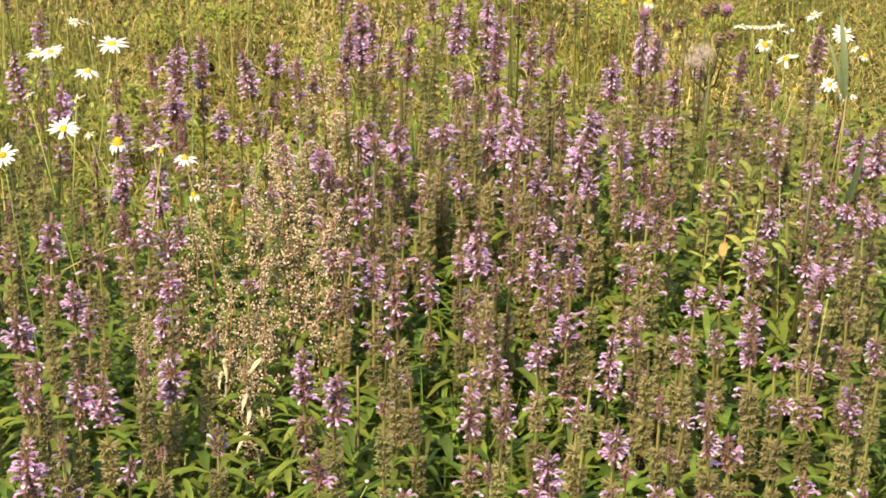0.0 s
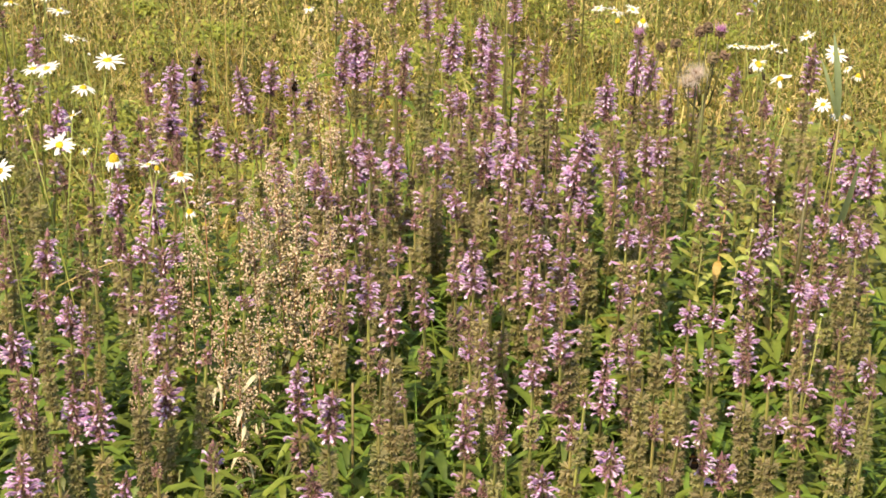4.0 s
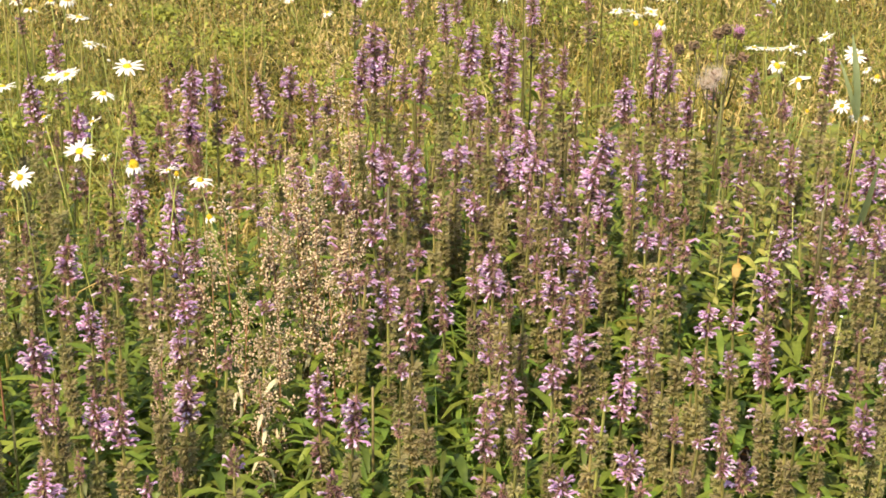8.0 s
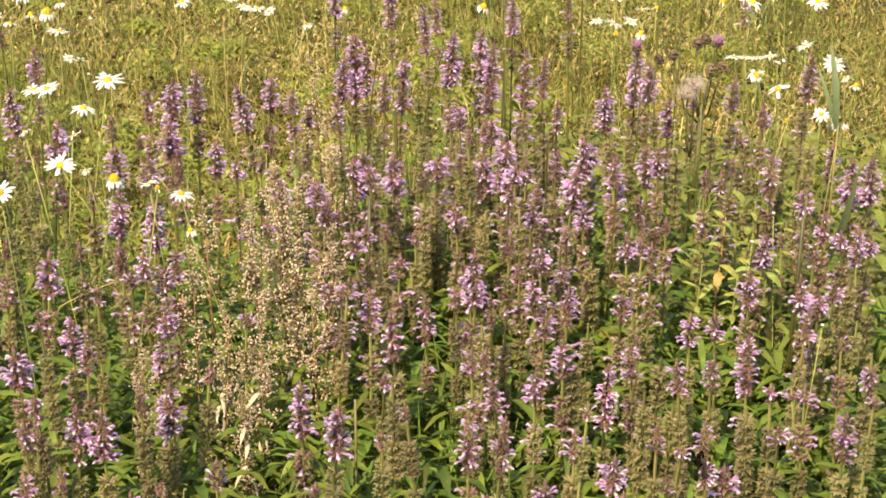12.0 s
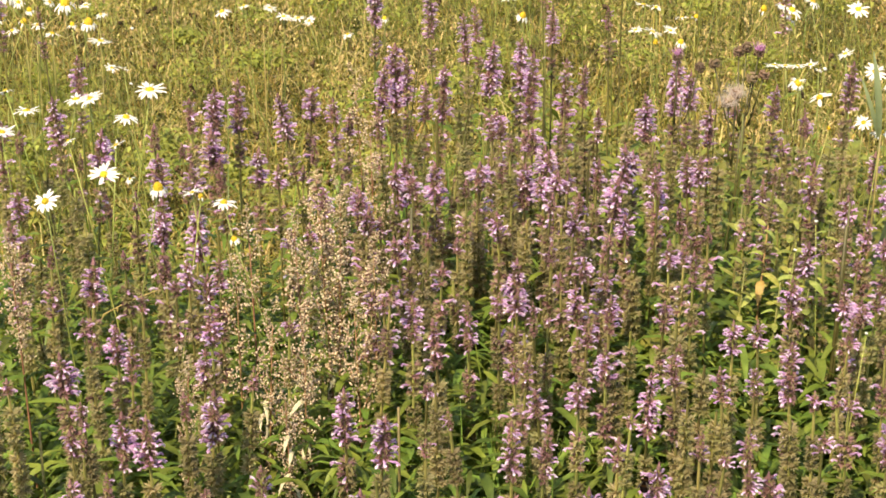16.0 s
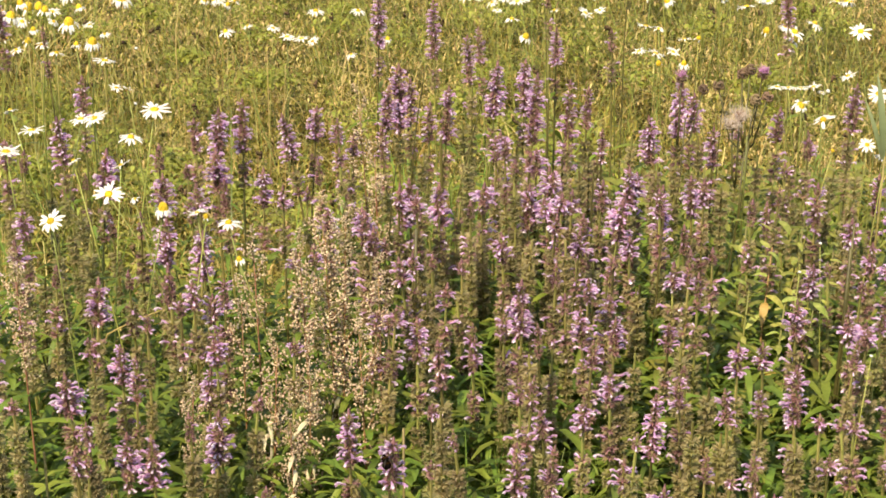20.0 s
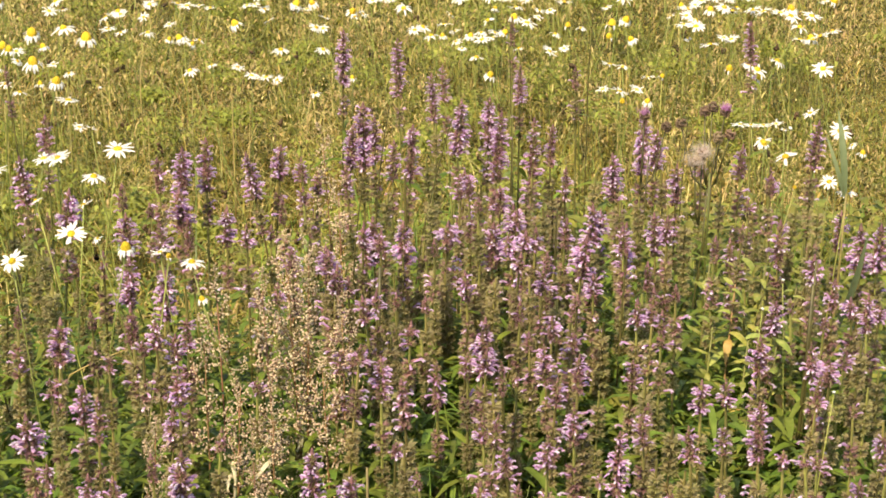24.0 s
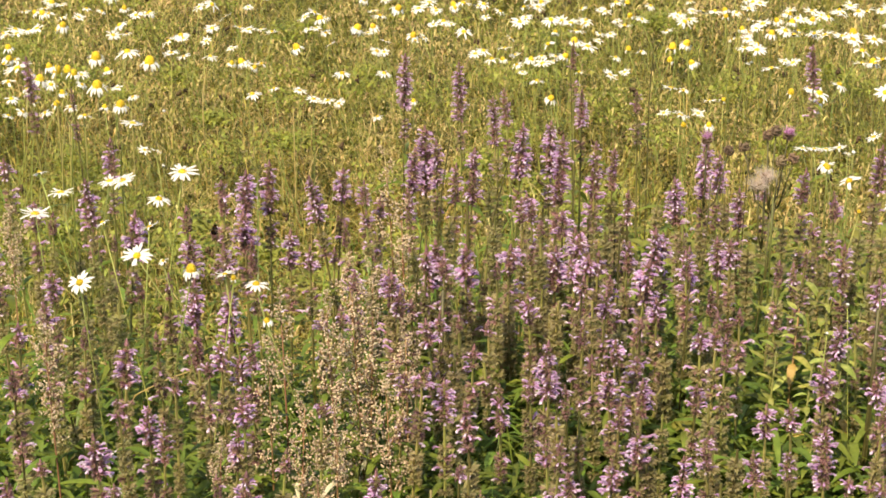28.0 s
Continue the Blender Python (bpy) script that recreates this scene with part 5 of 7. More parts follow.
woundwort(-0.032, 1.994, 0.756, 0.0, 0.12, 0, 0.98)
woundwort(-0.034, 1.864, 0.778, 0.0, 0.18, 0, 1.07)
woundwort(-0.059, 2.145, 0.738, 0.0, 0.18, 0, 1.06)
woundwort(0.348, 2.377, 0.762, 0.0, 0.15, 0, 0.93)
woundwort(0.377, 2.398, 0.721, 0.0, 0.19, 0, 1.09)
woundwort(0.319, 2.477, 0.737, 0.0, 0.18, 0, 0.98)
woundwort(0.517, 2.210, 0.758, 0.0, 0.19, 0, 0.96)
woundwort(0.531, 2.372, 0.757, 0.0, 0.14, 0, 1.00)
woundwort(0.586, 2.476, 0.722, 0.0, 0.14, 0, 0.96)
woundwort(0.506, 1.851, 0.775, 0.0, 0.13, 0, 1.05)
woundwort(0.514, 1.836, 0.725, 0.0, 0.20, 0, 0.93)
woundwort(0.537, 1.882, 0.726, 0.0, 0.14, 0, 1.09)
woundwort(0.268, 1.672, 0.760, 0.0, 0.19, 0, 1.00)
woundwort(0.204, 1.826, 0.727, 0.0, 0.15, 0, 0.99)
woundwort(0.245, 1.743, 0.779, 0.0, 0.13, 0, 0.95)
woundwort(0.012, 2.394, 0.771, 0.0, 0.13, 0, 1.09)
woundwort(0.016, 2.957, 0.705, 0.0, 0.17, 0, 1.03)
woundwort(0.000, 2.665, 0.735, 0.0, 0.13, 0, 1.07)
woundwort(-0.108, 2.383, 0.731, 0.0, 0.18, 0, 0.91)
woundwort(0.075, 2.288, 0.766, 0.0, 0.13, 0, 0.94)
woundwort(-0.057, 2.537, 0.722, 0.0, 0.15, 0, 0.97)
woundwort(-0.538, 2.237, 0.779, 0.0, 0.17, 0, 0.97)
woundwort(-0.496, 2.149, 0.779, 0.0, 0.13, 0, 0.94)
woundwort(-0.499, 2.034, 0.777, 0.0, 0.20, 0, 1.04)
woundwort(-0.460, 2.031, 0.779, 0.0, 0.12, 0, 1.08)
woundwort(0.080, 1.748, 0.762, 0.0, 0.17, 0, 1.07)
woundwort(0.107, 1.796, 0.726, 0.0, 0.14, 0, 0.93)
woundwort(0.175, 1.694, 0.749, 0.0, 0.16, 0, 1.01)
woundwort(-0.068, 1.462, 0.742, 0.0, 0.18, 0, 1.07)
woundwort(-0.014, 1.604, 0.766, 0.0, 0.12, 0, 0.93)
woundwort(0.506, 1.732, 0.733, 0.0, 0.14, 0, 1.01)
woundwort(0.172, 2.423, 0.738, 0.0, 0.16, 1, 0.95)
woundwort(0.200, 2.543, 0.690, 0.0, 0.13, 1, 0.97)
woundwort(-0.129, 2.118, 0.704, 0.0, 0.12, 1, 0.86)
woundwort(0.189, 2.475, 0.747, 0.0, 0.13, 1, 0.88)
woundwort(0.439, 2.472, 0.746, 0.0, 0.13, 1, 0.96)
woundwort(-0.148, 2.075, 0.704, 0.0, 0.15, 1, 0.89)
woundwort(0.571, 2.423, 0.692, 0.0, 0.11, 1, 0.99)
woundwort(0.537, 2.271, 0.719, 0.0, 0.14, 1, 1.00)
woundwort(0.297, 2.560, 0.700, 0.0, 0.12, 1, 1.04)
woundwort(0.066, 2.230, 0.708, 0.0, 0.11, 1, 0.86)
woundwort(0.083, 2.120, 0.731, 0.0, 0.16, 1, 1.04)
woundwort(0.223, 2.031, 0.719, 0.0, 0.13, 1, 0.90)
woundwort(0.508, 2.593, 0.694, 0.0, 0.16, 1, 1.00)
woundwort(0.000, 2.430, 0.715, 0.0, 0.11, 1, 0.86)
woundwort(0.055, 1.952, 0.749, 0.0, 0.15, 1, 0.95)
woundwort(-0.001, 1.983, 0.722, 0.0, 0.15, 1, 0.86)
woundwort(0.119, 2.157, 0.741, 0.0, 0.12, 1, 0.96)
woundwort(0.015, 2.166, 0.691, 0.0, 0.15, 1, 1.04)
woundwort(0.001, 2.256, 0.748, 0.0, 0.16, 1, 0.88)
woundwort(0.149, 2.470, 0.742, 0.0, 0.15, 1, 0.88)
woundwort(0.216, 2.392, 0.720, 0.0, 0.12, 1, 0.88)
woundwort(-0.054, 2.316, 0.733, 0.0, 0.14, 1, 0.86)
woundwort(-0.190, 2.359, 0.694, 0.0, 0.15, 1, 0.89)
woundwort(-0.165, 2.374, 0.709, 0.0, 0.16, 1, 0.91)
woundwort(0.173, 2.163, 0.747, 0.0, 0.11, 1, 0.97)
woundwort(0.169, 2.047, 0.748, 0.0, 0.12, 1, 0.99)
woundwort(0.200, 2.293, 0.694, 0.0, 0.16, 1, 1.05)
woundwort(0.141, 2.259, 0.691, 0.0, 0.15, 1, 0.94)
woundwort(0.197, 2.359, 0.714, 0.0, 0.12, 1, 0.86)
woundwort(0.136, 2.415, 0.732, 0.0, 0.16, 1, 0.99)
woundwort(-0.126, 2.280, 0.720, 0.0, 0.15, 1, 1.03)
woundwort(0.618, 2.685, 0.709, 0.0, 0.12, 1, 0.93)
woundwort(0.056, 2.145, 0.731, 0.0, 0.12, 1, 1.04)
woundwort(0.050, 2.385, 0.741, 0.0, 0.11, 1, 0.99)
woundwort(-0.041, 2.234, 0.707, 0.0, 0.13, 1, 1.04)
woundwort(0.155, 2.290, 0.727, 0.0, 0.12, 1, 0.88)
woundwort(0.101, 2.483, 0.701, 0.0, 0.17, 1, 0.86)
woundwort(0.372, 2.639, 0.720, 0.0, 0.10, 1, 0.97)
woundwort(-0.168, 2.513, 0.714, 0.0, 0.14, 1, 0.90)
woundwort(0.459, 2.099, 0.691, 0.0, 0.14, 1, 0.87)
woundwort(0.433, 2.071, 0.736, 0.0, 0.11, 1, 0.86)
woundwort(0.263, 2.238, 0.738, 0.0, 0.12, 1, 0.90)
woundwort(0.183, 2.197, 0.701, 0.0, 0.12, 1, 0.86)
woundwort(-0.159, 2.239, 0.731, 0.0, 0.15, 1, 0.88)
woundwort(-0.098, 1.996, 0.722, 0.0, 0.13, 1, 0.99)
woundwort(0.291, 2.471, 0.733, 0.0, 0.13, 1, 0.88)
woundwort(0.462, 2.193, 0.703, 0.0, 0.15, 1, 1.03)
woundwort(0.087, 1.936, 0.746, 0.0, 0.16, 1, 0.85)
woundwort(0.068, 2.174, 0.726, 0.0, 0.15, 1, 0.98)
woundwort(0.523, 2.187, 0.737, 0.0, 0.15, 1, 1.03)
woundwort(0.086, 2.601, 0.714, 0.0, 0.11, 1, 0.96)
woundwort(0.265, 2.603, 0.730, 0.0, 0.11, 1, 0.87)
woundwort(0.211, 2.596, 0.704, 0.0, 0.13, 1, 0.98)
woundwort(0.131, 2.353, 0.719, 0.0, 0.12, 1, 0.96)
woundwort(0.163, 2.566, 0.739, 0.0, 0.14, 1, 1.01)
woundwort(0.558, 2.370, 0.714, 0.0, 0.10, 1, 0.98)
woundwort(0.266, 2.008, 0.762, 0.038, 0.12, 1, 1.00)
woundwort(0.450, 1.761, 0.787, 0.026, 0.14, 2, 0.92)
woundwort(0.524, 1.989, 0.771, 0.025, 0.12, 2, 0.98)
woundwort(0.431, 1.721, 0.792, 0.042, 0.10, 1, 0.87)
woundwort(0.061, 2.621, 0.730, 0.031, 0.12, 2, 0.91)
woundwort(0.120, 1.985, 0.771, 0.034, 0.15, 0, 0.87)
woundwort(-0.055, 2.106, 0.809, 0.019, 0.12, 1, 0.98)
woundwort(0.296, 2.162, 0.752, 0.039, 0.13, 0, 0.92)
woundwort(0.127, 1.909, 0.761, 0.021, 0.15, 0, 0.99)
woundwort(0.434, 1.789, 0.800, 0.039, 0.15, 2, 0.86)
woundwort(-0.070, 1.941, 0.794, 0.036, 0.13, 2, 0.99)
woundwort(0.149, 2.003, 0.806, 0.033, 0.15, 2, 0.85)
woundwort(0.103, 2.453, 0.752, 0.022, 0.14, 1, 0.99)
woundwort(-0.012, 1.925, 0.768, 0.026, 0.13, 1, 0.99)
woundwort(-0.082, 2.240, 0.774, 0.032, 0.13, 1, 0.98)
woundwort(0.004, 2.026, 0.758, 0.020, 0.14, 0, 0.94)
woundwort(0.552, 1.956, 0.773, 0.018, 0.16, 2, 0.85)
woundwort(0.178, 1.887, 0.771, 0.032, 0.11, 1, 0.95)
woundwort(0.109, 2.396, 0.777, 0.039, 0.13, 1, 1.00)
woundwort(-0.168, 2.623, 0.727, 0.039, 0.14, 1, 0.93)
woundwort(0.053, 1.781, 0.794, 0.031, 0.15, 1, 0.87)
woundwort(0.189, 2.013, 0.757, 0.024, 0.10, 0, 0.87)
woundwort(0.277, 1.944, 0.804, 0.041, 0.12, 0, 0.89)
woundwort(-0.065, 1.772, 0.808, 0.023, 0.16, 2, 0.90)
woundwort(0.505, 2.436, 0.782, 0.024, 0.15, 1, 0.97)
woundwort(0.500, 2.095, 0.786, 0.038, 0.12, 2, 0.99)
woundwort(0.328, 2.224, 0.793, 0.034, 0.16, 2, 0.92)
woundwort(0.456, 2.343, 0.776, 0.023, 0.10, 1, 0.88)
woundwort(0.089, 1.748, 0.798, 0.038, 0.11, 1, 0.86)
woundwort(0.471, 1.854, 0.753, 0.032, 0.11, 2, 1.00)
woundwort(0.215, 2.058, 0.776, 0.025, 0.13, 2, 0.89)
woundwort(0.076, 1.863, 0.760, 0.025, 0.15, 1, 0.98)
woundwort(0.260, 2.149, 0.806, 0.038, 0.14, 1, 0.97)
woundwort(0.051, 2.486, 0.765, 0.036, 0.11, 1, 0.85)

woundwort(-0.122, 2.800, 0.749, 0.070, 0.08, 2, 1.10)
woundwort(-0.090, 2.900, 0.733, 0.080, 0.08, 2, 1.00)
woundwort(-0.030, 2.250, 0.769, 0.055, 0.12, 2, 1.15)
woundwort(-0.071, 2.300, 0.766, 0.067, 0.10, 1, 1.00)
woundwort(-0.127, 2.150, 0.780, 0.039, 0.08, 2, 1.00)
woundwort(-0.106, 2.050, 0.791, 0.038, 0.08, 1, 1.00)
woundwort(0.126, 2.350, 0.766, 0.051, 0.10, 2, 1.00)
woundwort(0.150, 2.200, 0.786, 0.032, 0.10, 2, 1.00)
woundwort(0.195, 2.250, 0.780, 0.045, 0.10, 1, 1.00)
woundwort(0.243, 2.280, 0.782, 0.037, 0.10, 2, 1.00)
woundwort(0.161, 2.120, 0.780, 0.027, 0.12, 1, 1.00)
woundwort(0.034, 2.250, 0.774, 0.031, 0.10, 2, 1.20)
woundwort(0.203, 2.150, 0.781, 0.027, 0.10, 2, 0.90)
woundwort(0.113, 2.200, 0.774, 0.032, 0.10, 2, 1.00)
mayweed(-1.362, 4.881, 0.472, 0.090, 0)
mayweed(-1.291, 4.844, 0.483, 0.050, 0)
mayweed(-1.293, 4.551, 0.496, 0.047, 2)
mayweed(-1.211, 4.328, 0.498, 0.081, 0)
mayweed(-1.082, 4.055, 0.535, 0.064, 2)
mayweed(-1.111, 4.330, 0.489, 0.062, 3)
mayweed(-1.065, 4.265, 0.506, 0.056, 3)
mayweed(-1.052, 4.521, 0.477, 0.074, 2)
mayweed(-0.943, 4.408, 0.519, 0.081, 1)
mayweed(-0.873, 4.342, 0.508, 0.079, 2)
mayweed(-0.921, 3.958, 0.546, 0.065, 2)
mayweed(-0.833, 3.793, 0.544, 0.056, 2)
mayweed(-0.884, 4.001, 0.531, 0.033, 0)
mayweed(-0.818, 3.858, 0.546, 0.032, 1)
mayweed(-0.741, 3.486, 0.590, 0.057, 0)
mayweed(-0.593, 2.881, 0.714, 0.026, 0)
mayweed(-1.031, 4.650, 0.508, 0.049, 0)
mayweed(-1.289, 5.129, 0.450, 0.042, 0)
mayweed(-1.317, 5.053, 0.495, 0.054, 0)
mayweed(-1.297, 5.164, 0.483, 0.042, 0)
mayweed(-1.016, 5.047, 0.479, 0.061, 0)
mayweed(-1.164, 5.113, 0.473, 0.037, 1)
mayweed(-0.814, 4.498, 0.485, 0.044, 0)
mayweed(-0.875, 5.361, 0.440, 0.060, 1)
mayweed(-0.884, 4.668, 0.487, 0.057, 0)
mayweed(-0.846, 4.650, 0.507, 0.056, 1)
mayweed(-0.792, 4.735, 0.471, 0.038, 0)
mayweed(-0.794, 4.854, 0.480, 0.051, 0)
mayweed(-0.792, 5.085, 0.461, 0.053, 0)
mayweed(-0.687, 4.507, 0.505, 0.040, 0)
mayweed(-0.714, 4.326, 0.526, 0.044, 1)
mayweed(-0.649, 4.254, 0.526, 0.034, 2)
mayweed(-0.635, 4.399, 0.490, 0.039, 0)
mayweed(-0.601, 4.309, 0.501, 0.031, 2)
mayweed(-0.705, 4.959, 0.452, 0.052, 0)
mayweed(-0.650, 4.820, 0.484, 0.039, 0)
mayweed(-0.543, 3.854, 0.553, 0.047, 1)
mayweed(-0.506, 3.954, 0.540, 0.029, 1)
mayweed(-1.027, 3.691, 0.558, 0.034, 1)
mayweed(-0.951, 3.592, 0.583, 0.033, 1)
mayweed(-0.872, 3.615, 0.570, 0.039, 1)
mayweed(-1.100, 3.865, 0.540, 0.042, 1)
mayweed(-1.003, 3.701, 0.578, 0.037, 3)
mayweed(-0.976, 3.785, 0.549, 0.038, 3)
mayweed(-0.968, 4.004, 0.537, 0.036, 1)
mayweed(-0.679, 3.508, 0.609, 0.011, 4)
mayweed(-0.445, 3.940, 0.539, 0.038, 0)
mayweed(-0.410, 3.909, 0.527, 0.041, 0)
mayweed(-0.358, 3.716, 0.575, 0.045, 0)
mayweed(-0.328, 3.661, 0.584, 0.032, 0)
mayweed(-0.423, 4.481, 0.521, 0.036, 0)
mayweed(-0.381, 4.331, 0.480, 0.052, 1)
mayweed(-0.274, 4.332, 0.480, 0.045, 1)
mayweed(-0.237, 3.545, 0.586, 0.031, 1)
mayweed(-0.381, 4.836, 0.482, 0.065, 2)
mayweed(-0.339, 4.878, 0.476, 0.047, 2)
mayweed(-0.364, 5.225, 0.446, 0.041, 0)
mayweed(-0.280, 5.110, 0.478, 0.069, 2)
mayweed(-0.221, 5.110, 0.479, 0.081, 0)
mayweed(-0.171, 5.120, 0.477, 0.041, 1)
mayweed(-0.141, 4.940, 0.478, 0.051, 1)
mayweed(-0.208, 4.641, 0.492, 0.033, 1)
mayweed(-0.185, 4.645, 0.499, 0.033, 0)
mayweed(-0.291, 4.603, 0.470, 0.037, 0)
mayweed(-0.522, 4.569, 0.490, 0.055, 2)
mayweed(-0.559, 5.121, 0.452, 0.053, 0)
mayweed(-0.530, 4.930, 0.458, 0.039, 0)
mayweed(-0.489, 4.773, 0.497, 0.034, 0)
mayweed(-0.175, 3.825, 0.543, 0.028, 2)
mayweed(-0.024, 4.547, 0.486, 0.051, 1)
mayweed(-0.001, 4.447, 0.487, 0.050, 1)
mayweed(0.032, 4.524, 0.499, 0.050, 0)
mayweed(0.061, 4.547, 0.475, 0.040, 0)
mayweed(0.021, 5.067, 0.479, 0.040, 1)
mayweed(0.079, 5.055, 0.451, 0.060, 0)
mayweed(0.163, 4.842, 0.503, 0.058, 1)
mayweed(0.226, 5.011, 0.457, 0.060, 0)
mayweed(0.229, 4.719, 0.499, 0.075, 0)
mayweed(0.149, 4.588, 0.494, 0.047, 1)
mayweed(0.128, 4.358, 0.499, 0.052, 0)
mayweed(0.159, 4.416, 0.490, 0.032, 0)
mayweed(0.063, 4.352, 0.496, 0.035, 1)
mayweed(0.075, 4.164, 0.524, 0.027, 0)
mayweed(0.109, 4.115, 0.515, 0.043, 1)
mayweed(0.134, 3.830, 0.547, 0.043, 2)
mayweed(0.115, 5.251, 0.453, 0.037, 0)
mayweed(0.263, 5.114, 0.476, 0.036, 1)
mayweed(0.191, 4.509, 0.479, 0.045, 2)
mayweed(0.216, 4.228, 0.508, 0.034, 1)
mayweed(0.251, 4.529, 0.502, 0.061, 0)
mayweed(-0.090, 5.239, 0.468, 0.062, 1)
mayweed(-0.193, 5.241, 0.470, 0.062, 0)
mayweed(-0.333, 5.286, 0.468, 0.046, 0)
mayweed(0.377, 4.954, 0.461, 0.063, 0)
mayweed(0.316, 4.626, 0.512, 0.037, 1)
mayweed(0.354, 4.472, 0.506, 0.039, 3)
mayweed(0.393, 4.963, 0.487, 0.039, 3)
mayweed(0.395, 5.105, 0.493, 0.040, 3)
mayweed(0.532, 5.064, 0.469, 0.050, 0)
mayweed(0.590, 5.142, 0.461, 0.041, 0)
mayweed(0.568, 5.012, 0.464, 0.064, 0)
mayweed(0.487, 4.833, 0.472, 0.042, 0)
mayweed(0.480, 4.590, 0.482, 0.055, 3)
mayweed(0.522, 4.642, 0.480, 0.056, 2)
mayweed(0.459, 4.444, 0.484, 0.039, 3)
mayweed(0.505, 4.339, 0.502, 0.043, 2)
mayweed(0.321, 4.463, 0.487, 0.039, 1)
mayweed(0.292, 4.226, 0.502, 0.047, 0)
mayweed(0.324, 4.184, 0.519, 0.033, 0)
mayweed(0.427, 4.080, 0.507, 0.052, 0)
mayweed(0.441, 3.923, 0.542, 0.032, 1)
mayweed(0.478, 3.737, 0.568, 0.039, 0)
mayweed(0.522, 3.841, 0.540, 0.028, 3)
mayweed(0.356, 3.497, 0.607, 0.035, 0)
mayweed(0.403, 3.607, 0.572, 0.044, 0)
mayweed(0.445, 3.655, 0.562, 0.038, 0)
mayweed(0.418, 3.241, 0.653, 0.031, 2)
mayweed(0.392, 3.444, 0.595, 0.028, 3)
mayweed(0.668, 5.231, 0.441, 0.054, 1)
mayweed(0.659, 4.903, 0.496, 0.035, 3)
mayweed(0.776, 5.279, 0.439, 0.055, 0)
mayweed(0.733, 4.914, 0.485, 0.031, 0)
mayweed(0.760, 4.879, 0.482, 0.074, 0)
mayweed(0.820, 5.012, 0.460, 0.044, 2)
mayweed(0.714, 4.823, 0.469, 0.039, 1)
mayweed(0.647, 4.421, 0.522, 0.046, 0)
mayweed(0.697, 4.541, 0.488, 0.058, 0)
mayweed(0.654, 4.724, 0.473, 0.030, 0)
mayweed(0.766, 4.754, 0.481, 0.050, 2)
mayweed(0.798, 4.720, 0.497, 0.065, 1)
mayweed(0.831, 4.776, 0.473, 0.050, 1)
mayweed(0.710, 4.374, 0.481, 0.058, 0)
mayweed(0.731, 4.291, 0.519, 0.039, 0)
mayweed(0.663, 4.446, 0.478, 0.025, 1)
mayweed(0.904, 5.074, 0.449, 0.061, 0)
mayweed(0.975, 5.151, 0.444, 0.062, 0)
mayweed(0.886, 4.812, 0.506, 0.043, 2)
mayweed(1.007, 5.061, 0.468, 0.061, 0)
mayweed(0.894, 4.659, 0.500, 0.058, 0)
mayweed(0.946, 4.688, 0.490, 0.058, 0)
mayweed(0.963, 4.629, 0.512, 0.058, 2)
mayweed(1.103, 5.131, 0.461, 0.054, 0)
mayweed(1.148, 5.147, 0.461, 0.046, 1)
mayweed(0.952, 4.450, 0.506, 0.058, 1)
mayweed(0.983, 4.451, 0.473, 0.058, 2)
mayweed(0.999, 4.415, 0.492, 0.058, 0)
mayweed(0.745, 3.887, 0.544, 0.058, 1)
mayweed(0.745, 3.999, 0.524, 0.045, 2)
mayweed(0.693, 3.960, 0.526, 0.040, 3)
mayweed(0.707, 3.683, 0.580, 0.041, 2)
mayweed(0.827, 4.083, 0.512, 0.058, 1)
mayweed(0.895, 3.892, 0.544, 0.055, 0, (-0.15, -0.70))
mayweed(1.069, 5.213, 0.461, 0.055, 0)
mayweed(0.819, 5.343, 0.441, 0.056, 0)
mayweed(0.553, 2.990, 0.683, 0.033, 0, (0.00, 0.02))
mayweed(0.578, 3.016, 0.674, 0.030, 0, (0.05, 0.00))
mayweed(0.605, 3.044, 0.665, 0.031, 0, (0.00, 0.03))
mayweed(0.623, 3.019, 0.675, 0.033, 0, (-0.25, 0.00))
mayweed(0.728, 3.227, 0.634, 0.036, 0, (-0.40, -0.10))
mayweed(0.611, 2.887, 0.704, 0.016, 0)
mayweed(0.535, 2.661, 0.749, 0.026, 2)
mayweed(0.542, 2.526, 0.771, 0.040, 1, (-0.50, -0.30))
mayweed(-0.616, 2.395, 0.796, 0.047, 0)
mayweed(-0.635, 2.321, 0.789, 0.049, 0)
mayweed(-0.709, 2.630, 0.752, 0.031, 1)
mayweed(-0.475, 2.594, 0.765, 0.054, 0, (0.05, -0.22))
mayweed(-1.261, 4.433, 0.494, 0.048, 2)
mayweed(-1.075, 3.924, 0.545, 0.039, 2)
mayweed(-1.088, 4.176, 0.493, 0.045, 1)
mayweed(-0.981, 3.865, 0.554, 0.035, 2)
mayweed(-1.018, 4.132, 0.532, 0.051, 2)
mayweed(-1.116, 4.110, 0.538, 0.037, 1)
mayweed(-0.945, 4.178, 0.527, 0.041, 2)
mayweed(-0.907, 3.637, 0.583, 0.033, 1)
mayweed(-0.847, 3.697, 0.566, 0.030, 2)
mayweed(-1.162, 4.069, 0.528, 0.041, 1)
mayweed(-1.339, 4.670, 0.507, 0.050, 1)
mayweed(-1.392, 5.108, 0.475, 0.046, 0)
mayweed(-1.206, 4.999, 0.481, 0.041, 0)
mayweed(-1.083, 5.054, 0.494, 0.045, 2)
mayweed(-1.025, 3.572, 0.582, 0.033, 1)
mayweed(-1.322, 4.870, 0.472, 0.043, 1)
mayweed(-1.279, 4.452, 0.476, 0.051, 1)
mayweed(-1.098, 4.215, 0.528, 0.046, 2)
mayweed(-1.012, 4.177, 0.518, 0.047, 0)
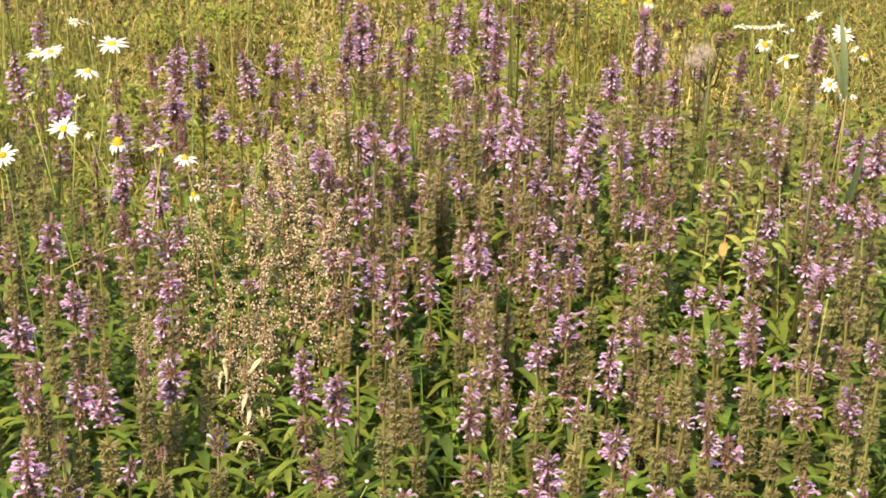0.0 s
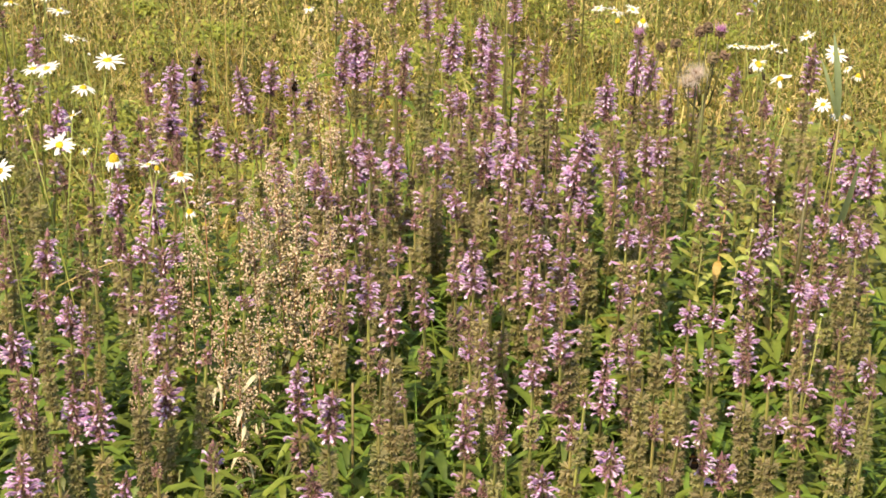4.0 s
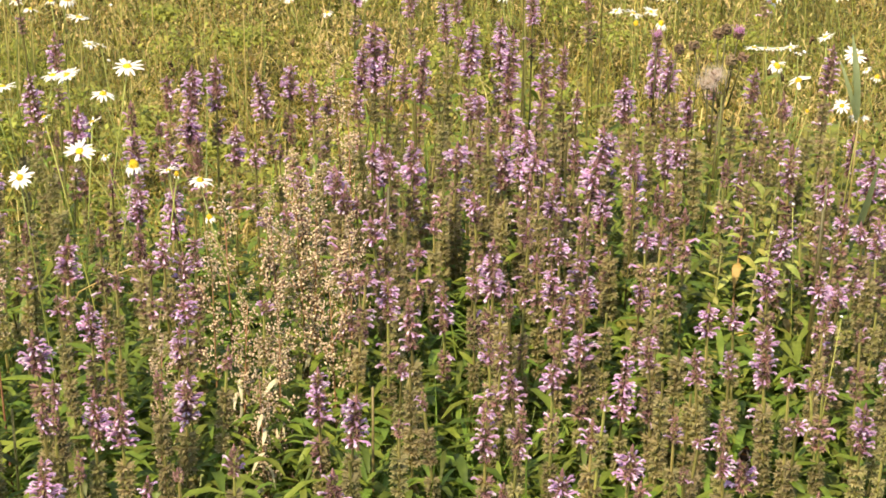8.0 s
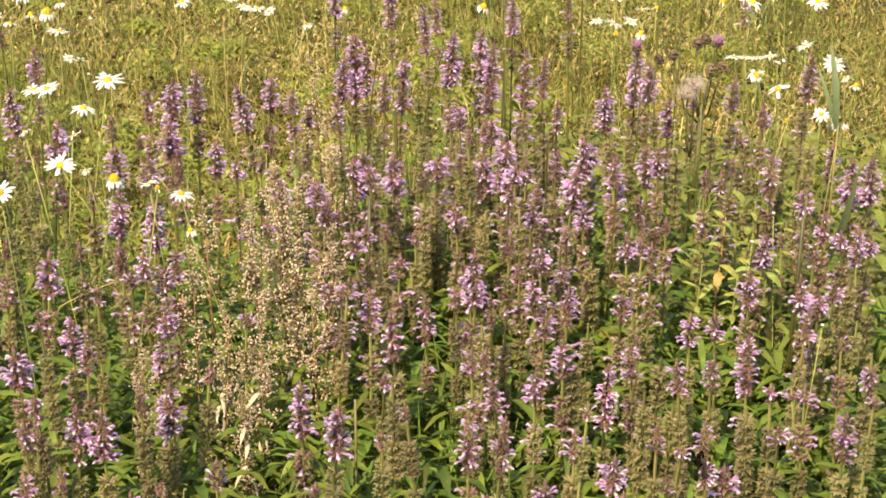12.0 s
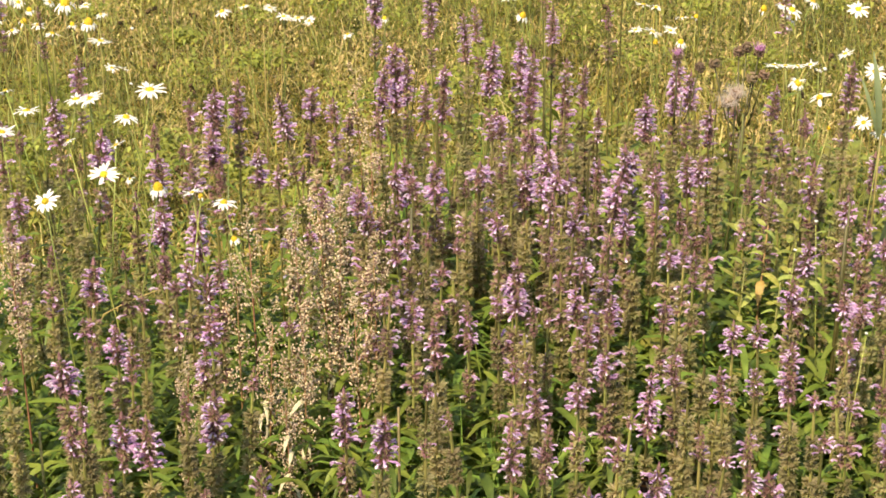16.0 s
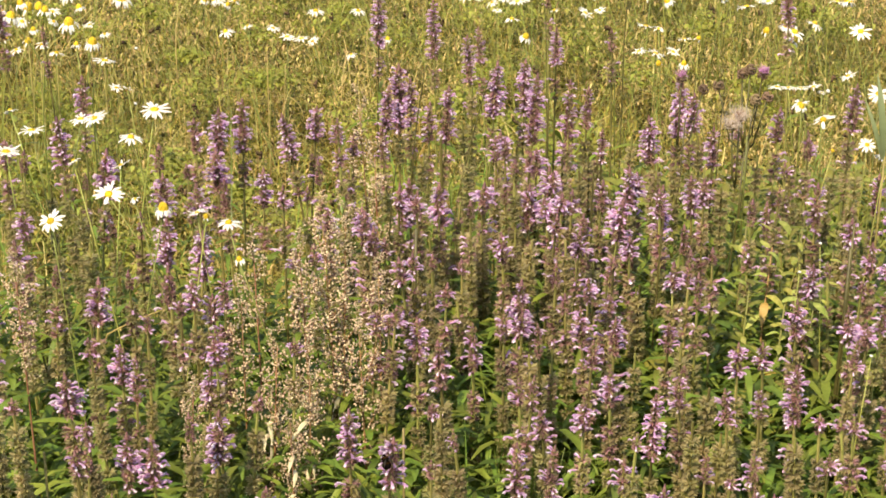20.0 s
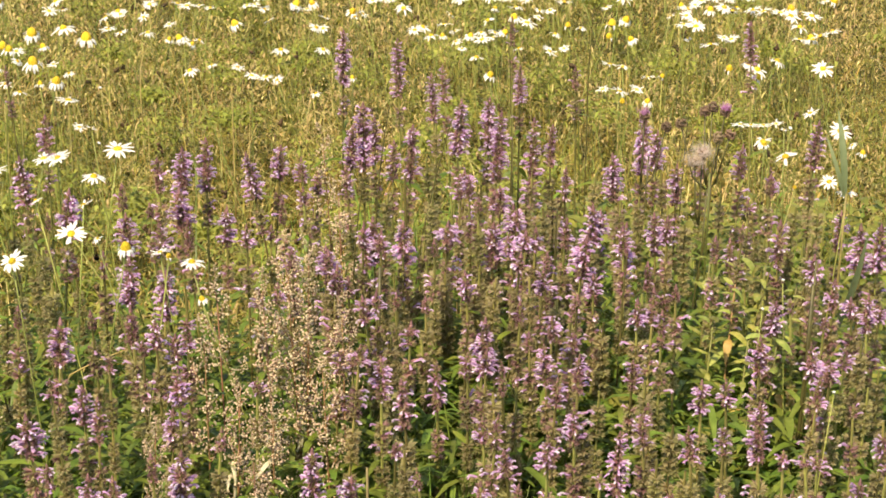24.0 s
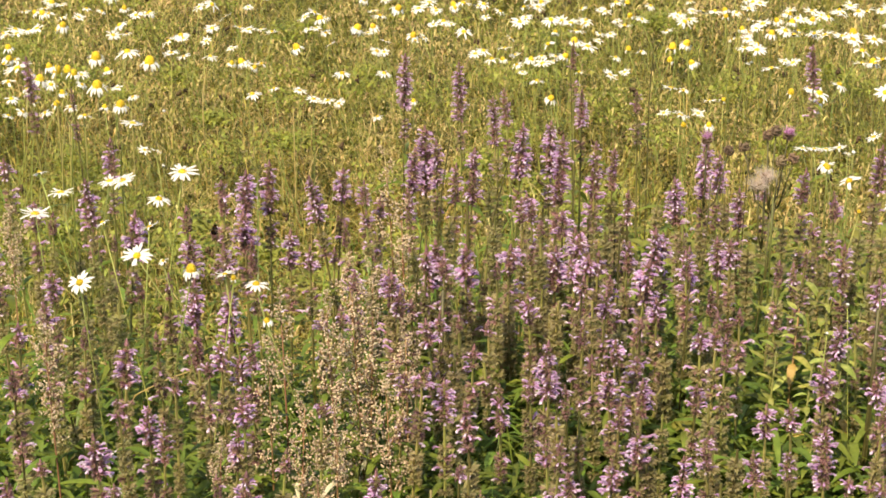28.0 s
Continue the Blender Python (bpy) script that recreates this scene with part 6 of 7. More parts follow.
mayweed(-1.008, 4.718, 0.495, 0.041, 0)
mayweed(-1.338, 5.163, 0.456, 0.046, 1)
mayweed(-1.386, 5.194, 0.452, 0.041, 2)
mayweed(-1.375, 5.304, 0.463, 0.039, 0)
mayweed(-1.030, 4.961, 0.495, 0.047, 0)
mayweed(-0.851, 4.525, 0.488, 0.050, 0)
mayweed(-0.890, 5.217, 0.463, 0.050, 0)
mayweed(-0.855, 4.722, 0.482, 0.046, 0)
mayweed(-0.627, 4.277, 0.523, 0.048, 2)
mayweed(-0.600, 4.431, 0.481, 0.036, 1)
mayweed(-0.702, 4.765, 0.502, 0.044, 0)
mayweed(-0.634, 4.923, 0.454, 0.040, 0)
mayweed(-0.342, 4.718, 0.496, 0.044, 0)
mayweed(-0.325, 4.966, 0.489, 0.051, 1)
mayweed(-0.169, 4.906, 0.477, 0.041, 0)
mayweed(-0.215, 4.665, 0.500, 0.051, 2)
mayweed(-0.307, 4.557, 0.483, 0.045, 1)
mayweed(-0.473, 4.870, 0.462, 0.040, 0)
mayweed(-0.045, 4.502, 0.489, 0.048, 0)
mayweed(0.028, 4.444, 0.487, 0.033, 2)
mayweed(0.196, 4.902, 0.489, 0.045, 0)
mayweed(0.097, 4.377, 0.504, 0.044, 1)
mayweed(0.127, 4.393, 0.508, 0.036, 1)
mayweed(0.097, 4.263, 0.530, 0.041, 2)
mayweed(0.144, 5.178, 0.481, 0.041, 2)
mayweed(0.161, 4.361, 0.516, 0.041, 0)
mayweed(0.216, 4.518, 0.518, 0.049, 2)
mayweed(-0.044, 5.073, 0.493, 0.038, 1)
mayweed(0.350, 4.880, 0.491, 0.036, 0)
mayweed(0.297, 4.782, 0.476, 0.041, 0)
mayweed(0.389, 4.490, 0.496, 0.033, 1)
mayweed(0.367, 5.176, 0.480, 0.055, 1)
mayweed(0.525, 4.941, 0.491, 0.036, 0)
mayweed(0.668, 4.998, 0.494, 0.042, 2)
mayweed(0.701, 5.005, 0.486, 0.042, 1)
mayweed(0.726, 4.774, 0.492, 0.041, 0)
mayweed(0.712, 4.651, 0.476, 0.056, 1)
mayweed(0.753, 4.310, 0.510, 0.049, 0)
mayweed(0.950, 5.185, 0.451, 0.057, 0)
mayweed(0.867, 4.935, 0.484, 0.038, 1)
mayweed(0.981, 5.083, 0.455, 0.045, 1)
mayweed(0.903, 4.867, 0.456, 0.054, 0)
mayweed(0.947, 4.542, 0.515, 0.058, 0)
mayweed(1.046, 4.982, 0.493, 0.051, 1)
mayweed(0.940, 4.381, 0.491, 0.058, 0)
mayweed(1.062, 4.554, 0.470, 0.049, 1)
mayweed(0.999, 5.019, 0.489, 0.052, 1)
mayweed(0.761, 5.214, 0.480, 0.046, 2)
mayweed(-1.258, 4.484, 0.480, 0.034, 1)
mayweed(-1.308, 4.695, 0.503, 0.049, 0)
mayweed(0.146, 5.225, 0.483, 0.059, 3)
mayweed(1.178, 5.466, 0.464, 0.052, 2)
mayweed(0.290, 4.704, 0.475, 0.034, 0)
mayweed(0.876, 5.163, 0.446, 0.061, 2)
mayweed(-0.815, 5.720, 0.434, 0.046, 0)
mayweed(-1.229, 4.837, 0.479, 0.038, 3)
mayweed(1.244, 5.576, 0.473, 0.041, 0)
mayweed(0.840, 4.870, 0.486, 0.049, 2)
mayweed(0.748, 4.899, 0.465, 0.057, 0)
mayweed(1.077, 5.566, 0.478, 0.067, 0)
mayweed(-0.754, 5.309, 0.442, 0.039, 0)
mayweed(-0.113, 5.125, 0.476, 0.040, 2)
mayweed(0.700, 4.750, 0.468, 0.040, 0)
mayweed(1.163, 5.005, 0.449, 0.051, 3)
mayweed(-0.625, 4.863, 0.465, 0.037, 0)
mayweed(0.260, 4.827, 0.496, 0.037, 1)
mayweed(-0.974, 5.623, 0.443, 0.056, 1)
mayweed(-0.500, 5.138, 0.446, 0.042, 0)
mayweed(0.748, 5.673, 0.459, 0.059, 1)
mayweed(-1.365, 5.557, 0.451, 0.044, 3)
mayweed(-0.525, 5.076, 0.476, 0.052, 0)
mayweed(0.157, 5.236, 0.470, 0.045, 0)
mayweed(-1.322, 5.036, 0.484, 0.048, 2)
mayweed(-0.488, 4.868, 0.501, 0.055, 2)
mayweed(0.883, 5.165, 0.460, 0.045, 0)
mayweed(1.161, 5.314, 0.469, 0.048, 1)
mayweed(-0.296, 4.749, 0.466, 0.041, 0)
mayweed(0.116, 5.388, 0.448, 0.056, 1)
mayweed(-0.405, 5.435, 0.439, 0.046, 2)
mayweed(-0.115, 4.805, 0.500, 0.032, 0)
mayweed(0.945, 5.021, 0.465, 0.044, 0)
mayweed(-0.720, 5.580, 0.473, 0.044, 1)
mayweed(1.005, 4.558, 0.511, 0.058, 0)
mayweed(0.791, 5.471, 0.453, 0.057, 0)
mayweed(0.114, 5.798, 0.442, 0.051, 0)
mayweed(-0.503, 5.502, 0.445, 0.065, 0)
mayweed(1.262, 5.611, 0.459, 0.053, 1)
mayweed(-1.073, 4.930, 0.472, 0.057, 1)
mayweed(-0.729, 5.547, 0.434, 0.058, 2)
mayweed(1.147, 5.029, 0.490, 0.057, 0)
mayweed(0.095, 4.963, 0.483, 0.045, 0)
mayweed(-1.203, 4.794, 0.502, 0.054, 2)
mayweed(0.131, 5.080, 0.489, 0.049, 0)
mayweed(1.162, 5.083, 0.482, 0.045, 3)
mayweed(1.000, 4.960, 0.492, 0.032, 1)
mayweed(0.537, 4.994, 0.485, 0.056, 1)
mayweed(0.607, 5.538, 0.456, 0.035, 2)
mayweed(-0.117, 5.133, 0.485, 0.047, 2)
mayweed(0.438, 5.390, 0.485, 0.055, 2)
mayweed(0.404, 5.474, 0.438, 0.049, 2)
mayweed(1.075, 5.492, 0.439, 0.038, 1)
mayweed(0.434, 5.741, 0.440, 0.049, 3)
mayweed(-1.358, 5.291, 0.462, 0.048, 2)
mayweed(-0.299, 5.566, 0.482, 0.042, 0)
mayweed(0.766, 5.603, 0.462, 0.060, 1)
mayweed(-1.353, 4.662, 0.507, 0.052, 3)
mayweed(0.520, 5.570, 0.452, 0.038, 0)
mayweed(0.173, 4.749, 0.488, 0.034, 2)
mayweed(-0.866, 5.589, 0.445, 0.057, 1)
mayweed(-0.164, 5.075, 0.479, 0.044, 1)
mayweed(0.603, 5.320, 0.451, 0.036, 1)
mayweed(1.140, 5.017, 0.449, 0.038, 0)
mayweed(0.143, 5.318, 0.458, 0.047, 0)
mayweed(0.691, 4.791, 0.486, 0.041, 2)
mayweed(-1.165, 5.259, 0.485, 0.058, 2)
mayweed(-0.021, 5.071, 0.461, 0.035, 0)
mayweed(0.459, 5.067, 0.493, 0.043, 1)
mayweed(0.326, 5.012, 0.489, 0.050, 0)
mayweed(0.207, 5.533, 0.439, 0.053, 0)
mayweed(0.485, 5.309, 0.477, 0.040, 0)
mayweed(-0.368, 4.675, 0.509, 0.030, 0)
mayweed(0.721, 5.541, 0.488, 0.057, 0)
mayweed(0.776, 5.199, 0.476, 0.045, 1)
mayweed(0.092, 5.207, 0.461, 0.045, 1)
mayweed(-1.219, 5.155, 0.472, 0.038, 1)
mayweed(0.051, 4.651, 0.496, 0.032, 1)
mayweed(0.273, 5.675, 0.467, 0.060, 0)
mayweed(-0.081, 4.862, 0.465, 0.056, 1)
mayweed(0.262, 4.850, 0.499, 0.049, 1)
mayweed(0.840, 5.477, 0.462, 0.058, 0)
mayweed(0.517, 5.814, 0.434, 0.065, 0)
mayweed(0.851, 4.825, 0.472, 0.039, 1)
mayweed(-0.029, 5.346, 0.441, 0.063, 1)
mayweed(0.318, 5.144, 0.467, 0.035, 0)
mayweed(0.329, 5.792, 0.436, 0.063, 0)
mayweed(0.426, 4.957, 0.478, 0.048, 0)
mayweed(0.624, 5.148, 0.458, 0.040, 1)
mayweed(0.227, 5.567, 0.480, 0.057, 0)
mayweed(0.538, 4.854, 0.493, 0.056, 1)
mayweed(-1.031, 5.166, 0.453, 0.046, 2)
mayweed(-0.577, 2.537, 0.768, 0.042, 0, (-0.10, -0.08))
mayweed(-0.568, 2.587, 0.753, 0.044, 0, (-0.25, -0.25))
mayweed(-0.486, 2.455, 0.766, 0.041, 1, (0.15, -0.15))
mayweed(-0.574, 2.885, 0.711, 0.026, 0)
mayweed(-0.554, 2.840, 0.697, 0.010, 4)
mayweed(-0.460, 2.250, 0.794, 0.034, 0, (-0.45, 0.10))
mayweed(-0.520, 2.233, 0.806, 0.023, 1, (-0.60, 0.10))
mayweed(-0.463, 2.174, 0.780, 0.041, 0, (0.00, -0.70))
mayweed(-0.414, 2.103, 0.799, 0.018, 1)
mayweed(-0.360, 2.006, 0.823, 0.036, 2, (0.00, -0.12))
mayweed(-0.331, 2.077, 0.791, 0.027, 0, (-0.20, 0.05))
mayweed(-0.308, 2.004, 0.813, 0.017, 3)
mayweed(-0.290, 2.067, 0.781, 0.037, 1, (0.10, -0.10))
mayweed(-0.244, 1.827, 0.829, 0.019, 2)
mayweed(-0.485, 1.950, 0.828, 0.036, 1, (-0.20, -0.90))
mayweed(0.556, 2.785, 0.715, 0.036, 1, (-0.30, -0.30))
mayweed(0.681, 2.773, 0.736, 0.044, 0, (0.00, -0.60))
mayweed(0.685, 2.703, 0.733, 0.020, 1)
mayweed(0.697, 2.680, 0.727, 0.024, 2)
mayweed(0.575, 2.372, 0.783, 0.028, 0, (-0.20, -0.80))
mayweed(0.569, 2.237, 0.814, 0.032, 1, (0.00, 0.00))
mayweed(0.512, 2.301, 0.798, 0.014, 3)
mayweed(0.616, 2.862, 0.713, 0.012, 4)
mayweed(0.443, 2.007, 0.778, 0.007, 4)
mayweed(0.401, 1.911, 0.780, 0.007, 4)
mayweed(0.431, 1.658, 0.792, 0.006, 4)
mayweed(-0.028, 1.272, 0.801, 0.006, 4)

for wort in ((-0.425, 2.25, 0.66, 0, 0.18, 0, 0.95), (-0.505, 2.36, 0.69, 0.03, 0.16, 0, 0.9), (-0.565, 2.20, 0.66, 0, 0.2, 0, 1.0), (-0.61, 2.45, 0.70, 0, 0.15, 0, 0.9), (-0.475, 2.08, 0.64, 0, 0.2, 0, 0.95), (-0.385, 2.42, 0.70, 0.025, 0.16, 1, 0.9), (-0.535, 2.04, 0.62, 0, 0.18, 0, 0.9)):
    woundwort(*wort)

mugwort(-0.153, 1.856, 0.89, 0.41, 0.85, 4, 0.018)
mugwort(-0.178, 1.837, 0.86, 0.39, 0.75, 2, 0.018)
mugwort(-0.127, 1.883, 0.88, 0.38, 0.75, 0, 0.020)
mugwort(-0.196, 1.760, 0.78, 0.36, 0.75, 4, 0.018)
mugwort(-0.160, 1.740, 0.76, 0.36, 0.75, 4, 0.018)
mugwort(-0.110, 1.800, 0.78, 0.26, 0.75, 0, 0.022)
mugwort(-0.090, 1.860, 0.82, 0.20, 0.60, 0, 0.014)
mugwort(-0.175, 1.660, 0.74, 0.30, 0.50, 5, 0.014)
mugwort(-0.145, 2.396, 0.86, 0.30, 0.75, 0, 0.027)
mugwort(-0.120, 2.330, 0.80, 0.28, 0.75, 0, 0.030)
mugwort(-0.244, 1.825, 0.80, 0.20, 0.75, 0, 0.022)
mugwort(-0.242, 1.930, 0.82, 0.14, 0.65, 0, 0.022)
mugwort(-0.270, 1.640, 0.80, 0.18, 0.45, 0, 0.014)
mugwort(-0.495, 1.813, 0.84, 0.17, 0.65, 0, 0.014)
mugwort(-0.633, 2.190, 0.84, 0.14, 0.65, 0, 0.014)

thistle(0.420, 2.50, 0.83, ((0.024, 0.01, 1), (-0.006, 0.012, 0), (0.004, 0.02, 0), (0.012, -0.022, 0), (0.030, -0.02, 0), (-0.04, -0.005, 0)))
thistle(0.339, 2.627, 0.79, ((0.0, 0.01, 1), (0.035, -0.01, 0)))
thistle(0.398, 2.407, 0.81, ((0.0, 0.0, 2), (-0.012, -0.01, 2)))
reed(0.556, 2.20, 0.83, ((0.82, (-0.030, 0.0, 0.905), 0.007), (0.82, (-0.014, 0.01, 0.935), 0.011), (0.62, (0.018, -0.07, 0.79), 0.012)))
bare_stalk(0.451, 1.942, 0.80, 0.0034, M_DARKSTEM, "dark brown bare stalk standing among the spikes", 0)
bare_stalk(0.459, 1.944, 0.83, 0.0022, M_DARKSTEM, "thin dark bare stalk standing among the spikes", 0)
bare_stalk(0.401, 2.366, 0.80, 0.0022, M_GREENSTALK, "pale green bare stalk among the spikes", 0)
bare_stalk(-0.069, 2.056, 0.78, 0.0034, M_DARKSTEM, "stout ribbed green stalk with paired leaves", 4)
bare_stalk(-0.055, 1.60, 0.74, 0.0024, M_BROWNSTEM, "brown-green stalk among the leaves", 4)
bare_stalk(-0.43, 1.62, 0.70, 0.0025, M_STEM, "buff bare stalk among the leaves", 2)
culm(((-0.56, 2.20, 0.0), (-0.535, 2.19, 0.40), (-0.478, 2.166, 0.58), (-0.363, 2.133, 0.64)), 0.0016, M_STRAW, "pale green grass stem bent over sideways")
culm(((-0.47, 3.98, 0.0), (-0.465, 3.95, 0.3), (-0.46, 3.93, 0.50)), 0.0020, M_STRAW, "pale yellow upright dry grass stem")
culm(((-0.44, 4.0, 0.0), (-0.43, 3.96, 0.3), (-0.42, 3.94, 0.45)), 0.0015, M_STRAW, "pale yellow upright dry grass stem")
culm(((-0.99, 3.75, 0.0), (-0.955, 3.72, 0.45), (-0.895, 3.70, 0.75)), 0.0018, M_LIGHTSTEM, "pale leaning dry stalk among the daisies")
culm(((0.62, 4.3, 0.0), (0.66, 4.25, 0.3), (0.78, 4.2, 0.5)), 0.0018, M_STRAW, "pale green grass stem bent over sideways")
culm(((-0.132, 2.750, 0.0), (-0.078, 2.750, 0.666), (-0.058, 2.750, 0.791)), 0.0016, M_DARKSTEM, "thin dark brown dead stem among the spikes")
culm(((-0.087, 2.500, 0.0), (-0.004, 2.500, 0.660), (0.044, 2.500, 0.849)), 0.0018, M_DARKSTEM, "thin dark brown dead stem among the spikes")
culm(((-0.021, 2.420, 0.0), (-0.028, 2.420, 0.714), (-0.029, 2.420, 0.776)), 0.0034, M_DARKSTEM, "thin dark brown dead stem among the spikes")
culm(((0.118, 2.500, 0.0), (0.128, 2.500, 0.712), (0.130, 2.500, 0.811)), 0.0020, M_DARKSTEM, "thin dark brown dead stem among the spikes")
culm(((0.169, 2.200, 0.0), (0.176, 2.200, 0.722), (0.178, 2.200, 0.802)), 0.0022, M_DARKSTEM, "thin dark brown dead stem among the spikes")
culm(((0.230, 2.060, 0.0), (0.253, 2.060, 0.723), (0.257, 2.060, 0.792)), 0.0018, M_DARKSTEM, "thin dark brown dead stem among the spikes")
culm(((0.382, 2.600, 0.0), (0.399, 2.600, 0.707), (0.404, 2.600, 0.807)), 0.0014, M_DARKSTEM, "thin dark brown dead stem among the spikes")
culm(((-0.153, 2.300, 0.0), (-0.095, 2.300, 0.725), (-0.082, 2.300, 0.807)), 0.0014, M_DARKSTEM, "thin dark brown dead stem among the spikes")
culm(((-1.010, 3.950, 0.000), (-0.988, 3.950, 0.452), (-0.934, 3.950, 0.518), (-0.859, 3.950, 0.585)), 0.0022, M_LIGHTSTEM, "pale yellow-green mayweed stem leaning over")
culm(((-0.998, 3.900, 0.000), (-0.980, 3.900, 0.463), (-0.936, 3.900, 0.490), (-0.880, 3.900, 0.517)), 0.0022, M_LIGHTSTEM, "pale yellow-green mayweed stem leaning over")
culm(((-0.943, 3.850, 0.000), (-0.931, 3.850, 0.471), (-0.901, 3.850, 0.492), (-0.867, 3.850, 0.514)), 0.0018, M_LIGHTSTEM, "pale yellow-green mayweed stem leaning over")
culm(((-1.036, 4.000, 0.000), (-1.029, 4.000, 0.553), (-1.011, 4.000, 0.596), (-0.989, 4.000, 0.642)), 0.0022, M_LIGHTSTEM, "pale yellow-green mayweed stem leaning over")
culm(((-0.852, 3.950, 0.000), (-0.843, 3.950, 0.497), (-0.820, 3.950, 0.541), (-0.804, 3.950, 0.565)), 0.0018, M_LIGHTSTEM, "pale yellow-green mayweed stem leaning over")
culm(((-0.713, 4.200, 0.000), (-0.705, 4.200, 0.341), (-0.687, 4.200, 0.290), (-0.686, 4.200, 0.378)), 0.0018, M_STRAW, "bent dry yellow grass stem")
culm(((-0.738, 4.300, 0.000), (-0.737, 4.300, 0.372), (-0.732, 4.300, 0.446), (-0.717, 4.300, 0.512)), 0.0020, M_STRAW, "upright dry yellow grass stem")
culm(((-0.798, 3.150, 0.000), (-0.793, 3.150, 0.564), (-0.782, 3.150, 0.671), (-0.823, 3.150, 0.747)), 0.0018, M_GREENSTALK, "dark green branching stem among the daisies")
culm(((-0.691, 3.100, 0.000), (-0.686, 3.100, 0.617), (-0.672, 3.100, 0.655), (-0.663, 3.100, 0.683)), 0.0018, M_GREENSTALK, "dark green branching stem among the daisies")
culm(((-0.775, 3.200, 0.000), (-0.778, 3.200, 0.534), (-0.785, 3.200, 0.603), (-0.823, 3.200, 0.650)), 0.0014, M_GREENSTALK, "dark green branching stem among the daisies")
culm(((0.170, 3.400, 0.000), (0.167, 3.400, 0.470), (0.162, 3.400, 0.671), (0.157, 3.400, 0.735)), 0.0018, M_DARKSTEM, "tall dark brown stem behind the flowers")
culm(((0.360, 3.900, 0.000), (0.361, 3.900, 0.524), (0.365, 3.900, 0.591), (0.367, 3.900, 0.669)), 0.0020, M_DARKSTEM, "tall dark brown stem behind the flowers")
culm(((0.331, 3.600, 0.000), (0.316, 3.600, 0.537), (0.278, 3.600, 0.587), (0.242, 3.600, 0.630)), 0.0016, M_GREENSTALK, "dark green leaning stem behind the flowers")
culm(((0.444, 3.200, 0.000), (0.445, 3.200, 0.714), (0.449, 3.200, 0.681), (0.442, 3.200, 0.746)), 0.0014, M_GREENSTALK, "dark green stem behind the flowers")
yellow_herb(0.396, 2.090, 0.74, 28)
yellow_herb(0.445, 2.151, 0.74, 26)
yellow_herb(0.360, 2.027, 0.72, 24)
yellow_herb(0.451, 2.029, 0.72, 24)
yellow_herb(0.396, 1.980, 0.71, 22)
yellow_herb(0.475, 2.092, 0.74, 24)
yellow_herb(0.432, 1.980, 0.72, 20)
yellow_herb(0.420, 2.170, 0.75, 20)
yellow_herb(0.375, 2.170, 0.74, 18)


bee_one, bee_two, bee_three, bee_four = bumblebee(), bumblebee(), bumblebee(), bumblebee()
BASE = tuple(swaying.location)


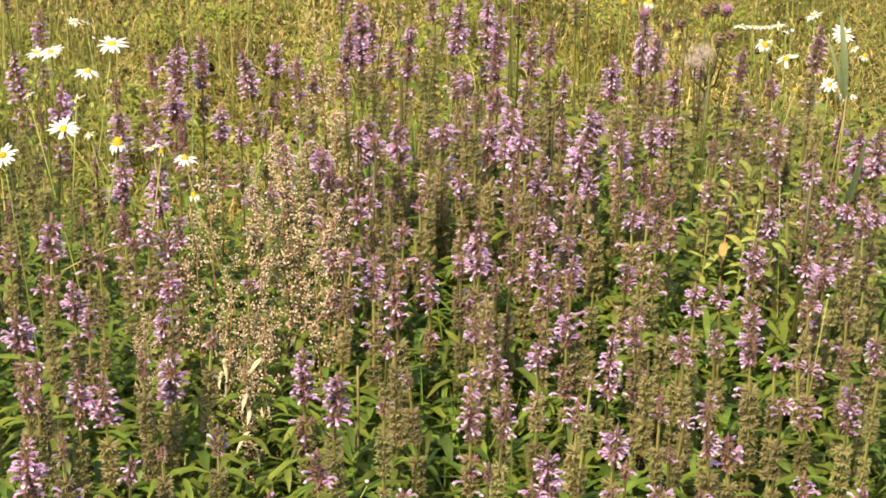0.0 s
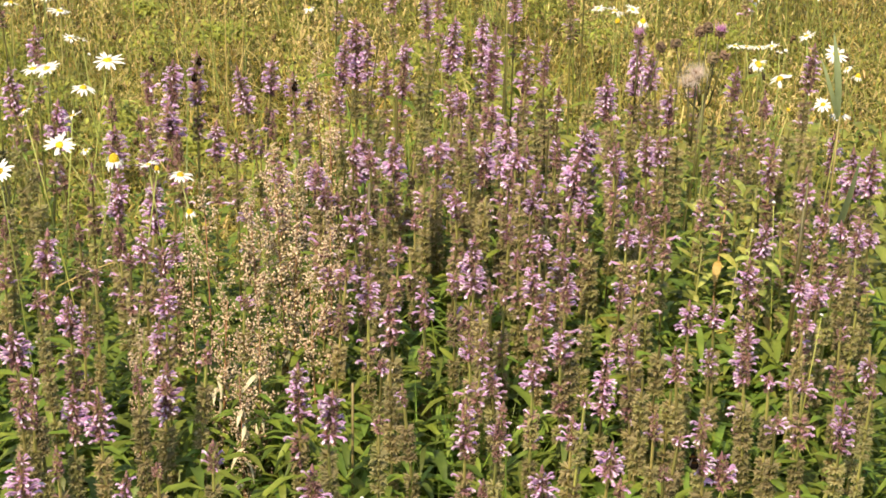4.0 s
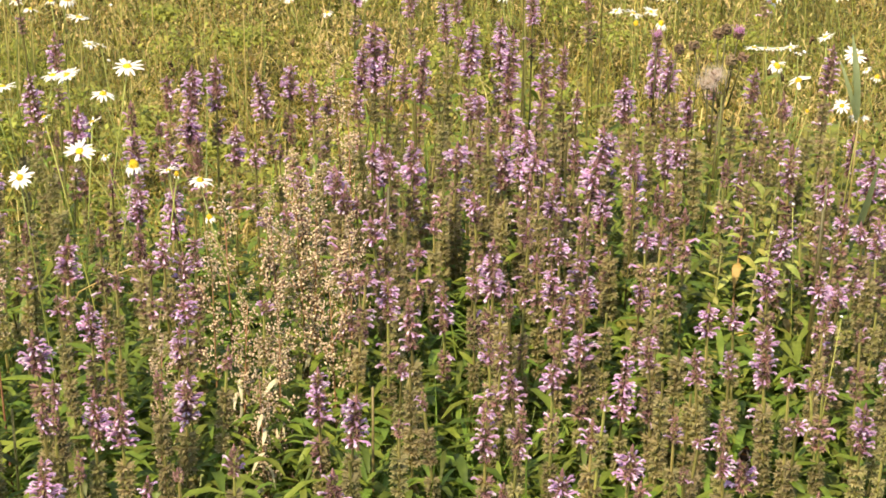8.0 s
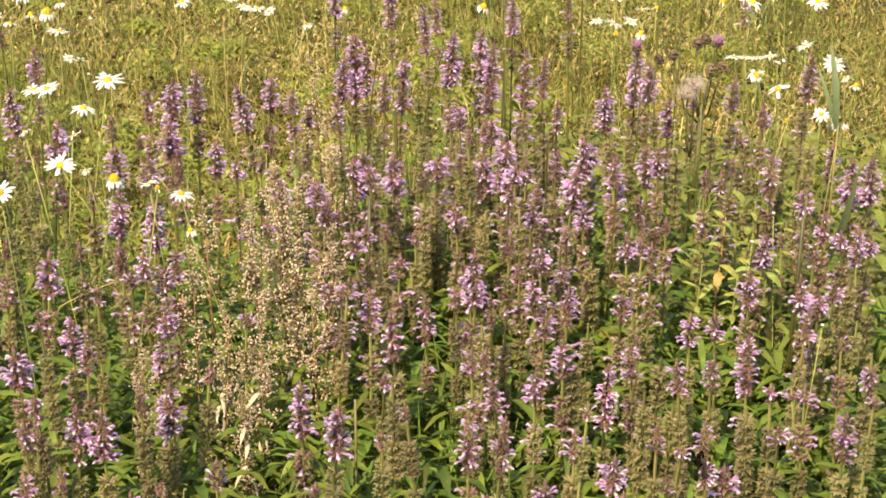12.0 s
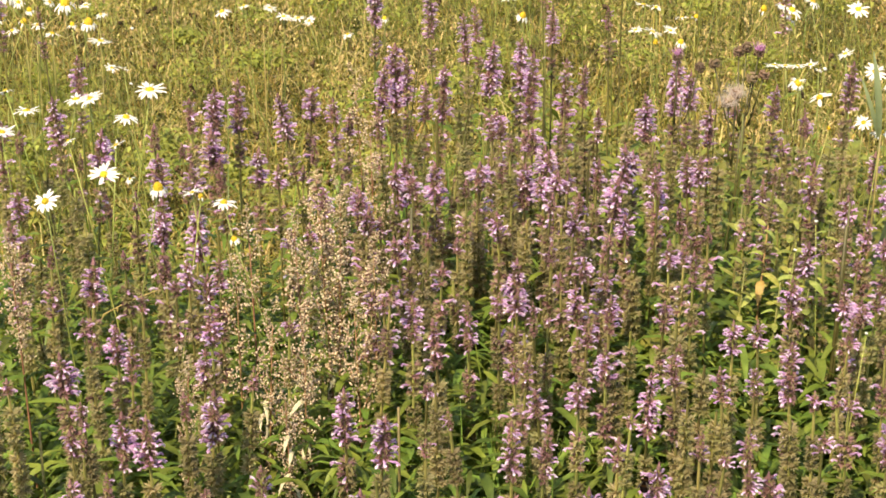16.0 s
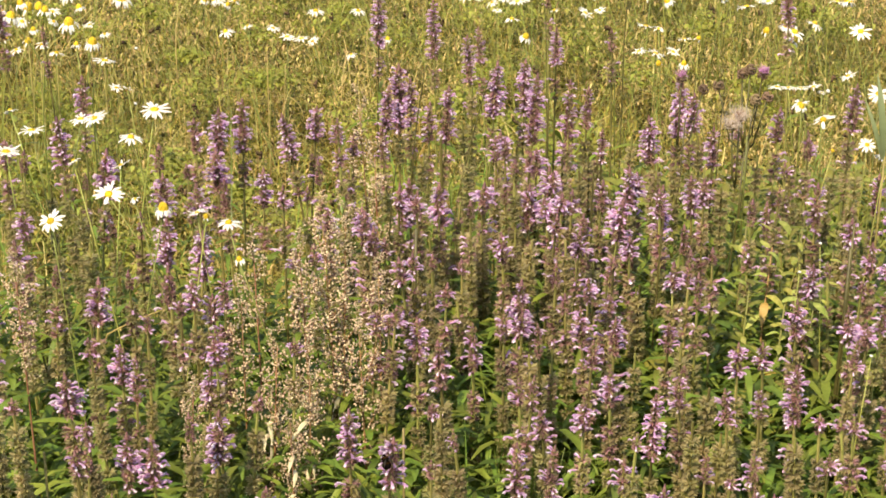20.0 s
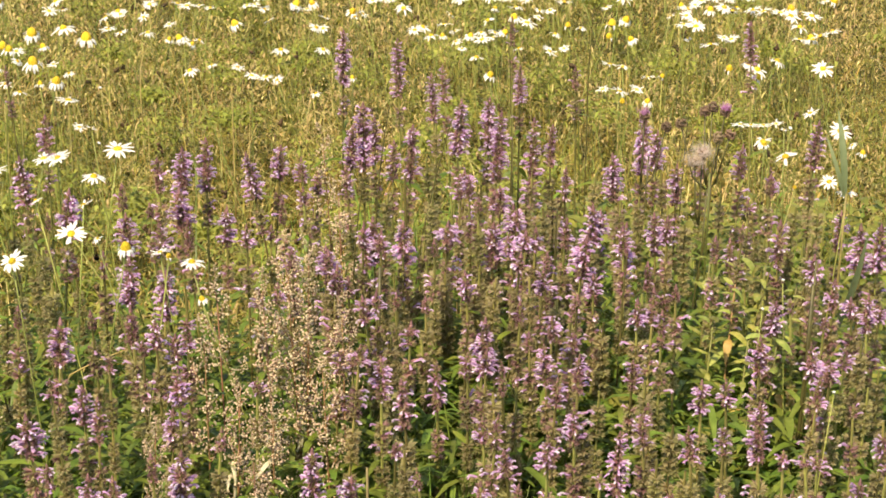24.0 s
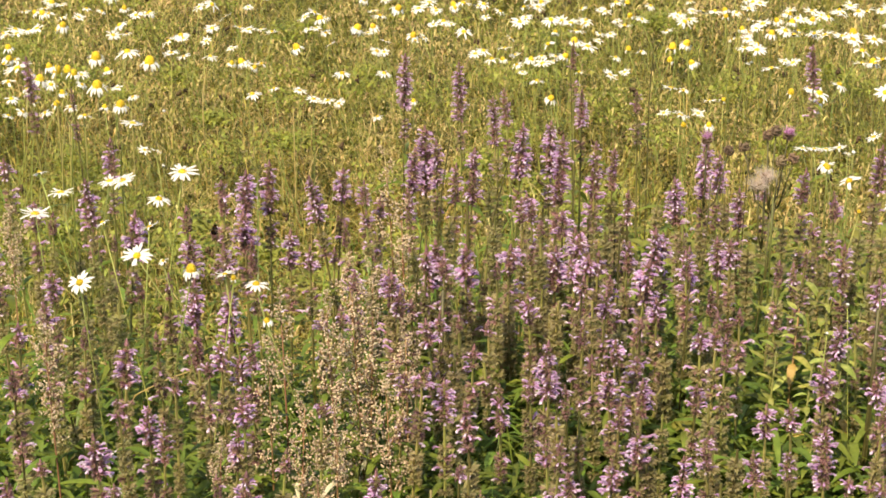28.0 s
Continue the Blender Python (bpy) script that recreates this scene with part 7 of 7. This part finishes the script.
def motions():
    walk(swaying, (
        (0.0, pose(*BASE, 0, 0.00, 0)),
        (1.0, pose(*BASE, 0, 0.12, 0)),
        (2.0, pose(*BASE, 0, 0.10, 0)),
        (2.5, pose(*BASE, 0, 0.09, 0)),
        (3.0, pose(*BASE, 0, -0.38, 0)),
        (3.5, pose(*BASE, 0, -0.07, 0)),
        (5.5, pose(*BASE, 0, 0.03, 0)),
        (6.5, pose(*BASE, 0, 0.10, 0)),
        (8.0, pose(*BASE, 0, 0.24, 0)),
        (9.5, pose(*BASE, 0, 0.20, 0)),
        (11.0, pose(*BASE, 0, 0.22, 0)),
        (12.5, pose(*BASE, 0, 0.23, 0)),
        (14.5, pose(*BASE, 0, 0.42, 0)),
        (16.0, pose(*BASE, 0, 0.48, 0)),
        (17.0, pose(*BASE, 0, 0.49, 0)),
        (17.5, pose(*BASE, 0, 1.15, 0)),
        (18.0, pose(*BASE, 0, 0.86, 0)),
        (19.0, pose(*BASE, 0, 0.86, 0)),
        (20.0, pose(*BASE, 0, 0.69, 0)),
        (20.5, pose(*BASE, 0, 0.44, 0)),
        (21.0, pose(*BASE, 0, 0.65, 0)),
        (24.0, pose(*BASE, 0, 0.30, 0)),
        (28.0, pose(*BASE, 0, 0.50, 0)),
    ))
    walk(bee_one, (
        (0.0, pose(0.213, 1.394, 0.749, 52, 0, 20)),
        (0.4, pose(0.218, 1.394, 0.744, 48, 0, -25)),
        (1.5, pose(0.273, 1.420, 0.719, 58, 0, 10)),
        (2.5, pose(0.267, 1.420, 0.749, 50, 0, -15)),
        (3.0, pose(0.275, 1.420, 0.746, 52, 0, 30)),
        (3.5, pose(0.270, 1.420, 0.749, 48, 0, 20)),
        (5.5, pose(0.270, 1.420, 0.770, 58, 0, -25)),
        (6.0, pose(0.269, 1.420, 0.772, 50, 0, 10)),
        (7.0, pose(0.269, 1.420, 0.770, 52, 0, -15)),
        (7.3, pose(0.288, 1.420, 0.772, 48, 0, 30)),
        (7.5, pose(0.295, 1.420, 0.766, 58, 0, 20)),
        (8.0, pose(0.298, 1.420, 0.766, 50, 0, -25)),
        (8.5, pose(0.297, 1.420, 0.767, 52, 0, 10)),
        (9.0, pose(0.298, 1.420, 0.767, 48, 0, -15)),
        (9.3, pose(0.299, 1.420, 0.766, 58, 0, 30)),
        (9.6, pose(0.320, 1.420, 0.763, 50, 0, 20)),
        (9.9, pose(0.292, 1.420, 0.775, 52, 0, -25)),
        (10.2, pose(0.273, 1.420, 0.758, 48, 0, 10)),
        (10.5, pose(0.272, 1.420, 0.757, 58, 0, -15)),
        (11.1, pose(0.273, 1.420, 0.762, 50, 0, 30)),
        (11.4, pose(0.270, 1.420, 0.768, 52, 0, 20)),
        (12.0, pose(0.272, 1.420, 0.770, 48, 0, -25)),
        (12.5, pose(0.270, 1.420, 0.766, 58, 0, 10)),
        (14.5, pose(0.254, 1.420, 0.790, 50, 0, -15)),
        (15.0, pose(0.213, 1.394, 0.768, 52, 0, 30)),
        (15.5, pose(0.208, 1.394, 0.766, 48, 0, 20)),
        (16.2, pose(0.155, 1.394, 0.767, 58, 0, -25)),
        (16.6, pose(0.075, 1.500, 0.744, 50, 0, 10)),
        (17.0, pose(-0.020, 1.500, 0.755, 52, 0, -15)),
        (17.5, pose(-0.033, 1.500, 0.736, 48, 0, 30)),
        (18.0, pose(-0.036, 1.500, 0.752, 58, 0, 20)),
        (18.5, pose(-0.041, 1.500, 0.758, 50, 0, -25)),
        (19.0, pose(-0.041, 1.500, 0.754, 52, 0, 10)),
        (19.5, pose(-0.063, 1.500, 0.754, 48, 0, -15)),
        (20.0, pose(-0.065, 1.500, 0.753, 58, 0, 30)),
        (20.5, pose(-0.069, 1.500, 0.760, 50, 0, 20)),
        (21.0, pose(-0.071, 1.500, 0.765, 52, 0, -25)),
        (21.5, pose(-0.084, 1.500, 0.762, 48, 0, 10)),
        (22.4, pose(-0.104, 1.500, 0.732, 58, 0, -15)),
        (23.6, pose(-0.620, 1.250, 0.006, 50, 0, 30)),
        (28.0, pose(-0.620, 1.250, 0.006, 52, 0, 20)),
    ))
    walk(bee_two, (
        (0.0, pose(-0.334, 2.660, 0.707, 52, 0, 20)),
        (0.5, pose(-0.332, 2.660, 0.708, 48, 0, -25)),
        (1.0, pose(-0.360, 2.660, 0.715, 58, 0, 10)),
        (2.0, pose(-0.362, 2.660, 0.719, 50, 0, -15)),
        (2.5, pose(-0.359, 2.660, 0.716, 52, 0, 30)),
        (3.0, pose(-0.349, 2.660, 0.716, 48, 0, 20)),
        (3.5, pose(-0.349, 2.660, 0.719, 58, 0, -25)),
        (4.4, pose(-0.372, 2.660, 0.717, 50, 0, 10)),
        (5.0, pose(-0.560, 2.660, 0.793, 52, 0, -15)),
        (5.3, pose(-0.805, 2.660, 0.756, 48, 0, 30)),
        (6.5, pose(-1.450, 2.750, 0.006, 58, 0, 20)),
        (22.4, pose(-1.450, 2.750, 0.006, 50, 0, -25)),
        (23.4, pose(-0.816, 2.660, 0.674, 52, 0, 10)),
        (23.8, pose(-0.508, 2.660, 0.672, 48, 0, -15)),
        (24.2, pose(-0.642, 3.010, 0.312, 58, 0, 30)),
        (27.2, pose(-0.725, 3.010, 0.241, 50, 0, 20)),
        (27.5, pose(-0.492, 2.660, 0.667, 52, 0, -25)),
        (27.7, pose(-0.371, 2.269, 0.783, 48, 0, 10)),
        (28.0, pose(-0.374, 2.269, 0.783, 58, 0, -15)),
    ))
    walk(bee_three, (
        (0.0, pose(0.900, 9.600, 0.030, 52, 0, 20)),
        (1.3, pose(-0.075, 2.600, 0.946, 48, 0, -25)),
        (1.7, pose(-0.218, 2.500, 0.854, 58, 0, 10)),
        (2.0, pose(-0.338, 2.660, 0.727, 50, 0, -15)),
        (2.5, pose(-0.330, 2.660, 0.731, 52, 0, 30)),
        (3.0, pose(-0.330, 2.660, 0.739, 48, 0, 20)),
        (3.5, pose(-0.338, 2.660, 0.744, 58, 0, -25)),
        (4.6, pose(-0.346, 2.660, 0.747, 50, 0, 10)),
        (5.1, pose(-0.233, 2.800, 0.952, 52, 0, -15)),
        (6.3, pose(0.900, 9.600, 0.030, 48, 0, 30)),
        (28.0, pose(0.900, 9.600, 0.030, 58, 0, 20)),
    ))
    walk(bee_four, (
        (0.0, pose(1.400, 9.800, 0.030, 52, 0, 20)),
        (1.2, pose(0.009, 2.600, 0.971, 48, 0, -25)),
        (1.6, pose(-0.087, 2.500, 0.838, 58, 0, 10)),
        (2.0, pose(-0.176, 2.556, 0.740, 50, 0, -15)),
        (2.5, pose(-0.182, 2.556, 0.741, 52, 0, 30)),
        (3.0, pose(-0.185, 2.556, 0.756, 48, 0, 20)),
        (3.5, pose(-0.182, 2.556, 0.754, 58, 0, -25)),
        (4.6, pose(-0.174, 2.308, 0.801, 50, 0, 10)),
        (5.5, pose(-0.177, 2.308, 0.755, 52, 0, -15)),
        (6.0, pose(-0.176, 2.308, 0.765, 48, 0, 30)),
        (6.5, pose(-0.172, 2.308, 0.766, 58, 0, 20)),
        (6.8, pose(-0.096, 2.308, 0.869, 50, 0, -25)),
        (7.0, pose(-0.008, 2.600, 0.999, 52, 0, 10)),
        (8.2, pose(1.400, 9.800, 0.030, 48, 0, -15)),
        (28.0, pose(1.400, 9.800, 0.030, 58, 0, 30)),
    ))


motions()
